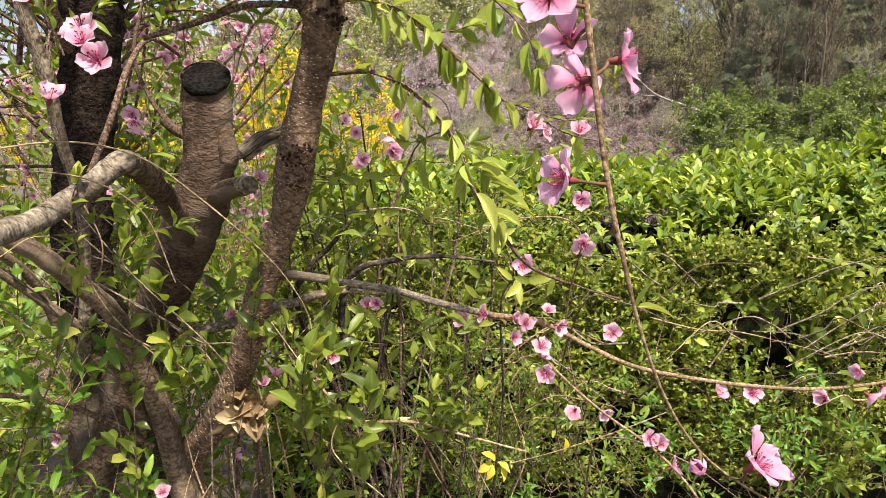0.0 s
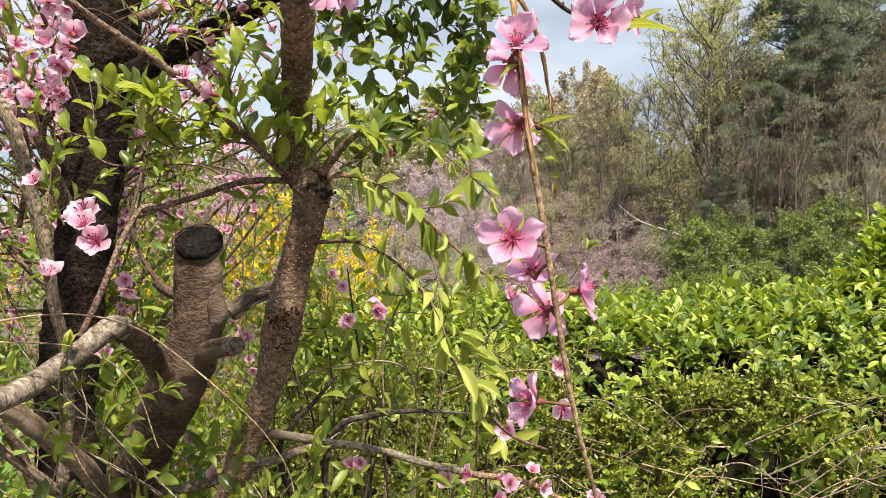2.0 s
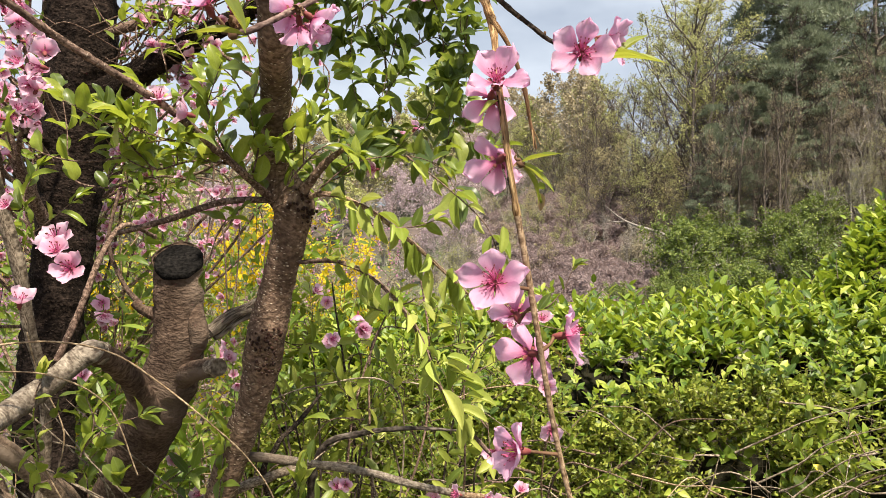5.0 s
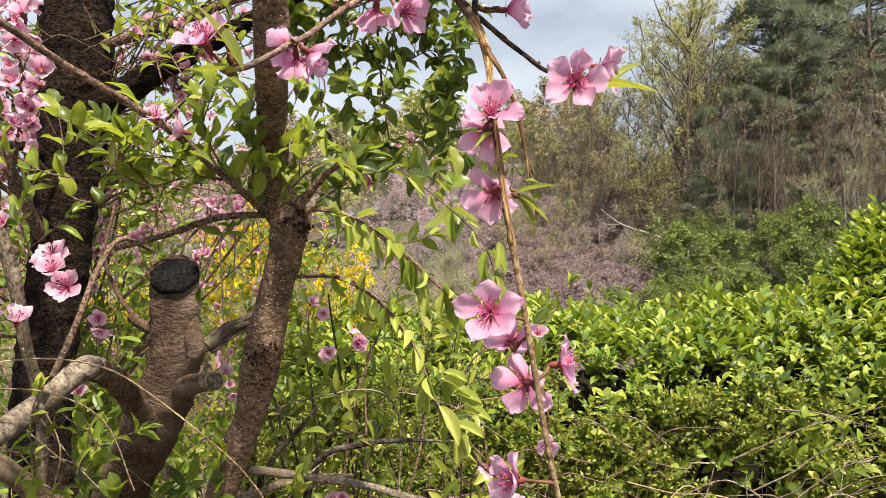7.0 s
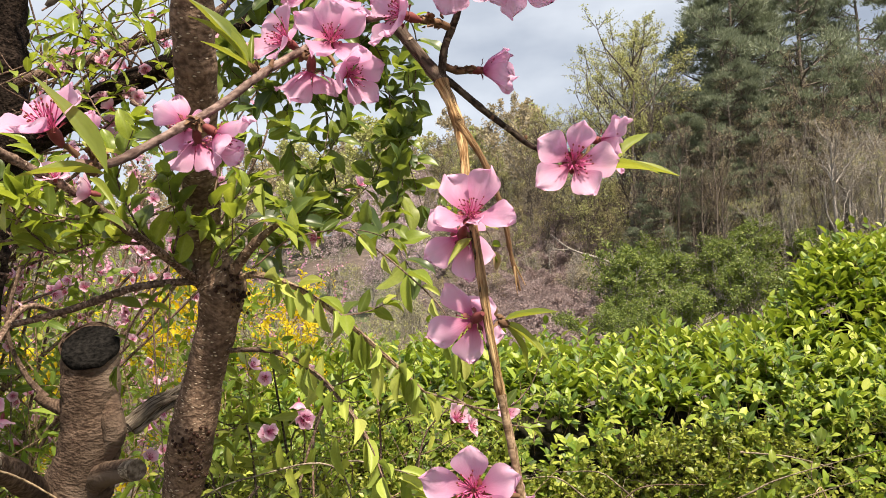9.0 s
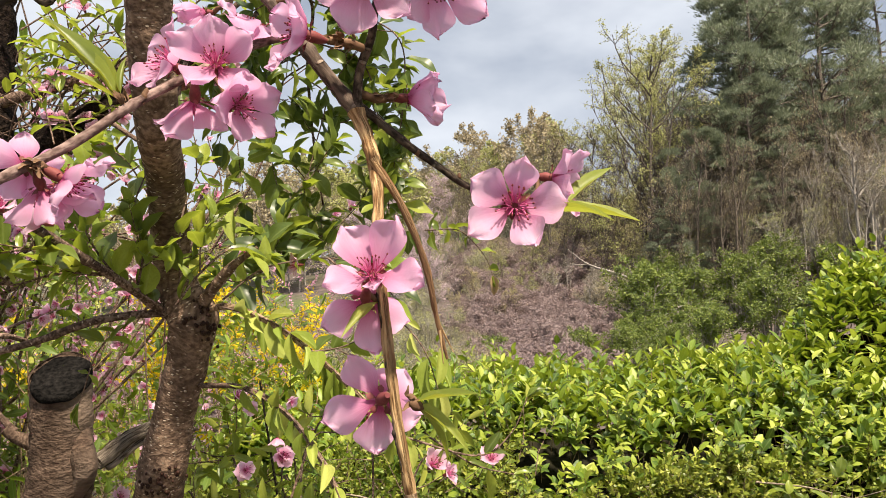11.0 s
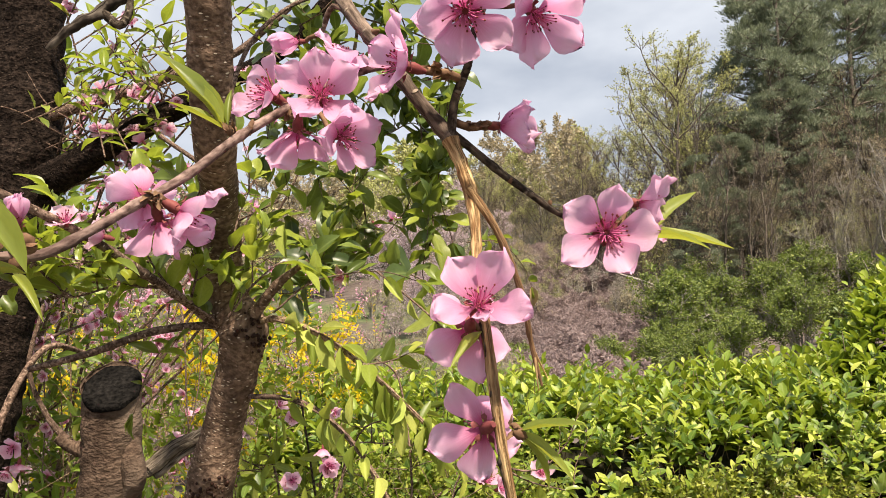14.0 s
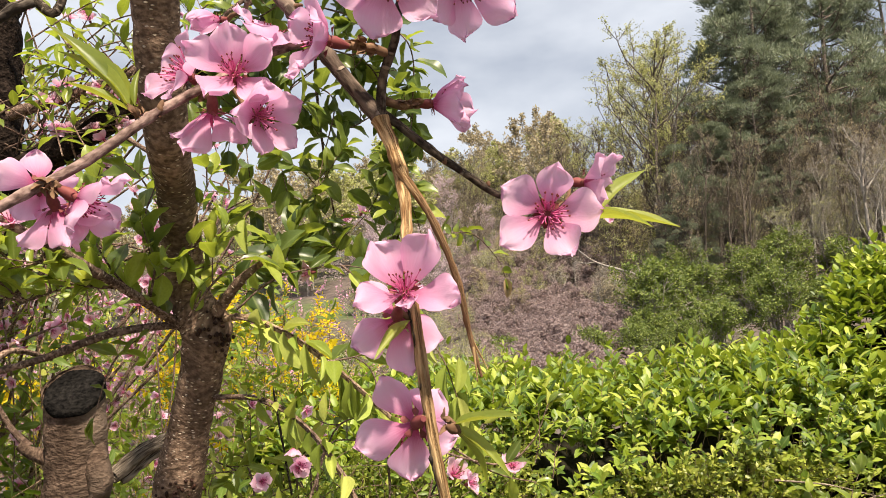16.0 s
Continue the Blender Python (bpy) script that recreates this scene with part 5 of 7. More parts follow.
# grey limb that bends away from the stub towards the viewer
limb("limb", ((-0.458, 1.300, 1.310), (-0.463, 1.260, 1.340), (-0.467, 1.215, 1.380), (-0.474, 1.160, 1.427), (-0.480, 1.100, 1.463), (-0.485, 1.052, 1.479)), (0.024, 0.0225, 0.0205, 0.0195, 0.0195, 0.0190), BARK_STUMP, 22, 0.006, 0.2, 45, label="dark wrinkled bend of the limb")
limb("limb", ((-0.481, 1.075, 1.474), (-0.487, 1.050, 1.478), (-0.504, 1.040, 1.466), (-0.521, 1.020, 1.447), (-0.548, 0.990, 1.419), (-0.568, 0.950, 1.396), (-0.578, 0.900, 1.386), (-0.586, 0.840, 1.378), (-0.63, 0.74, 1.36)), (0.0190, 0.0192, 0.0182, 0.0178, 0.0175, 0.0170, 0.0168, 0.0166, 0.016), BARK_GREY, 22, 0.006, 0.12, 42, "smooth grey limb")
# lower brown limb, and thin ones beside it
limb("limb", ((-0.724, 1.000, 1.407), (-0.689, 1.050, 1.363), (-0.657, 1.100, 1.325), (-0.624, 1.150, 1.269), (-0.591, 1.200, 1.209), (-0.566, 1.240, 1.119), (-0.542, 1.280, 1.000), (-0.515, 1.300, 0.851), (-0.44, 1.36, 0.4)), (0.0145, 0.0155, 0.0165, 0.018, 0.019, 0.020, 0.022, 0.026, 0.04), BARK_LOWER, 16, 0.010, 0.12)
limb("limb", ((-0.761, 1.100, 1.320), (-0.707, 1.180, 1.233), (-0.660, 1.240, 1.157), (-0.622, 1.300, 1.062), (-0.594, 1.340, 0.930)), (0.007, 0.009, 0.010, 0.011, 0.014), BARK_LOWER, 10)
limb("limb", ((-0.813, 1.200, 1.338), (-0.784, 1.300, 1.244), (-0.768, 1.360, 1.128), (-0.732, 1.420, 1.026)), (0.009, 0.010, 0.011, 0.012), BARK_LOWER, 10)
limb("limb", ((-0.769, 1.100, 1.082), (-0.692, 1.150, 1.060), (-0.627, 1.220, 0.996), (-0.559, 1.280, 0.918)), (0.005, 0.0055, 0.006, 0.007), BARK_TWIG, 8)
limb("limb", ((-0.654, 1.000, 1.843), (-0.633, 1.020, 1.779), (-0.624, 1.050, 1.692), (-0.616, 1.080, 1.611), (-0.620, 1.120, 1.516), (-0.621, 1.180, 1.374), (-0.668, 1.250, 1.099)), (0.010, 0.011, 0.0115, 0.011, 0.010, 0.010, 0.012), GREY_STEM, 10)
# speckled stem
limb("stem", ((-0.44, 1.40, -0.05), (-0.43, 1.38, 0.55), (-0.517, 1.340, 0.820), (-0.434, 1.300, 0.969), (-0.374, 1.270, 1.089), (-0.312, 1.210, 1.260), (-0.260, 1.170, 1.382), (-0.237, 1.140, 1.463), (-0.227, 1.120, 1.502), (-0.205, 1.100, 1.579), (-0.180, 1.070, 1.657), (-0.170, 1.055, 1.707), (-0.188, 1.048, 1.749), (-0.191, 1.030, 1.802), (-0.180, 0.965, 1.873), (-0.160, 0.862, 1.924), (-0.150, 0.800, 2.015), (-0.142, 0.770, 2.120), (-0.120, 0.800, 2.400), (-0.060, 0.950, 2.641)),
     (0.06, 0.045, 0.034, 0.030, 0.0285, 0.027, 0.0265, 0.0335, 0.0335, 0.0275, 0.0275, 0.034, 0.027, 0.0245, 0.0235, 0.0235, 0.0235, 0.0235, 0.02, 0.016), BARK_SPECKLED, 28, 0.008, 0.10, 45, "brown stem dotted with pale pores")
g = Geo()
rng = np.random.default_rng(6)
for place, n, sx, sz in (((-0.149, 1.022, 1.712), 30, 0.009, 0.016), ((-0.224, 1.086, 1.486), 44, 0.016, 0.013), ((-0.218, 1.092, 1.444), 22, 0.012, 0.006), ((-0.140, 1.030, 1.690), 12, 0.005, 0.012)):
    g = Geo()
    for i in range(n):
        c = np.array(place) + np.array([rng.normal(0, sx), rng.normal(0.002, 0.003), rng.normal(0, sz)])
        r = rng.uniform(0.0014, 0.0034)
        tube(g, (c - np.array([0, 0, r]), c - np.array([0, 0, r * 0.5]), c + np.array([0, -r * 0.3, r * 0.4]), c + np.array([0, 0, r])), (r * 0.3, r * 0.9, r, r * 0.25), 7, r * 0.6, 0.3, 200, seed=i)
    part("gum", g, GUM, tree, "dark crust of dried gum")
# long arching branch with blossom
arch = ((-0.334, 1.250, 1.264), (-0.254, 1.200, 1.275), (-0.161, 1.190, 1.263), (-0.068, 1.180, 1.250), (0.013, 1.170, 1.229), (0.104, 1.170, 1.208), (0.195, 1.170, 1.194), (0.274, 1.160, 1.155), (0.353, 1.150, 1.121), (0.441, 1.140, 1.104), (0.557, 1.130, 1.091), (0.670, 1.120, 1.089), (0.779, 1.110, 1.105), (0.878, 1.100, 1.134))
limb("branch", arch[:6], (0.010, 0.0085, 0.0075, 0.007, 0.0066, 0.006), BARK_GREY, 12, 0.01, 0.12, label="pale grey arching branch")
limb("branch", arch[5:], (0.0056, 0.0046, 0.0043, 0.004, 0.0037, 0.0034, 0.003, 0.0027, 0.0022), BARK_TAN, 10, 0.01, 0.10, label="tan tip of the arching branch")
limb("branch", ((-0.574, 1.400, 1.119), (-0.483, 1.380, 1.130), (-0.394, 1.360, 1.158), (-0.289, 1.360, 1.194), (-0.202, 1.400, 1.210), (-0.115, 1.500, 1.186)), (0.014, 0.011, 0.010, 0.0095, 0.008, 0.005), GREY_STEM, 12, 0.01, 0.25)
# twigs of the tree
twigs = (
    (((-0.202, 1.040, 1.715), (-0.225, 1.000, 1.740), (-0.253, 0.940, 1.769), (-0.290, 0.850, 1.807), (-0.332, 0.780, 1.835), (-0.375, 0.720, 1.861), (-0.408, 0.670, 1.885), (-0.439, 0.620, 1.906)), (0.007, 0.0062, 0.0056, 0.0052, 0.005, 0.0046, 0.0044, 0.004), BARK_TWIG),
    (((-0.158, 1.050, 1.716), (-0.110, 1.000, 1.718), (-0.056, 0.970, 1.696), (-0.004, 0.950, 1.659), (0.053, 0.930, 1.607), (0.100, 0.910, 1.561)), (0.005, 0.0042, 0.0038, 0.0034, 0.003, 0.002), BARK_TAN),
    (((-0.173, 1.080, 1.616), (-0.096, 1.020, 1.614), (-0.040, 0.970, 1.588), (0.003, 0.920, 1.547), (0.034, 0.870, 1.501), (0.055, 0.840, 1.444), (0.083, 0.840, 1.400), (0.129, 0.860, 1.343), (0.187, 0.900, 1.312)), (0.0036, 0.0034, 0.0032, 0.0031, 0.003, 0.0028, 0.0026, 0.0022, 0.002), BARK_TWIG),
    (((-0.150, 1.030, 1.727), (-0.110, 1.000, 1.767), (-0.074, 1.000, 1.793)), (0.008, 0.006, 0.003), BARK_SPECKLED),
    (((-0.479, 1.300, 1.678), (-0.495, 1.200, 1.692), (-0.514, 1.150, 1.639), (-0.537, 1.120, 1.543), (-0.564, 1.100, 1.460)), (0.004, 0.0045, 0.005, 0.0055, 0.006), BARK_TWIG),
    (((-0.197, 1.040, 1.715), (-0.268, 1.000, 1.707), (-0.347, 1.000, 1.682), (-0.433, 1.020, 1.663)), (0.0055, 0.005, 0.0045, 0.004), BARK_TWIG),
    (((-0.506, 1.200, 1.755), (-0.525, 1.200, 1.662), (-0.507, 1.220, 1.590), (-0.479, 1.230, 1.548)), (0.003, 0.0035, 0.004, 0.006), BARK_TWIG),
    (((0.201, 1.150, 1.129), (0.245, 1.100, 1.093), (0.292, 1.050, 1.062), (0.344, 1.000, 1.034), (0.389, 0.970, 0.992), (0.428, 0.950, 0.938)), (0.0022, 0.002, 0.002, 0.002, 0.002, 0.002), BARK_TAN),
    (((-0.370, 1.300, 2.051), (-0.291, 1.300, 1.992), (-0.253, 1.280, 1.940)), (0.004, 0.004, 0.003), BARK_TWIG),
    (((-0.236, 1.200, 1.135), (-0.183, 1.180, 1.035), (-0.128, 1.150, 1.019), (-0.036, 1.120, 1.028), (0.052, 1.100, 1.013), (0.160, 1.100, 0.983)), (0.003, 0.003, 0.0026, 0.0024, 0.002, 0.0016), DRY_STEM),
)
for pts, radii, mat in twigs:
    limb("twig", pts, radii, mat, 8, 0.008, 0.10, 80, nodes=0.25)
rng = np.random.default_rng(7)
for i in range(36):          # fine bare twiglets against the sky
    a = np.array(((-0.538, 1.530, 2.109), (-0.431, 1.520, 2.171), (-0.581, 1.540, 2.086))[i % 3])
    d = unit(np.array([rng.normal(0.1, 0.5), rng.normal(0, 0.3), rng.uniform(0.1, 0.9)]))
    L = rng.uniform(0.08, 0.30)
    limb("twig", (a + np.array([rng.normal(0, 0.05), 0, rng.normal(0, 0.03)]), a + d * L * 0.35 + rng.normal(0, 0.03, 3), a + d * L * 0.7 + rng.normal(0, 0.03, 3), a + d * L + rng.normal(0, 0.04, 3)), (0.0022, 0.0018, 0.0013, 0.0007), BARK_TWIG, 5, 0.02, 0)

for place in ((-0.429, 0.820, 1.624), (-0.410, 0.820, 1.602), (-0.438, 0.840, 1.640), (-0.495, 0.860, 1.559), (-0.660, 1.120, 1.903), (-0.670, 1.120, 1.950), (-0.637, 1.140, 1.930), (-0.601, 1.050, 1.995), (-0.614, 1.050, 1.962), (-0.455, 0.720, 1.912), (-0.440, 0.760, 1.934), (-0.457, 0.700, 1.914),
              (-0.483, 1.480, 2.112), (-0.464, 1.480, 2.092), (-0.301, 0.820, 1.819), (-0.277, 0.860, 1.809), (-0.312, 1.200, 1.449), (-0.125, 1.180, 1.483), (-0.080, 1.200, 1.525), (-0.071, 1.200, 1.497), (-0.173, 1.500, 1.544), (-0.200, 1.500, 1.565), (-0.009, 1.500, 1.921), (0.026, 1.500, 1.929), (-0.046, 1.200, 1.789), (-0.146, 1.300, 1.823), (-0.491, 1.100, 1.556), (-0.482, 1.100, 1.533)):
    small_blossom(tree, place, size=1.3 if place[1] < 0.87 else 1.0)
for place in ((-0.644, 1.100, 1.011), (-0.445, 1.000, 1.540), (-0.121, 1.200, 1.218), (-0.104, 1.200, 1.223), (0.093, 1.160, 1.212), (0.140, 1.150, 1.208), (0.162, 1.150, 1.198), (0.139, 1.140, 1.174), (0.217, 1.150, 1.193), (0.188, 1.140, 1.157), (0.190, 1.140, 1.139), (0.197, 1.130, 1.114), (0.239, 1.080, 1.064), (0.292, 1.100, 1.056), (0.268, 0.950, 1.228), (0.137, 0.950, 1.332), (0.221, 0.950, 1.362), (0.053, 1.170, 1.198),
              (0.498, 1.130, 1.077), (0.558, 1.130, 1.077), (0.676, 1.110, 1.076), (0.731, 1.110, 1.124), (0.750, 1.110, 1.081), (0.774, 1.110, 1.096), (0.343, 1.000, 1.048), (0.357, 1.000, 1.038), (0.374, 0.980, 1.007)):
    small_blossom(tree, place)
for place in ((-0.129, 1.200, 1.475), (-0.075, 1.200, 1.498), (-0.074, 1.300, 1.570), (0.136, 0.900, 1.526), (0.153, 0.900, 1.516), (0.211, 0.950, 1.522), (-0.297, 1.220, 1.081), (-0.263, 1.220, 1.084), (-0.319, 1.220, 1.065), (-0.187, 1.200, 1.125), (-0.510, 1.200, 0.860), (-0.388, 1.250, 0.914), (-0.477, 1.400, 1.228), (-0.417, 1.380, 1.160), (-0.569, 1.200, 1.422), (0.203, 1.160, 1.216), (0.216, 0.950, 1.426)):
    small_blossom(tree, place, (0.2, -0.7, 0.4))

for place, face in (((-0.557, 0.900, 1.978), 0.2), ((-0.530, 0.900, 1.976), -0.2), ((-0.523, 0.900, 1.944), 0.3), ((-0.527, 0.900, 1.914), -0.1), ((-0.542, 0.900, 1.886), 0.1), ((-0.523, 0.900, 1.883), -0.3), ((-0.521, 0.900, 1.860), 0.2), ((-0.543, 0.900, 1.842), 0.0), ((-0.530, 0.900, 1.852), -0.4), ((-0.571, 0.900, 2.013), 0.1), ((-0.501, 0.900, 2.022), 0.3), ((-0.496, 0.900, 1.881), -0.2), ((-0.574, 0.900, 1.816), 0.2), ((-0.566, 0.900, 1.691), 0.1), ((-0.552, 0.900, 1.946), -0.3), ((-0.515, 0.900, 2.004), 0.1)):
    small_blossom(tree, np.array(place) + np.array([0.035 * math.sin(place[2] * 900), 0.02 * math.sin(place[0] * 700), 0.0]), (face * 2, -0.8, 0.1 - face), 1.12)
# curled dead leaves caught at the fork
g = Geo()
rng = np.random.default_rng(9)
n = 50
c = np.array((-0.357, 1.215, 1.006))
out = rand_dirs(rng, n, -0.9)
pos = c + out * rng.uniform(0.3, 1.0, (n, 1)) * np.array([0.040, 0.028, 0.040])
d = unit(np.cross(out, rand_dirs(rng, n))) * 0.8 + out * rng.uniform(0.1, 1.1, (n, 1)) + np.array([0.2, -0.1, -0.45])
ln = rng.uniform(0.036, 0.072, n)
leaves(g, pos - unit(d) * ln[:, None] * 0.5, d, out, ln, ln * rng.uniform(0.42, 0.66, n), 0.75, rng.uniform(-0.5, 1.6, n), LEAF_OVAL)
dead = new("dead_leaves", g.mesh("dead_leaves", LEAF_DRY))
tagged(dead, "bundle of curled tan dead leaves caught on the speckled stem", "leaves", kind="stuff")


# ---------------------------------------------------------------- the near blossoming branch
near = thing("peach_branch", (-0.059, 0.550, 2.078), "peach branch with large pink blossoms and a torn, peeled hanging twig", "branch")


def twig(name, pts, radii, mat, seg=10, label="", step=0.004, lump=0.1, nodes=0.2, freq=160):
    return limb(name, pts, [0.62 * r for r in radii], mat, seg, step, lump, freq, label, near, nodes)


fork = (0.075, 0.385, 1.780)
twig("stem", ((-0.060, 0.950, 2.641), (-0.081, 0.600, 2.117), (-0.009, 0.460, 1.933), (0.025, 0.400, 1.855), (0.040, 0.390, 1.830), (0.058, 0.386, 1.803), fork), (0.012, 0.008, 0.0064, 0.0058, 0.0055, 0.0053, 0.0056), TWIG_GREY, 14, "grey-brown bearing twig")
twig("peeled_twig", (fork, (0.080, 0.382, 1.766), (0.083, 0.378, 1.751), (0.084, 0.372, 1.735), (0.083, 0.362, 1.716), (0.085, 0.353, 1.691), (0.087, 0.3495, 1.667), (0.090, 0.349, 1.641), (0.094, 0.352, 1.616)), (0.0056, 0.0052, 0.0050, 0.0038, 0.0034, 0.0036, 0.0037, 0.0036, 0.0034), PEELED, 12, "torn twig with tan peeled wood", lump=0.22)
twig("bark_strip", ((0.082, 0.376, 1.755), (0.090, 0.374, 1.742), (0.098, 0.376, 1.726), (0.105, 0.380, 1.705), (0.109, 0.384, 1.683), (0.113, 0.386, 1.666)), (0.0036, 0.0027, 0.0024, 0.0023, 0.0020, 0.0009), PEELED, 8, "hanging strip of torn tan bark", lump=0.3)
for k, (a, b) in enumerate((((0.109, 0.384, 1.683), (0.116, 0.386, 1.669)), ((0.110, 0.384, 1.679), (0.111, 0.384, 1.664)))):
    twig("fibre", (a, b), (0.0012, 0.0003), PEELED, 5)
twig("bark_edge", ((0.0825, 0.352, 1.695), (0.0845, 0.350, 1.681), (0.0858, 0.3485, 1.667), (0.0872, 0.348, 1.653), (0.0886, 0.3485, 1.637), (0.0918, 0.350, 1.621)), (0.0004, 0.0009, 0.0010, 0.0009, 0.0008, 0.0004), TWIG_DARK, 7, "ragged dark bark edge", 0.0015, 0.9, 0.8, 520)
# the twig goes on down, thin, and swings out to one side
twig("hanging_twig", ((0.094, 0.352, 1.616), (0.099, 0.351, 1.585), (0.106, 0.352, 1.537), (0.114, 0.353, 1.485), (0.121, 0.355, 1.450), (0.128, 0.357, 1.423), (0.144, 0.362, 1.368), (0.166, 0.371, 1.318), (0.192, 0.380, 1.282), (0.224, 0.390, 1.255), (0.266, 0.400, 1.229)), (0.0034, 0.0033, 0.0032, 0.0030, 0.0028, 0.0026, 0.0018, 0.0016, 0.0014, 0.0013, 0.0012), BARK_TAN, 10)
twig("side_twig", ((0.074, 0.386, 1.785), (0.084, 0.387, 1.777), (0.099, 0.390, 1.765), (0.114, 0.394, 1.755), (0.130, 0.400, 1.746), (0.161, 0.410, 1.741)), (0.0034, 0.0031, 0.0029, 0.0027, 0.0026, 0.002), TWIG_DARK, 10, "dark side twig")
twig("side_twig", (fork, (0.077, 0.380, 1.797), (0.083, 0.372, 1.811), (0.085, 0.365, 1.822), (0.092, 0.360, 1.841), (0.101, 0.360, 1.874)), (0.004, 0.0034, 0.0031, 0.003, 0.0028, 0.002), TWIG_DARK, 10)
twig("side_twig", ((0.048, 0.388, 1.819), (0.029, 0.385, 1.812), (0.004, 0.372, 1.793), (-0.016, 0.360, 1.776), (-0.033, 0.345, 1.756), (-0.048, 0.330, 1.741), (-0.060, 0.315, 1.728), (-0.069, 0.305, 1.720), (-0.080, 0.300, 1.719)), (0.004, 0.0035, 0.0033, 0.0032, 0.0031, 0.003, 0.003, 0.0029, 0.0032), BARK_ROSY, 12, "rosy-brown side twig")
twig("side_twig", ((0.034, 0.392, 1.840), (0.020, 0.400, 1.853), (0.013, 0.410, 1.843)), (0.0028, 0.0022, 0.0018), BARK_TWIG, 8)
twig("side_twig", ((0.077, 0.386, 1.789), (0.084, 0.388, 1.787), (0.091, 0.390, 1.788)), (0.003, 0.0034, 0.003), SCALE, 8, "scaly brown bud stalk")
twig("side_twig", ((0.080, 0.376, 1.806), (0.074, 0.372, 1.807), (0.064, 0.368, 1.807)), (0.003, 0.0036, 0.003), SCALE, 8, "scaly brown flower stalk")

# blossoms: place, facing, size
B = lambda *a, **k: blossom(near, *a, **k)
B((0.148, 0.392, 1.736), (-0.10, -1, -0.05), 1.2, "open", 14, 3, (0.155, 0.409, 1.742))
B((0.172, 0.415, 1.754), (0.75, -0.25, -0.15), 1.02, "cupped", 24, 0, (0.159, 0.410, 1.741))
B((0.081, 0.341, 1.701), (0.03, -0.86, 0.40), 1.05, "cupped", 20, 54, (0.083, 0.358, 1.701), low=0.62)
B((0.078, 0.352, 1.692), (-0.08, 0.80, -0.38), 1.02, "open", 10, 54, (0.085, 0.356, 1.691))
B((0.083, 0.354, 1.652), (-0.28, 0.84, -0.26), 1.12, "open", 16, 62, (0.088, 0.350, 1.657))
B((0.018, 0.358, 1.792), (0.12, -0.92, 0.15), 1.0, "cupped", 16, 23, (0.005, 0.372, 1.793))
B((0.026, 0.362, 1.776), (0.62, -0.62, -0.30), 0.92, "cupped", 22, 40, (0.011, 0.375, 1.797))
B((0.007, 0.368, 1.780), (-0.12, 0.45, -0.8), 1.02, "open", 22, 18, (0.002, 0.372, 1.791))
B((-0.006, 0.382, 1.801), (-0.60, -0.55, 0.30), 1.0, "open", 18, 0, (0.002, 0.372, 1.792))
B((0.025, 0.392, 1.817), (0.35, -0.3, 0.7), 1.0, "open", 18, 0, (0.026, 0.384, 1.810))
B((-0.034, 0.338, 1.7405), (0.66, 0.10, -0.42), 0.95, "cupped", 16, 0, (-0.041, 0.336, 1.746))
B((-0.0425, 0.341, 1.7375), (0.05, 0.60, -0.74), 0.88, "open", 12, 30, (-0.042, 0.335, 1.746))
B((-0.0487, 0.342, 1.7465), (-0.60, 0.70, 0.0), 0.76, "open", 14, 20, (-0.043, 0.335, 1.746))
B((0.055, 0.362, 1.807), (-0.8, -0.42, 0.1), 1.12, "cupped", 22, 0, (0.064, 0.368, 1.807))
B((0.080, 0.345, 1.824), (-0.05, -0.80, -0.45), 1.15, "open", 16, 36, (0.087, 0.362, 1.829))
B((0.112, 0.362, 1.831), (0.30, -0.50, -0.70), 1.15, "cupped", 18, 0, (0.089, 0.360, 1.834))
B((0.102, 0.355, 1.849), (0.25, -0.75, 0.2), 1.1, "open", 16, 0, (0.095, 0.360, 1.852))
B((0.099, 0.390, 1.788), (0.85, -0.2, -0.05), 0.95, "cupped", 46, 0, (0.091, 0.390, 1.788))
B((0.001, 0.410, 1.839), (-0.6, -0.4, -0.2), 0.62, "bell", 40, 0, (0.012, 0.410, 1.843))
B((-0.086, 0.292, 1.731), (-0.25, -0.55, 0.6), 1.0, "open", 18, 0, (-0.079, 0.300, 1.722))
B((-0.075, 0.302, 1.730), (0.1, -0.4, 0.8), 0.46, "bell", 55, 0, (-0.074, 0.302, 1.721))
B((0.078, 0.345, 1.574), (-0.25, -0.9, 0.25), 1.12, "open", 14, 20, (0.100, 0.350, 1.569))
B((0.094, 0.368, 1.553), (-0.1, 0.5, 0.5), 1.0, "open", 16, 0, (0.103, 0.351, 1.558))
B((0.102, 0.362, 1.527), (-0.30, 0.9, -0.15), 1.1, "open", 15, 12, (0.109, 0.352, 1.521))
B((0.124, 0.355, 1.539), (0.92, -0.25, 0.05), 1.05, "open", 18, 0, (0.108, 0.352, 1.530))
B((0.092, 0.352, 1.467), (-0.85, -0.35, 0.1), 1.05, "open", 20, 0, (0.118, 0.354, 1.464))
B((0.230, 0.380, 1.272), (0.6, -0.4, 0.6), 1.15, "cupped", 20, 0, (0.226, 0.390, 1.257))
B((0.189, 0.372, 1.273), (-0.3, -0.5, 0.3), 0.75, "bell", 50, 0, (0.192, 0.380, 1.282))
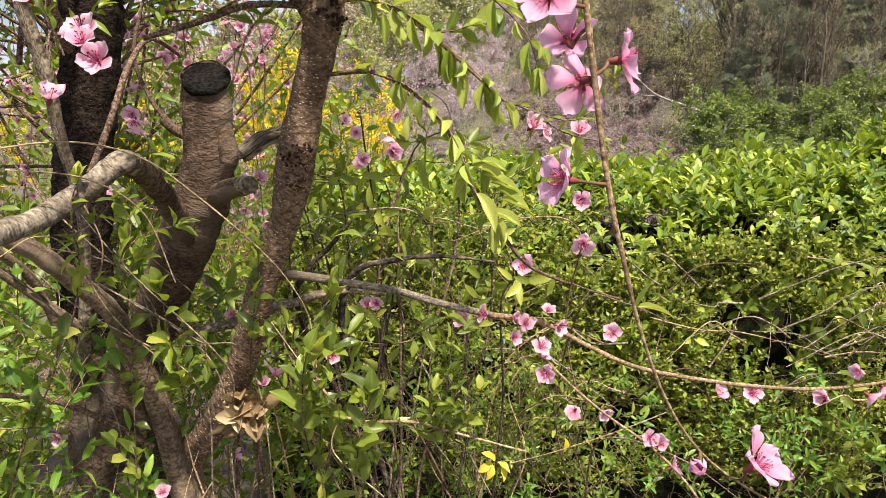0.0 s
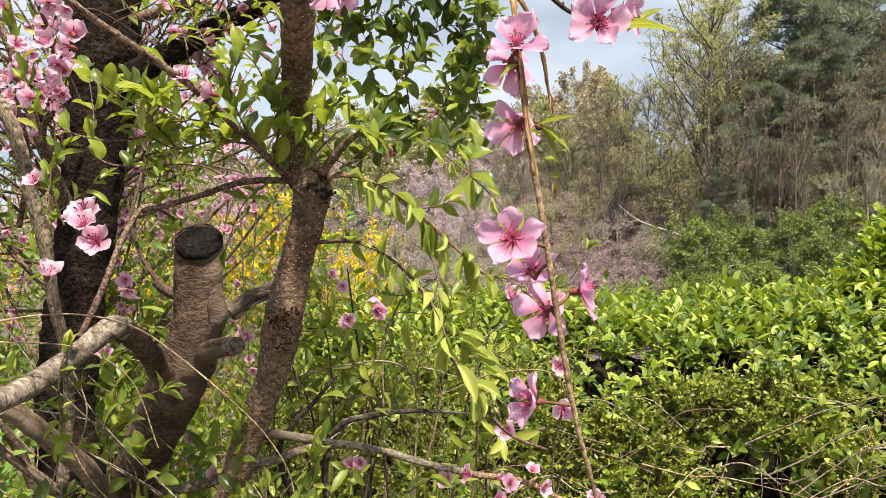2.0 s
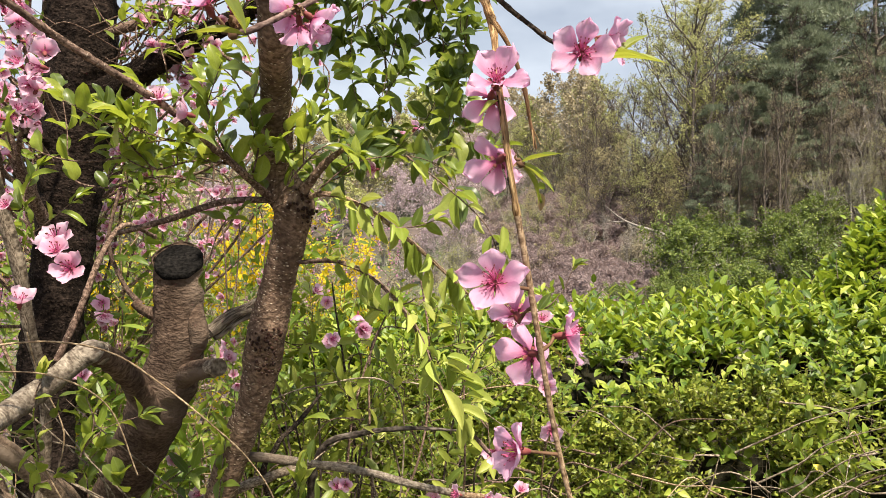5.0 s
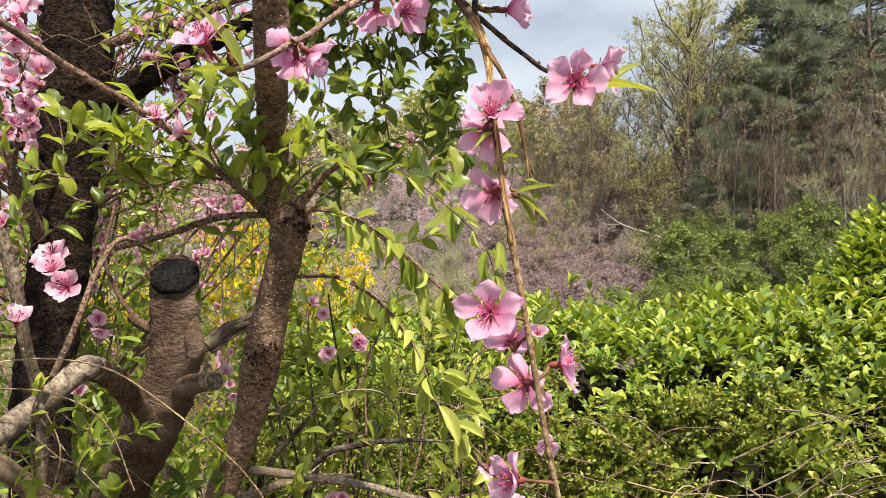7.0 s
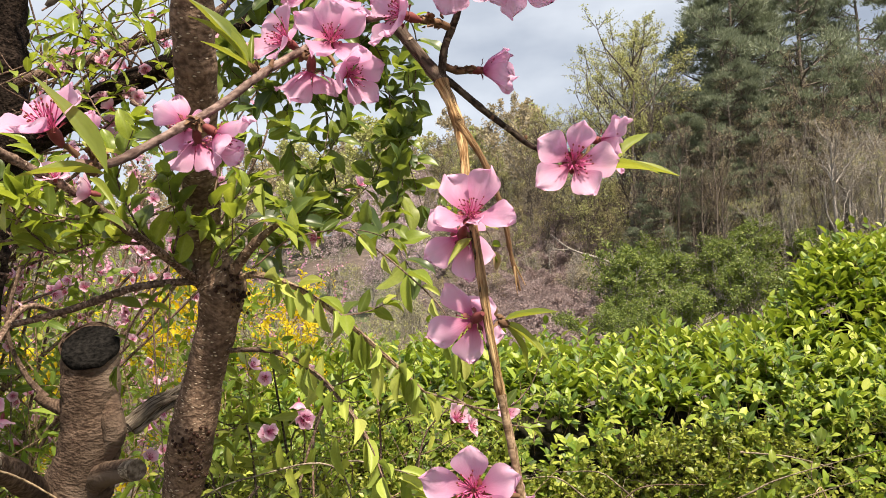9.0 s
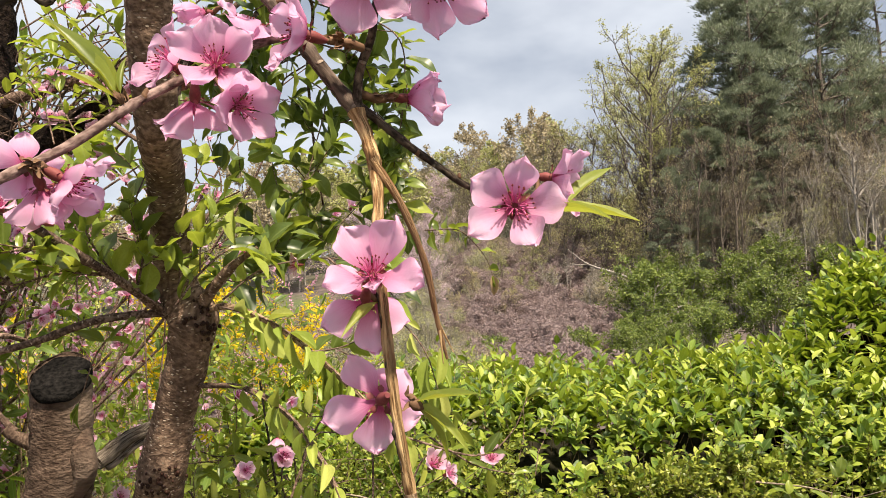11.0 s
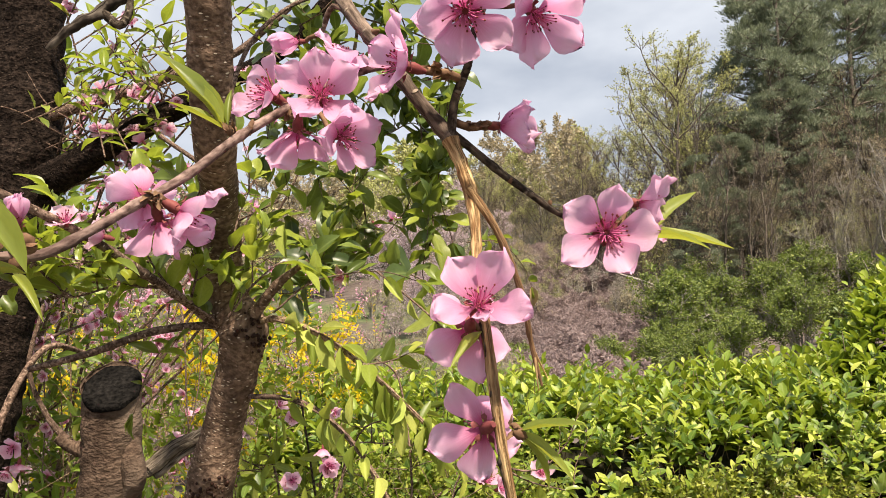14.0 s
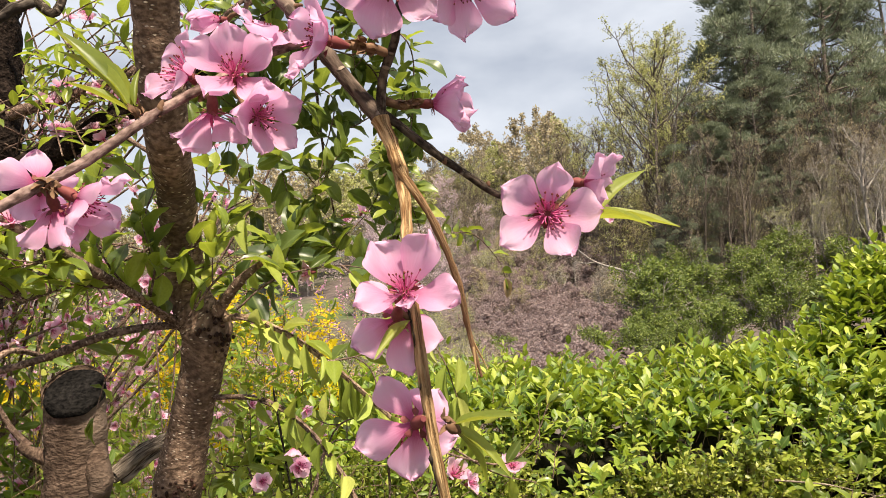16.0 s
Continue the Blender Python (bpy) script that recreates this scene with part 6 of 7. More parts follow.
# scaly buds
for a, b, r in (((-0.018, 0.360, 1.777), (-0.022, 0.357, 1.779), 0.0028), ((-0.013, 0.362, 1.777), (-0.011, 0.362, 1.784), 0.0022), ((-0.043, 0.336, 1.744), (-0.043, 0.333, 1.746), 0.0034), ((-0.072, 0.303, 1.722), (-0.074, 0.300, 1.727), 0.0045), ((-0.073, 0.303, 1.719), (-0.076, 0.300, 1.715), 0.004), ((0.103, 0.391, 1.763), (0.103, 0.390, 1.760), 0.0022), ((0.122, 0.397, 1.750), (0.123, 0.396, 1.753), 0.0016),
                ((0.095, 0.354, 1.651), (0.100, 0.352, 1.648), 0.003), ((0.037, 0.390, 1.834), (0.043, 0.386, 1.834), 0.0024)):
    a, b = np.array(a), np.array(b)
    g = Geo()
    tube(g, (a, a * 0.6 + b * 0.4, a * 0.25 + b * 0.75, b), (r * 0.55, r * 0.8, r * 0.6, r * 0.12), 8, r * 0.4, 0.4, 500)
    part("bud", g, SCALE, near)
# its leaves
for foot, tip, size in (((0.166, 0.400, 1.734), (0.206, 0.385, 1.733), 1.0), ((0.164, 0.395, 1.733), (0.187, 0.370, 1.735), 0.95), ((0.175, 0.415, 1.737), (0.208, 0.430, 1.765), 0.8),
                        ((-0.023, 0.358, 1.779), (-0.047, 0.350, 1.816), 1.05), ((-0.022, 0.357, 1.779), (-0.043, 0.352, 1.810), 0.9), ((-0.022, 0.356, 1.778), (-0.041, 0.345, 1.788), 0.9), ((-0.022, 0.360, 1.780), (-0.042, 0.365, 1.812), 0.9), ((-0.021, 0.360, 1.781), (-0.021, 0.360, 1.799), 0.5),
                        ((0.097, 0.353, 1.651), (0.120, 0.340, 1.656), 0.85), ((0.097, 0.353, 1.650), (0.119, 0.345, 1.634), 0.8), ((0.097, 0.353, 1.649), (0.117, 0.360, 1.629), 0.75),
                        ((0.083, 0.350, 1.691), (0.069, 0.335, 1.679), 0.45), ((0.113, 0.352, 1.532), (0.127, 0.360, 1.520), 0.5), ((-0.075, 0.300, 1.713), (-0.060, 0.290, 1.702), 0.6), ((-0.063, 0.285, 1.712), (-0.083, 0.275, 1.747), 1), ((-0.064, 0.287, 1.712), (-0.094, 0.280, 1.715), 1),
                        ((0.139, 0.360, 1.386), (0.166, 0.360, 1.386), 0.6), ((0.139, 0.360, 1.386), (0.146, 0.355, 1.403), 0.5)):
    a, b = np.array(foot), np.array(tip)
    leaf(near, a, b - a, np.linalg.norm(b - a) / 0.050, (0.0, -0.45, 0.9), NEAR_LEAVES[leaf_count[0] % 3])
# papery scales round the nodes
rng = np.random.default_rng(21)
for place, way, n in (((-0.019, 0.358, 1.777), (-0.4, -0.2, 0.9), 11), ((-0.041, 0.334, 1.745), (0.1, -0.4, -0.5), 10), ((0.090, 0.388, 1.788), (1.0, -0.1, 0.0), 9), ((0.066, 0.368, 1.807), (-1.0, -0.2, 0.0), 11), ((0.070, 0.369, 1.807), (-1.0, -0.3, 0.1), 11), ((0.075, 0.371, 1.806), (-1.0, -0.3, 0.1), 10), ((0.085, 0.387, 1.787), (1.0, -0.3, 0.0), 9), ((-0.073, 0.301, 1.721), (0.1, -0.3, 0.6), 14), ((0.004, 0.370, 1.791), (0.1, -0.4, -0.4), 8), ((0.095, 0.353, 1.651), (0.7, -0.3, -0.2), 6), ((0.083, 0.352, 1.701), (0.0, -0.6, 0.3), 6), ((0.157, 0.408, 1.740), (0.5, -0.3, 0.0), 7)):
    for i in range(n):
        d = unit(np.array(way) + rng.normal(0, 0.45, 3))
        part("bud_scale", SCALE_LEAF, None, near, m=facing(np.array(place) + rng.normal(0, 0.0012, 3), d, rng.uniform(0, 360), rng.uniform(0.35, 0.75)) @ Euler((0, math.radians(-78), 0)).to_matrix().to_4x4())


# ---------------------------------------------------------------- climbers and leafy shoots on the tree
def vine(parent, pts, r=0.0018, gap=0.019, size=0.9, droop=0.0, seed=0, mat=None, stem="stem", start=0.05, pairs=True, spread=1.0, kinds=None, side=0):
    """A climbing stem with leaves in pairs along it; droop: how far they hang."""
    rng = np.random.default_rng(7000 + seed)
    g = Geo()
    c = tube(g, pts, [r * (1 - 0.6 * i / (len(pts) - 1)) for i in range(len(pts))], 6, 0.008, 0.1, 150, seed=seed)
    part(stem, g, mat or BARK_TWIG, parent)
    ln = np.concatenate([[0], np.cumsum(np.linalg.norm(np.diff(c, axis=0), axis=1))])
    at = ln[-1] * start
    k = 0
    while at <= ln[-1]:
        i = min(len(c) - 2, int(np.searchsorted(ln, at)))
        ax = unit(c[i + 1] - c[max(0, i - 1)])
        u = unit(np.cross(ax, np.array([0.2, 1.0, 0.3]))) if k % 2 else unit(np.cross(ax, np.array([1.0, 0.1, 0.2])))
        for sign in ((1, -1) if pairs else (1 if rng.uniform() < 0.5 else -1,)):
            if rng.uniform() < 0.22:
                continue
            way = u * sign * spread * rng.uniform(0.5, 1.1) + ax * rng.uniform(0.3, 0.9) + rng.normal(0, 0.3, 3) + np.array([0, 0, 0.6 - 1.4 * droop])
            leaf(parent, c[i], way, 1.0 * size * rng.uniform(0.6, 1.25), (rng.normal(0, 0.7), -0.45 + rng.normal(0, 0.5), 0.8), kinds[k % len(kinds)] if kinds else None)
        at += gap * rng.uniform(0.6, 1.5)
        k += 1
    for j in range(side):
        i = int(rng.uniform(0.15, 0.95) * (len(c) - 1))
        way = rand_dirs(rng, 1, -0.3)[0] + np.array([0, -0.2, 0.35])
        end = c[i] + unit(way) * rng.uniform(0.05, 0.11)
        vine(parent, (c[i], (c[i] + end) / 2 + rng.normal(0, 0.006, 3), end), r * 0.6, gap, size * 0.95, droop, seed * 31 + j + 1, mat, "shoot", 0.3, pairs, spread, kinds)
    for _ in range(3):
        leaf(parent, c[-1], ax + rng.normal(0, 0.4, 3) - np.array([0, 0, droop]), size * rng.uniform(0.6, 1.0), (0, -0.35, 1), kinds[0] if kinds else None)


climber = thing("climbing_vine", (-0.43, 1.30, 0), "climbing vine with fresh oval green leaves on the speckled stem", "vine", "climbing vines")
limb("main_stem", ((-0.42, 1.30, -0.05), (-0.40, 1.27, 0.6), (-0.389, 1.330, 1.054), (-0.328, 1.270, 1.250), (-0.240, 1.180, 1.484), (-0.193, 1.120, 1.651), (-0.208, 1.050, 1.717)), (0.006, 0.005, 0.0045, 0.004, 0.0035, 0.003, 0.003), BARK_TWIG, 8, parent=climber)
vine(climber, ((-0.194, 1.015, 1.717), (-0.244, 0.970, 1.764), (-0.268, 0.940, 1.817), (-0.279, 0.930, 1.872)), seed=1, side=2, kinds=BROAD if 1 % 2 else None)
vine(climber, ((-0.239, 0.970, 1.760), (-0.297, 0.950, 1.762), (-0.356, 0.950, 1.750), (-0.402, 0.940, 1.774), (-0.435, 0.930, 1.818)), seed=2, side=2, kinds=BROAD if 2 % 2 else None, size=0.95)
vine(climber, ((-0.222, 0.990, 1.741), (-0.205, 0.960, 1.788), (-0.213, 0.950, 1.838), (-0.198, 0.950, 1.885)), seed=3, side=2, kinds=BROAD if 3 % 2 else None, size=0.85)
vine(climber, ((-0.356, 0.950, 1.750), (-0.384, 0.920, 1.791), (-0.415, 0.920, 1.843)), seed=5, side=2, kinds=BROAD if 5 % 2 else None, size=0.9)
vine(climber, ((-0.402, 0.950, 1.768), (-0.460, 0.960, 1.764), (-0.524, 0.970, 1.779), (-0.581, 0.980, 1.815)), seed=6, side=0, kinds=BROAD if 6 % 2 else None, size=0.9, gap=0.04)
vine(climber, ((-0.430, 1.000, 1.728), (-0.504, 1.020, 1.750), (-0.519, 1.030, 1.834), (-0.534, 1.040, 1.897)), seed=7, side=0, kinds=BROAD, size=0.85, gap=0.045)
vine(climber, ((-0.176, 1.000, 1.723), (-0.142, 0.980, 1.760), (-0.103, 0.980, 1.790), (-0.066, 1.000, 1.782)), seed=8, side=2, kinds=BROAD if 8 % 2 else None, size=0.85)
vine(climber, ((-0.172, 1.000, 1.750), (-0.162, 0.970, 1.828), (-0.141, 0.980, 1.897)), seed=9, side=2, kinds=BROAD if 9 % 2 else None, gap=0.04, size=0.85)
vine(climber, ((-0.596, 1.100, 1.648), (-0.621, 1.100, 1.725), (-0.599, 1.100, 1.782)), seed=10, side=2, kinds=BROAD if 10 % 2 else None, size=0.8)
vine(climber, ((-0.252, 0.970, 1.769), (-0.319, 0.940, 1.790), (-0.365, 0.930, 1.785), (-0.402, 0.920, 1.792)), seed=12, side=2, kinds=BROAD if 12 % 2 else None, size=0.95)

crown_vine = thing("climbing_vine", (-0.36, 1.44, 0), "tall climbing vine with a hanging mass of deep green leaves", "vine", "climbing vines")
limb("main_stem", ((-0.36, 1.44, -0.05), (-0.35, 1.42, 0.6), (-0.385, 1.340, 1.051), (-0.326, 1.280, 1.248), (-0.237, 1.190, 1.483), (-0.201, 1.110, 1.718), (-0.204, 1.100, 1.913), (-0.200, 1.100, 2.053), (-0.164, 1.140, 2.172), (-0.085, 1.180, 2.245), (-0.024, 1.240, 2.241), (-0.035, 1.280, 2.144), (-0.029, 1.320, 2.006), (-0.013, 1.380, 1.865)), (0.006, 0.005, 0.005, 0.0045, 0.004, 0.004, 0.004, 0.0035, 0.0035, 0.003, 0.003, 0.003, 0.002, 0.0015), BARK_TWIG, 8, parent=crown_vine)
for k, pts in enumerate((
        ((-0.037, 1.260, 2.205), (-0.125, 1.240, 2.151), (-0.143, 1.220, 2.021), (-0.128, 1.200, 1.880)),
        ((-0.039, 1.280, 2.144), (-0.077, 1.250, 2.098), (-0.092, 1.220, 1.999), (-0.077, 1.220, 1.900)),
        ((-0.039, 1.280, 2.120), (-0.004, 1.270, 2.082), (-0.024, 1.260, 1.988), (-0.041, 1.250, 1.912)),
        ((-0.032, 1.270, 2.186), (0.063, 1.280, 2.142), (0.085, 1.280, 2.015), (0.060, 1.280, 1.918), (0.007, 1.270, 1.855), (-0.042, 1.250, 1.830)),
        ((-0.024, 1.240, 2.241), (0.117, 1.220, 2.174), (0.125, 1.200, 2.044), (0.108, 1.200, 1.936), (0.129, 1.200, 1.839)),
        ((-0.041, 1.300, 2.070), (0.015, 1.300, 2.046), (0.073, 1.300, 2.068), (0.118, 1.300, 2.021)),
        ((0.085, 1.280, 2.015), (0.098, 1.200, 1.871), (0.078, 1.150, 1.789), (0.100, 1.120, 1.729)),
        ((-0.039, 1.280, 2.167), (-0.109, 1.300, 2.141), (-0.172, 1.300, 2.095), (-0.189, 1.300, 2.013)),
        ((-0.022, 1.200, 2.288), (-0.087, 1.200, 2.222), (-0.154, 1.220, 2.188), (-0.180, 1.240, 2.107)),
        ((-0.013, 1.380, 1.865), (-0.075, 1.250, 1.808), (-0.118, 1.150, 1.762), (-0.151, 1.100, 1.765)),
        ((-0.021, 1.200, 2.322), (0.042, 1.220, 2.253), (0.063, 1.250, 2.188), (0.017, 1.250, 2.108)))):
    vine(crown_vine, pts, 0.0016, 0.018, 1.08, 0.2, 30 + k, kinds=CROWN, side=4)

pods = thing("climbing_vine", (-0.39, 1.46, 0), "pale vine whose folded yellow-green leaves hang from arching stems", "vine", "climbing vines")
limb("main_stem", ((-0.39, 1.46, -0.05), (-0.38, 1.43, 0.6), (-0.380, 1.340, 1.057), (-0.317, 1.270, 1.250), (-0.223, 1.170, 1.524), (-0.164, 1.090, 1.696), (-0.119, 1.000, 1.722)), (0.004, 0.0035, 0.003, 0.003, 0.0025, 0.002, 0.002), BARK_TWIG, 8, parent=pods)
for k, (pts, size, drp, gap) in enumerate((
        (((-0.119, 1.000, 1.718), (-0.055, 0.965, 1.698), (-0.004, 0.945, 1.661), (0.053, 0.925, 1.609), (0.100, 0.905, 1.561)), 0.9, 0.9, 0.016),
        (((-0.115, 1.030, 1.619), (-0.040, 0.965, 1.590), (0.003, 0.915, 1.548), (0.034, 0.865, 1.503), (0.055, 0.835, 1.446), (0.083, 0.835, 1.402)), 0.9, 0.8, 0.018),
        (((-0.119, 1.000, 1.727), (-0.066, 1.000, 1.766), (0.014, 1.020, 1.779), (0.073, 1.030, 1.764)), 0.75, 0.4, 0.03),
        (((0.014, 1.020, 1.779), (0.083, 0.980, 1.716), (0.131, 0.950, 1.661), (0.148, 0.930, 1.609)), 0.85, 1.1, 0.03),
        (((-0.004, 0.945, 1.658), (0.030, 0.950, 1.662), (0.055, 0.960, 1.671)), 0.8, 0.3, 0.022),
        (((0.100, 0.905, 1.561), (0.187, 0.900, 1.535), (0.228, 0.900, 1.558), (0.249, 0.900, 1.598)), 0.6, 0.0, 0.03),
        (((0.134, 0.950, 1.553), (0.187, 0.930, 1.520), (0.233, 0.920, 1.508)), 0.7, 0.2, 0.02),
        (((-0.062, 1.100, 1.355), (-0.119, 1.100, 1.355), (-0.160, 1.120, 1.304)), 0.8, 0.5, 0.03),
        (((-0.027, 1.150, 1.169), (-0.075, 1.120, 1.167), (-0.121, 1.100, 1.177)), 1.1, 0.6, 0.03),
        (((-0.027, 1.150, 1.180), (0.003, 1.140, 1.197), (0.023, 1.140, 1.212)), 0.9, 0.5, 0.03))):
    vine(pods, pts, 0.0015, gap * 1.1, size, drp, 60 + k, kinds=PODS if k in (0, 1, 3) else None)

for place, size in (((-0.014, 1.05, 1.487), 1.0), ((-0.177, 0.98, 1.798), 0.75), ((-0.105, 1.0, 1.845), 1.1), ((0.03, 0.95, 1.637), 1.05), ((0.046, 0.93, 1.60), 1.0), ((0.15, 0.9, 1.656), 0.9), ((0.014, 0.96, 1.645), 0.9), ((-0.075, 1.03, 1.70), 0.9), ((-0.05, 1.01, 1.69), 0.9), ((0.066, 0.86, 1.475), 0.8)):
    leaf(pods, place, (0.12 * math.sin(place[2] * 90), -0.1, -1), size, (0.5 * math.sin(place[0] * 130), -1, 0.1), PODS[leaf_count[0] % 3])

for k, place in enumerate(((0.062, 0.85, 1.472), (0.070, 0.85, 1.462), (0.078, 0.845, 1.452), (0.084, 0.845, 1.444), (0.066, 0.85, 1.48), (0.09, 0.84, 1.43))):
    leaf(pods, place, (0.9, -0.15 - 0.1 * (k % 2), -0.45 + 0.12 * (k % 3)), 0.78, (0.1, -0.6, 0.8), PODS[k % 3])

under = thing("climbing_vine", (-0.30, 1.15, 0), "vine with large green leaves low among the trunks", "vine", "climbing vines")
for k, (pts, size, drp) in enumerate((
        (((-0.22, 1.22, -0.05), (-0.2, 1.2, 0.6), (-0.213, 1.180, 1.120), (-0.189, 1.170, 1.190), (-0.179, 1.160, 1.238)), 1.3, 0.0),
        (((-0.213, 1.180, 1.120), (-0.229, 1.180, 1.056), (-0.173, 1.180, 1.014), (-0.112, 1.180, 0.949)), 0.9, 0.3),
        (((-0.173, 1.180, 1.014), (-0.078, 1.150, 1.019), (-0.007, 1.120, 1.010), (0.023, 1.100, 1.048)), 1.0, 0.1),
        (((-0.55, 1.2, -0.05), (-0.55, 1.18, 0.7), (-0.533, 1.150, 1.209), (-0.540, 1.140, 1.271), (-0.505, 1.130, 1.312)), 1.15, 0.1),
        (((-0.470, 1.190, 1.206), (-0.440, 1.180, 1.190), (-0.412, 1.170, 1.161), (-0.404, 1.160, 1.120)), 1.1, 0.4),
        (((-0.75, 1.1, -0.05), (-0.74, 1.08, 0.8), (-0.612, 1.050, 1.156), (-0.641, 1.040, 1.196), (-0.676, 1.040, 1.205)), 0.9, 0.1),
        (((-0.612, 1.050, 1.156), (-0.592, 1.050, 1.108), (-0.645, 1.050, 1.079), (-0.692, 1.050, 1.060)), 0.9, 0.2),
        (((-0.612, 1.050, 1.156), (-0.575, 1.040, 1.233), (-0.556, 1.030, 1.316), (-0.558, 1.020, 1.353)), 0.95, 0.1),
        (((-0.479, 1.000, 1.326), (-0.459, 1.000, 1.375), (-0.472, 1.000, 1.418)), 1.0, 0.1),
        (((-0.538, 1.000, 1.327), (-0.538, 0.980, 1.406), (-0.523, 0.980, 1.455)), 0.9, 0.1),
        (((-0.229, 1.180, 1.056), (-0.273, 1.180, 1.161), (-0.260, 1.170, 1.195)), 0.9, 0.0),
        (((-0.007, 1.120, 1.010), (0.062, 1.100, 1.038), (0.081, 1.100, 1.093)), 0.8, 0.2))):
    vine(under, pts, 0.0018, 0.019 if pts[-1][0] > -0.4 else 0.027, size * 0.8, drp, 90 + k, side=3 if pts[-1][0] > -0.4 else 1, kinds=BROAD if k % 2 else None, start=0.66 if pts[0][2] < 0.1 else 0.05)

hedge_vine = thing("climbing_vine", (1.33, 2.22, 0), "vine with broad yellow-green leaves scrambling over the hedge face", "vine", "climbing vines")
for k, pts in enumerate((
        ((1.33, 2.22, -0.05), (1.30, 2.20, 0.5), (1.388, 2.190, 0.876), (1.328, 2.180, 1.027), (1.287, 2.200, 1.153)),
        ((1.388, 2.190, 0.876), (1.422, 2.170, 0.993), (1.401, 2.180, 1.119), (1.452, 2.200, 1.208)),
        ((1.390, 2.190, 0.838), (1.307, 2.160, 0.734), (1.348, 2.150, 0.586), (1.302, 2.150, 0.452)),
        ((1.328, 2.180, 1.027), (1.227, 2.160, 0.995), (1.204, 2.160, 0.921)))):
    vine(hedge_vine, pts, 0.002, 0.030, 1.15, 0.2, 160 + k, side=2, kinds=BROAD, start=0.5 if k == 0 else 0.05)
leaf(hedge_vine, (1.257, 2.140, 0.999), (0.4, -0.4, -0.3), 0.9, (0, -0.8, 0.5), YELLOW_LEAF)

# yellow leaves and long dry tendrils
for place, way in (((0.102, 1.080, 0.971), (-0.7, -0.3, -0.3)), ((0.101, 1.075, 0.971), (-0.2, -0.4, -0.7)), ((0.109, 1.080, 0.973), (0.5, -0.4, -0.1)), ((0.106, 1.080, 0.976), (-0.5, -0.3, 0.6)), ((0.115, 1.080, 0.969), (0.3, -0.5, -0.6)), ((0.227, 1.100, 1.008), (0.1, -0.2, -0.9)), ((-0.565, 1.100, 1.200), (0.5, -0.4, 0.3))):
    leaf(under, place, way, 0.6, (0.5, -0.4, 0.5), YELLOW_LEAF)
for k, (pts, size) in enumerate((
        (((-0.46, 1.22, 0.98), (-0.455, 1.14, 1.14), (-0.455, 1.09, 1.27)), 1.2),
        (((-0.22, 1.22, 0.86), (-0.23, 1.14, 1.02), (-0.215, 1.10, 1.15), (-0.165, 1.06, 1.17)), 1.2),
        (((-0.12, 1.16, 0.84), (-0.13, 1.10, 0.98), (-0.10, 1.06, 1.10)), 1.15),
        (((-0.34, 1.20, 1.10), (-0.31, 1.14, 1.24), (-0.29, 1.10, 1.33)), 0.95))):
    vine(under, pts, 0.0017, 0.026, size * 0.9, 0.1, 140 + k, side=1, kinds=BROAD, start=0.25)
tendril = thing("dry_tendril", (-0.211, 1.100, 1.220), "thin pale dry tendrils looped across the limbs", "tendril")
for k, (pts, r) in enumerate(((((-0.599, 0.880, 1.492), (-0.526, 0.900, 1.504), (-0.471, 0.930, 1.502), (-0.421, 0.980, 1.480), (-0.370, 1.020, 1.432), (-0.302, 1.050, 1.364), (-0.252, 1.100, 1.293), (-0.220, 1.150, 1.210), (-0.209, 1.160, 1.115)), 0.0014),
                              (((-0.630, 0.950, 1.340), (-0.607, 1.000, 1.364), (-0.583, 1.050, 1.341), (-0.540, 1.100, 1.220), (-0.468, 1.150, 1.117)), 0.0012),
                              (((-0.586, 1.050, 1.510), (-0.593, 1.100, 1.438), (-0.561, 1.120, 1.342), (-0.576, 1.120, 1.255)), 0.0013),
                              (((-0.288, 1.160, 1.197), (-0.206, 1.140, 1.090), (-0.164, 1.120, 1.046), (-0.175, 1.120, 0.974), (-0.087, 1.120, 0.891)), 0.0013),
                              (((0.133, 1.080, 0.971), (0.202, 1.060, 0.999), (0.302, 1.050, 1.038), (0.381, 1.040, 1.075)), 0.0011),
                              (((0.148, 1.100, 1.133), (0.129, 1.100, 1.083), (0.160, 1.100, 0.983), (0.136, 1.100, 0.901)), 0.001),
                              (((-0.583, 0.900, 1.467), (-0.499, 0.950, 1.454), (-0.438, 1.000, 1.400), (-0.413, 1.050, 1.286)), 0.0012))):
    g = Geo()
    tube(g, pts, [r] * len(pts), 5, 0.01, 0.15, 100, seed=k)
    part("tendril", g, DRY_STEM, tendril)

# thin brown stems arching before the hedge
loose = thing("loose_stems", (0.1, 1.6, 0), "thin brown arching stems tangled before the hedge", "stems")
rng = np.random.default_rng(23)
for k in range(15):
    a = np.array([rng.uniform(-0.5, 0.7), rng.uniform(1.75, 2.05), 0.0])
    top = np.array([a[0] + rng.normal(0, 0.28), rng.uniform(1.4, 1.75), rng.uniform(0.85, 1.34)])
    end = top + np.array([rng.choice((-1, 1)) * rng.uniform(0.12, 0.42), rng.normal(-0.08, 0.08), rng.uniform(-0.22, 0.05)])
    g = Geo()
    tube(g, (a, a * 0.6 + top * 0.4 + rng.normal(0, 0.07, 3), a * 0.25 + top * 0.75 + rng.normal(0, 0.06, 3), top, (top + end) / 2 + np.array([0, 0, rng.uniform(0.0, 0.06)]), end), (0.0030, 0.0026, 0.0022, 0.0019, 0.0015, 0.0008), 6, 0.02, 0.12, 80, nodes=0.2, seed=k)
    part("stem", g, (BARK_TWIG, GREY_STEM, BARK_TAN)[k % 3], loose)

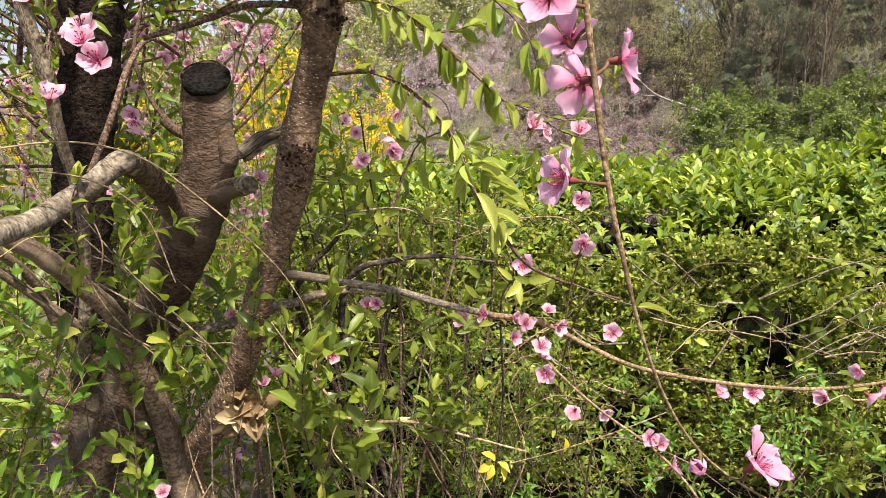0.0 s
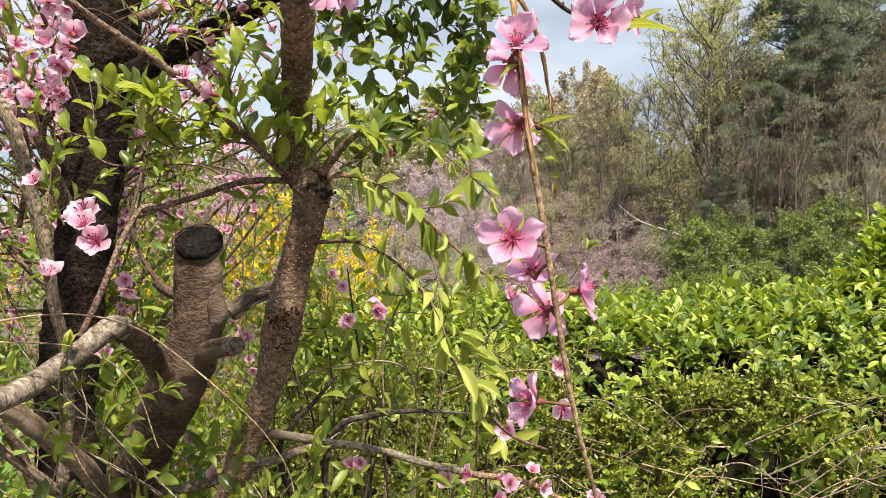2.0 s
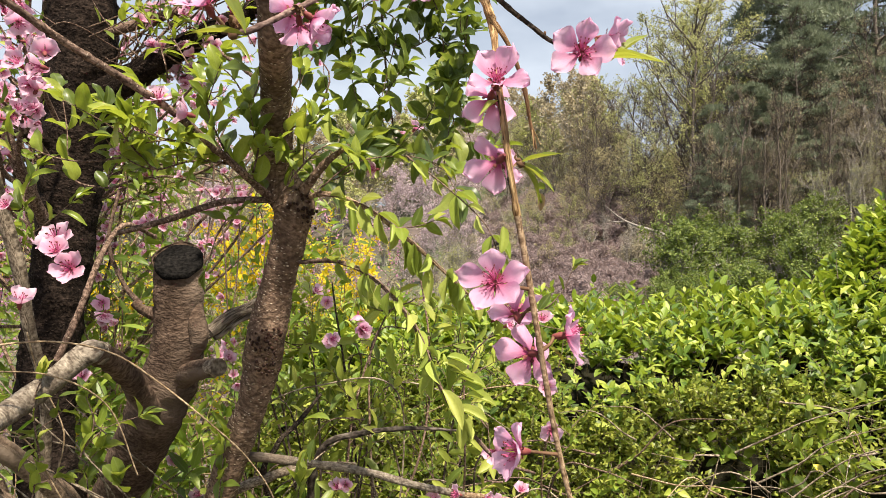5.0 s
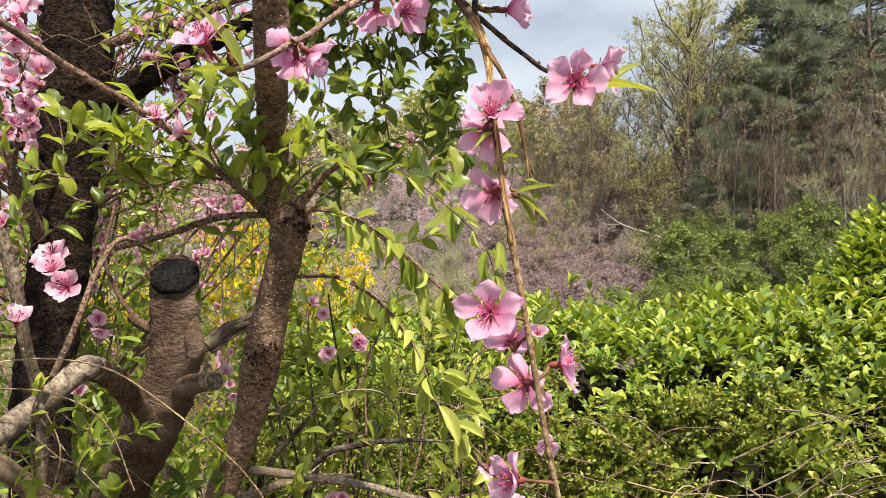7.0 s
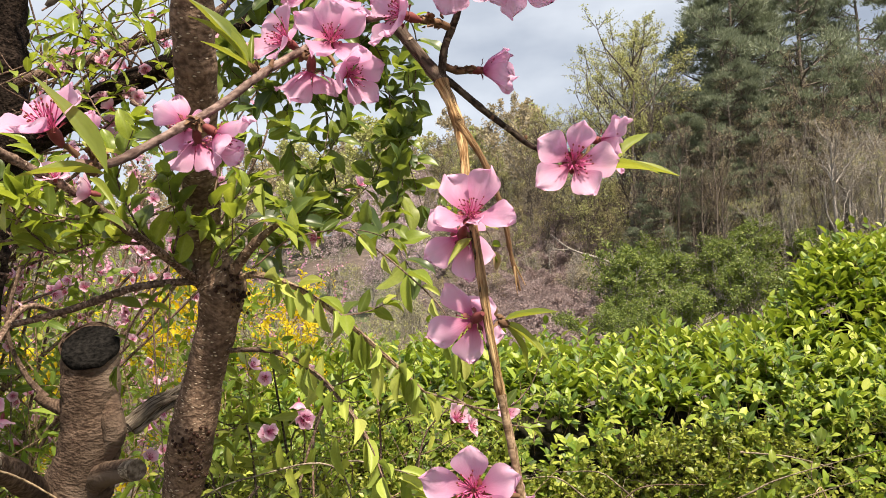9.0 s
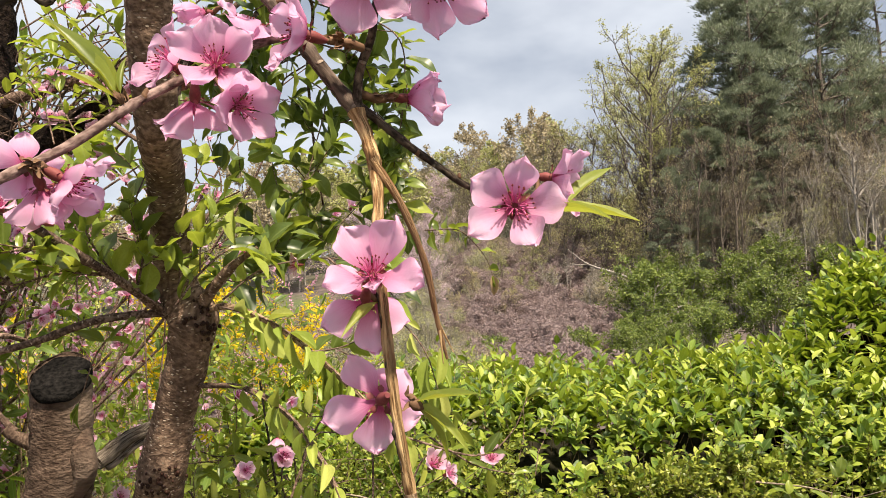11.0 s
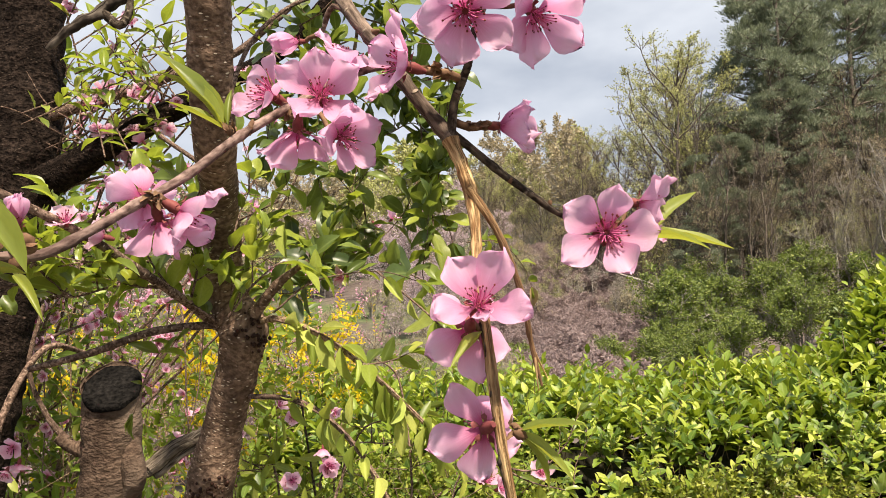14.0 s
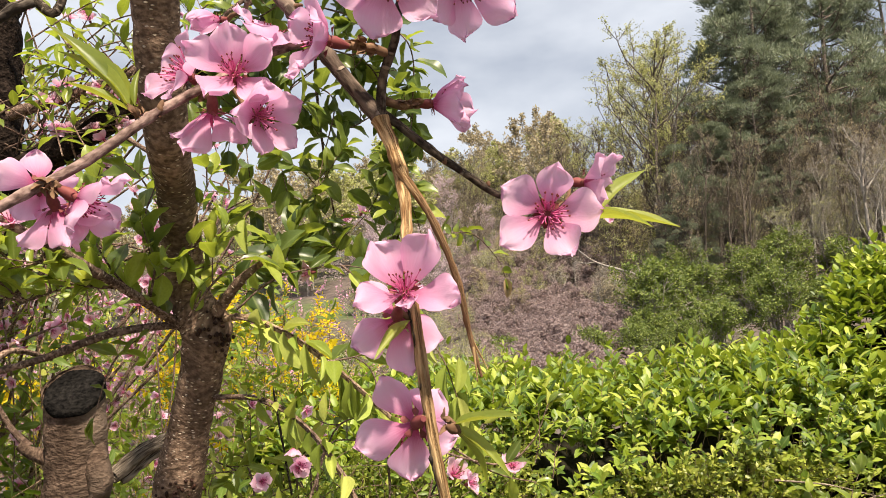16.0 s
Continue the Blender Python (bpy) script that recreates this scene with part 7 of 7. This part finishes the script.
for k in range(34):          # bare grey stems lying over the open face of the hedge
    a = np.array([rng.uniform(0.15, 1.5), rng.uniform(1.78, 2.0), rng.uniform(0.80, 1.16)])
    way = np.array([rng.choice((-1, 1)) * rng.uniform(0.5, 1.0), rng.uniform(-0.5, -0.2), rng.uniform(-0.15, 0.55)])
    L = rng.uniform(0.18, 0.5)
    mid = a + way * L * 0.5 + np.array([0, 0, rng.uniform(0.0, 0.07)])
    g = Geo()
    tube(g, (a, a * 0.5 + mid * 0.5 + rng.normal(0, 0.012, 3), mid, a + way * L + rng.normal(0, 0.03, 3)), (0.0030, 0.0024, 0.0019, 0.0008), 5, 0.02, 0.12, 80, nodes=0.2, seed=k)
    part("stem", g, (GREY_STEM, DRY_STEM, GREY_STEM, BARK_TWIG)[k % 4], loose)

# spindly shrub between the peach tree and the hedge
spindly = thing("spindly_shrub", (-0.06, 1.62, 0), "spindly shrub with dark stems and loose narrow lime-green leaves", "shrub", "undergrowth")
rng = np.random.default_rng(29)
sprigs = []
for k in range(17):
    a = np.array([-0.06 + rng.normal(0, 0.10), 1.62 + rng.normal(0, 0.05), -0.03])
    top = np.array([rng.uniform(-0.38, 0.16), rng.uniform(1.36, 1.72), rng.uniform(1.18, 1.58)])
    end = top + np.array([rng.normal(0.03, 0.10), rng.normal(-0.03, 0.05), rng.uniform(-0.06, 0.10)])
    g = Geo()
    c = tube(g, (a, a * 0.6 + top * 0.4 + rng.normal(0, 0.05, 3), a * 0.25 + top * 0.75 + rng.normal(0, 0.04, 3), top, end), (0.0042, 0.0036, 0.0030, 0.0022, 0.0010), 6, 0.02, 0.12, 80, nodes=0.2, seed=k)
    part("stem", g, (TWIG_DARK, BARK_TWIG, TWIG_GREY)[k % 3], spindly)
    sprigs.append(c[(len(c) * rng.uniform(0.72, 0.99, 4)).astype(int)])
foot = np.concatenate(sprigs)
n = len(foot)
ch, base, way, ax, ln = sprays(rng, foot, rand_dirs(rng, n, -0.3) + np.array([0.1, -0.2, 0.15]), rng.uniform(0.06, 0.15, n), 6, 0.050)
g = Geo()
chain_tubes(g, ch, np.full(n, 0.0013), np.full(n, 0.0006), 4)
part("sprigwork", g, BARK_TWIG, spindly, kind="stuff")
g = Geo()
leaves(g, base, way, ax, ln, ln * 0.36, 0.45, rng.uniform(0.0, 0.5, len(ln)), LEAF_OVAL)
part("foliage", g, LEAF_OLIVE, spindly, kind="stuff")
g = Geo()
tube(g, ((-0.12, 1.60, 0.70), (-0.20, 1.46, 1.08), (-0.175, 1.40, 1.240), (-0.092, 1.38, 1.277), (0.012, 1.36, 1.289), (0.123, 1.40, 1.273)), (0.008, 0.0075, 0.007, 0.006, 0.0042, 0.002), 8, 0.012, 0.15, 70, nodes=0.25)
part("dead_stem", g, SPLINTER_DARK, spindly, "bare grey dead stem")
g = Geo()
tube(g, ((-0.16, 1.55, 0.80), (-0.28, 1.38, 1.16), (-0.258, 1.35, 1.259), (-0.215, 1.36, 1.306), (-0.169, 1.36, 1.361)), (0.006, 0.0058, 0.0055, 0.005, 0.003), 8, 0.012, 0.15, 70, nodes=0.25)
part("dead_stem", g, TWIG_DARK, spindly, "bare dark dead stem")

# lichen-grey dead twig close to the path
limb("dead_twig", ((-0.227, 0.620, 1.924), (-0.210, 0.620, 1.941), (-0.190, 0.630, 1.960), (-0.171, 0.640, 1.987), (-0.144, 0.680, 2.061), (-0.221, 1.030, 2.375)), (0.0022, 0.0042, 0.0048, 0.0055, 0.006, 0.009), SPLINTER_DARK, 12, 0.003, 0.5, 130)
limb("dead_twig", ((-0.190, 0.630, 1.960), (-0.176, 0.630, 1.948), (-0.169, 0.630, 1.957), (-0.167, 0.630, 1.972)), (0.004, 0.0034, 0.003, 0.0025), TWIG_DARK, 8, 0.004, 0.3)

# ---------------------------------------------------------------- second peach tree behind
second = thing("peach_tree", (-1.15, 2.35, 0), "smaller peach tree in full pink blossom behind the old one", "tree")
rng = np.random.default_rng(15)
g = Geo()
tube(g, ((-1.15, 2.35, -0.05), (-1.12, 2.33, 0.5), (-1.2, 2.3, 1.0), (-1.15, 2.3, 1.5), (-1.22, 2.32, 2.1), (-1.2, 2.3, 2.8)), (0.05, 0.04, 0.032, 0.024, 0.016, 0.008), 12, 0.03, 0.12)
part("trunk", g, BARK_DARK, second)
for k in range(30):
    z0 = rng.uniform(0.5, 1.9)
    a = np.array([-1.15 + rng.normal(0, 0.05), 2.3, z0])
    aim = np.array([rng.uniform(-2.1, -0.25), rng.uniform(1.95, 2.7), rng.uniform(max(1.0, z0), 2.45)])
    mid = (a + aim) / 2 + np.array([0, 0, -0.06]) + rng.normal(0, 0.05, 3)
    g = Geo()
    c = tube(g, (a, mid, aim, aim + np.array([rng.normal(0, 0.1), 0, rng.uniform(0.05, 0.3)])), (0.007, 0.005, 0.0035, 0.0015), 6, 0.03, 0.1, 60, seed=k)
    part("twig", g, BARK_TWIG, second)
    m = rng.integers(7, 11)
    for i in range(m):
        f = rng.uniform(0.3, 1.0)
        p = c[int(f * (len(c) - 1))] + rng.normal(0, 0.018, 3)
        small_blossom(second, p, (rng.normal(0, 0.5), -0.8, rng.normal(0, 0.5)))

for k in range(30):          # hanging twigs strung with blossom
    x0, y0, z0 = rng.uniform(-1.75, -0.55), rng.uniform(1.95, 2.5), rng.uniform(1.75, 2.35)
    c = np.array([(-1.18 + x0) / 2, (2.3 + y0) / 2, z0 + 0.06])
    drop = rng.uniform(0.35, 0.75)
    g = Geo()
    c = tube(g, ((-1.18, 2.3, z0 - 0.12), c, (x0, y0, z0), (x0 + rng.normal(0.03, 0.03), y0, z0 - drop * 0.5), (x0 + rng.normal(0.04, 0.05), y0, z0 - drop)), (0.006, 0.004, 0.003, 0.002, 0.001), 6, 0.03, 0.1, 60, seed=k)
    part("twig", g, BARK_TWIG, second)
    for i in range(13):
        p = c[int((0.45 + 0.55 * rng.uniform()) * (len(c) - 1))] + rng.normal(0, 0.016, 3)
        small_blossom(second, p, (rng.normal(0, 0.5), -0.8, rng.normal(0, 0.5)))

rng = np.random.default_rng(17)
leafage, sprigs = Geo(), []
for k in range(46):          # leafy crown of the second tree
    z0 = rng.uniform(1.7, 2.3)
    aim = np.array([rng.uniform(-2.0, -0.25), rng.uniform(1.75, 2.25), rng.uniform(1.95, 2.85)])
    a = np.array([-1.2, 2.31, z0])
    g = Geo()
    c = tube(g, (a, (a + aim) / 2 + rng.normal(0, 0.06, 3), aim), (0.006, 0.0045, 0.002), 6, 0.03, 0.12, 60, seed=k)
    part("twig", g, BARK_TWIG, second)
    sprigs.append(c[(len(c) * rng.uniform(0.5, 0.98, 3)).astype(int)])
    for i in range(3):
        small_blossom(second, c[int(rng.uniform(0.5, 1.0) * (len(c) - 1))] + rng.normal(0, 0.02, 3), (rng.normal(0, 0.5), -0.8, rng.normal(0, 0.5)))
foot = np.concatenate(sprigs)
n = len(foot)
ch, base, way, ax, ln = sprays(rng, foot, rand_dirs(rng, n, -0.3) + np.array([0.2, -0.2, 0.2]), rng.uniform(0.10, 0.2, n), 8, 0.050)
chain_tubes(leafage, ch, np.full(n, 0.0014), np.full(n, 0.0007), 4)
part("sprigwork", leafage, BARK_TWIG, second, kind="stuff")
leafage = Geo()
leaves(leafage, base, way, ax, ln, ln * 0.42, 0.35, rng.uniform(0.0, 0.4, len(ln)), LEAF_OVAL)
part("foliage", leafage, LEAF_SPRAY, second, kind="stuff")

rng = np.random.default_rng(16)
for k, (foot, tip) in enumerate((((-0.743, 1.450, 1.941), (-0.694, 1.120, 2.107)), ((-0.753, 1.450, 1.853), (-0.719, 1.120, 1.946)), ((-0.799, 1.400, 1.846), (-0.641, 1.150, 2.119)), ((-0.785, 1.300, 1.662), (-0.715, 1.150, 1.893)), ((-0.796, 1.570, 1.675), (-0.714, 1.750, 1.948)), ((-0.795, 1.570, 1.649), (-0.656, 1.800, 1.759)), ((-0.564, 1.530, 2.102), (-0.466, 1.600, 2.032)), ((-0.525, 1.530, 2.115), (-0.439, 1.550, 2.230)))):
    a, b = np.array(foot), np.array(tip)
    g = Geo()
    c = tube(g, (a, (a + b) / 2 + rng.normal(0, 0.02, 3), b), (0.006, 0.0045, 0.002), 7, 0.015, 0.1, 60, seed=k)
    part("twig", g, BARK_TWIG, tree)
    for i in range(11):
        p = c[int(rng.uniform(0.3, 1.0) * (len(c) - 1))] + rng.normal(0, 0.016, 3)
        small_blossom(tree, p, (rng.normal(0, 0.4), -0.8, rng.normal(0, 0.4)), 1.05)
for k, (pts, size) in enumerate((
        (((-0.637, 1.100, 1.793), (-0.649, 1.050, 1.925), (-0.669, 1.050, 1.972)), 0.8),
        (((-0.386, 0.920, 1.783), (-0.354, 0.920, 1.841), (-0.371, 0.920, 1.875)), 0.9),
        (((-0.216, 1.000, 1.715), (-0.268, 1.000, 1.672), (-0.300, 1.020, 1.603)), 0.7))):
    vine(climber, pts, 0.0016, 0.018, size, 0.05, 120 + k)

# pale dry stems leaning among the lower limbs
rng = np.random.default_rng(18)
for k in range(9):
    a = np.array(((-0.717, 1.120, 1.303), (-0.617, 1.100, 1.354), (-0.569, 1.150, 1.289), (-0.547, 1.120, 1.255))[k % 4]) + rng.normal(0, 0.05, 3)
    b = a + np.array([rng.uniform(0.06, 0.20), rng.uniform(0.0, 0.12), -rng.uniform(0.06, 0.22)])
    c = np.array([b[0] + rng.normal(0.02, 0.03), b[1] + 0.05, b[2] - rng.uniform(0.1, 0.3)])
    g = Geo()
    tube(g, (a + np.array([-0.08, 0, 0.04 + 0.03 * (k % 3)]), a, b, c) + ((np.array([c[0] + 0.04, c[1] + 0.03, -0.02]),) if k % 6 == 0 else ()), (0.0008, 0.0014, 0.0017, 0.0014) + ((0.0014,) if k % 6 == 0 else ()), 5, 0.02, 0.15, 80, seed=k)
    part("dry_stem", g, GREY_STEM, tendril)
DRY_LEAF = leaf_mesh(kit_rng, 0.05, 0.02, 1.4, 0.5, LEAF_DRY)
leaf(crown_vine, (0.318, 1.57, 1.79), (0.1, -0.1, -1), 0.9, (0, -1, 0.2), DRY_LEAF)
vine(crown_vine, ((0.16, 1.28, 1.85), (0.24, 1.45, 1.87), (0.30, 1.55, 1.83), (0.318, 1.57, 1.79)), 0.0014, 0.03, 0.8, 0.5, 140, kinds=BROAD)

for k, place in enumerate(((-0.542, 1.350, 2.164), (-0.498, 1.300, 2.098), (-0.454, 1.400, 2.208), (-0.396, 1.400, 2.240), (-0.487, 1.350, 2.249), (-0.358, 1.400, 2.177), (-0.353, 1.400, 2.279), (-0.432, 1.400, 2.134), (-0.449, 1.300, 2.092), (-0.536, 1.350, 2.154), (-0.483, 1.300, 2.180), (-0.308, 1.150, 1.949), (-0.266, 1.100, 1.884), (-0.211, 1.300, 2.233), (-0.180, 1.300, 2.275), (-0.425, 1.300, 2.275), (-0.380, 1.300, 2.225), (-0.405, 1.300, 2.175), (-0.345, 1.300, 2.250), (-0.440, 1.300, 2.225))):
    way = np.array([0.10 * math.cos(k * 2.1), 0.03 * math.sin(k), 0.06 + 0.04 * math.sin(k * 1.7)])
    a = np.array(place)
    shoot(tree, a - way * 0.9, a + way * 0.4, 8, 0.85, 400 + k, 0.0016)

# leafy and flowering shoots along the dark limb
rng = np.random.default_rng(19)
for k, (a, n_) in enumerate((((-0.599, 1.520, 2.062), 6), ((-0.541, 1.500, 2.093), 7), ((-0.490, 1.500, 2.121), 6), ((-0.425, 1.500, 2.157), 7), ((-0.374, 1.500, 2.186), 6), ((-0.322, 1.500, 2.216), 7), ((-0.624, 1.530, 2.252), 7), ((-0.630, 1.530, 2.171), 6), ((-0.645, 1.530, 2.361), 7), ((-0.633, 1.530, 2.444), 7))):
    a = np.array(a)
    d = unit(np.array([rng.uniform(0.1, 0.9), rng.normal(-0.1, 0.3), rng.uniform(-0.1, 0.9)]))
    b = a + d * rng.uniform(0.10, 0.2)
    shoot(tree, a, b, n_, 0.9, 300 + k, 0.002)
    for i in range(4):
        small_blossom(tree, a + (b - a) * rng.uniform(0.3, 1.1) + rng.normal(0, 0.02, 3), (rng.normal(0, 0.5), -0.8, rng.normal(0, 0.5)))
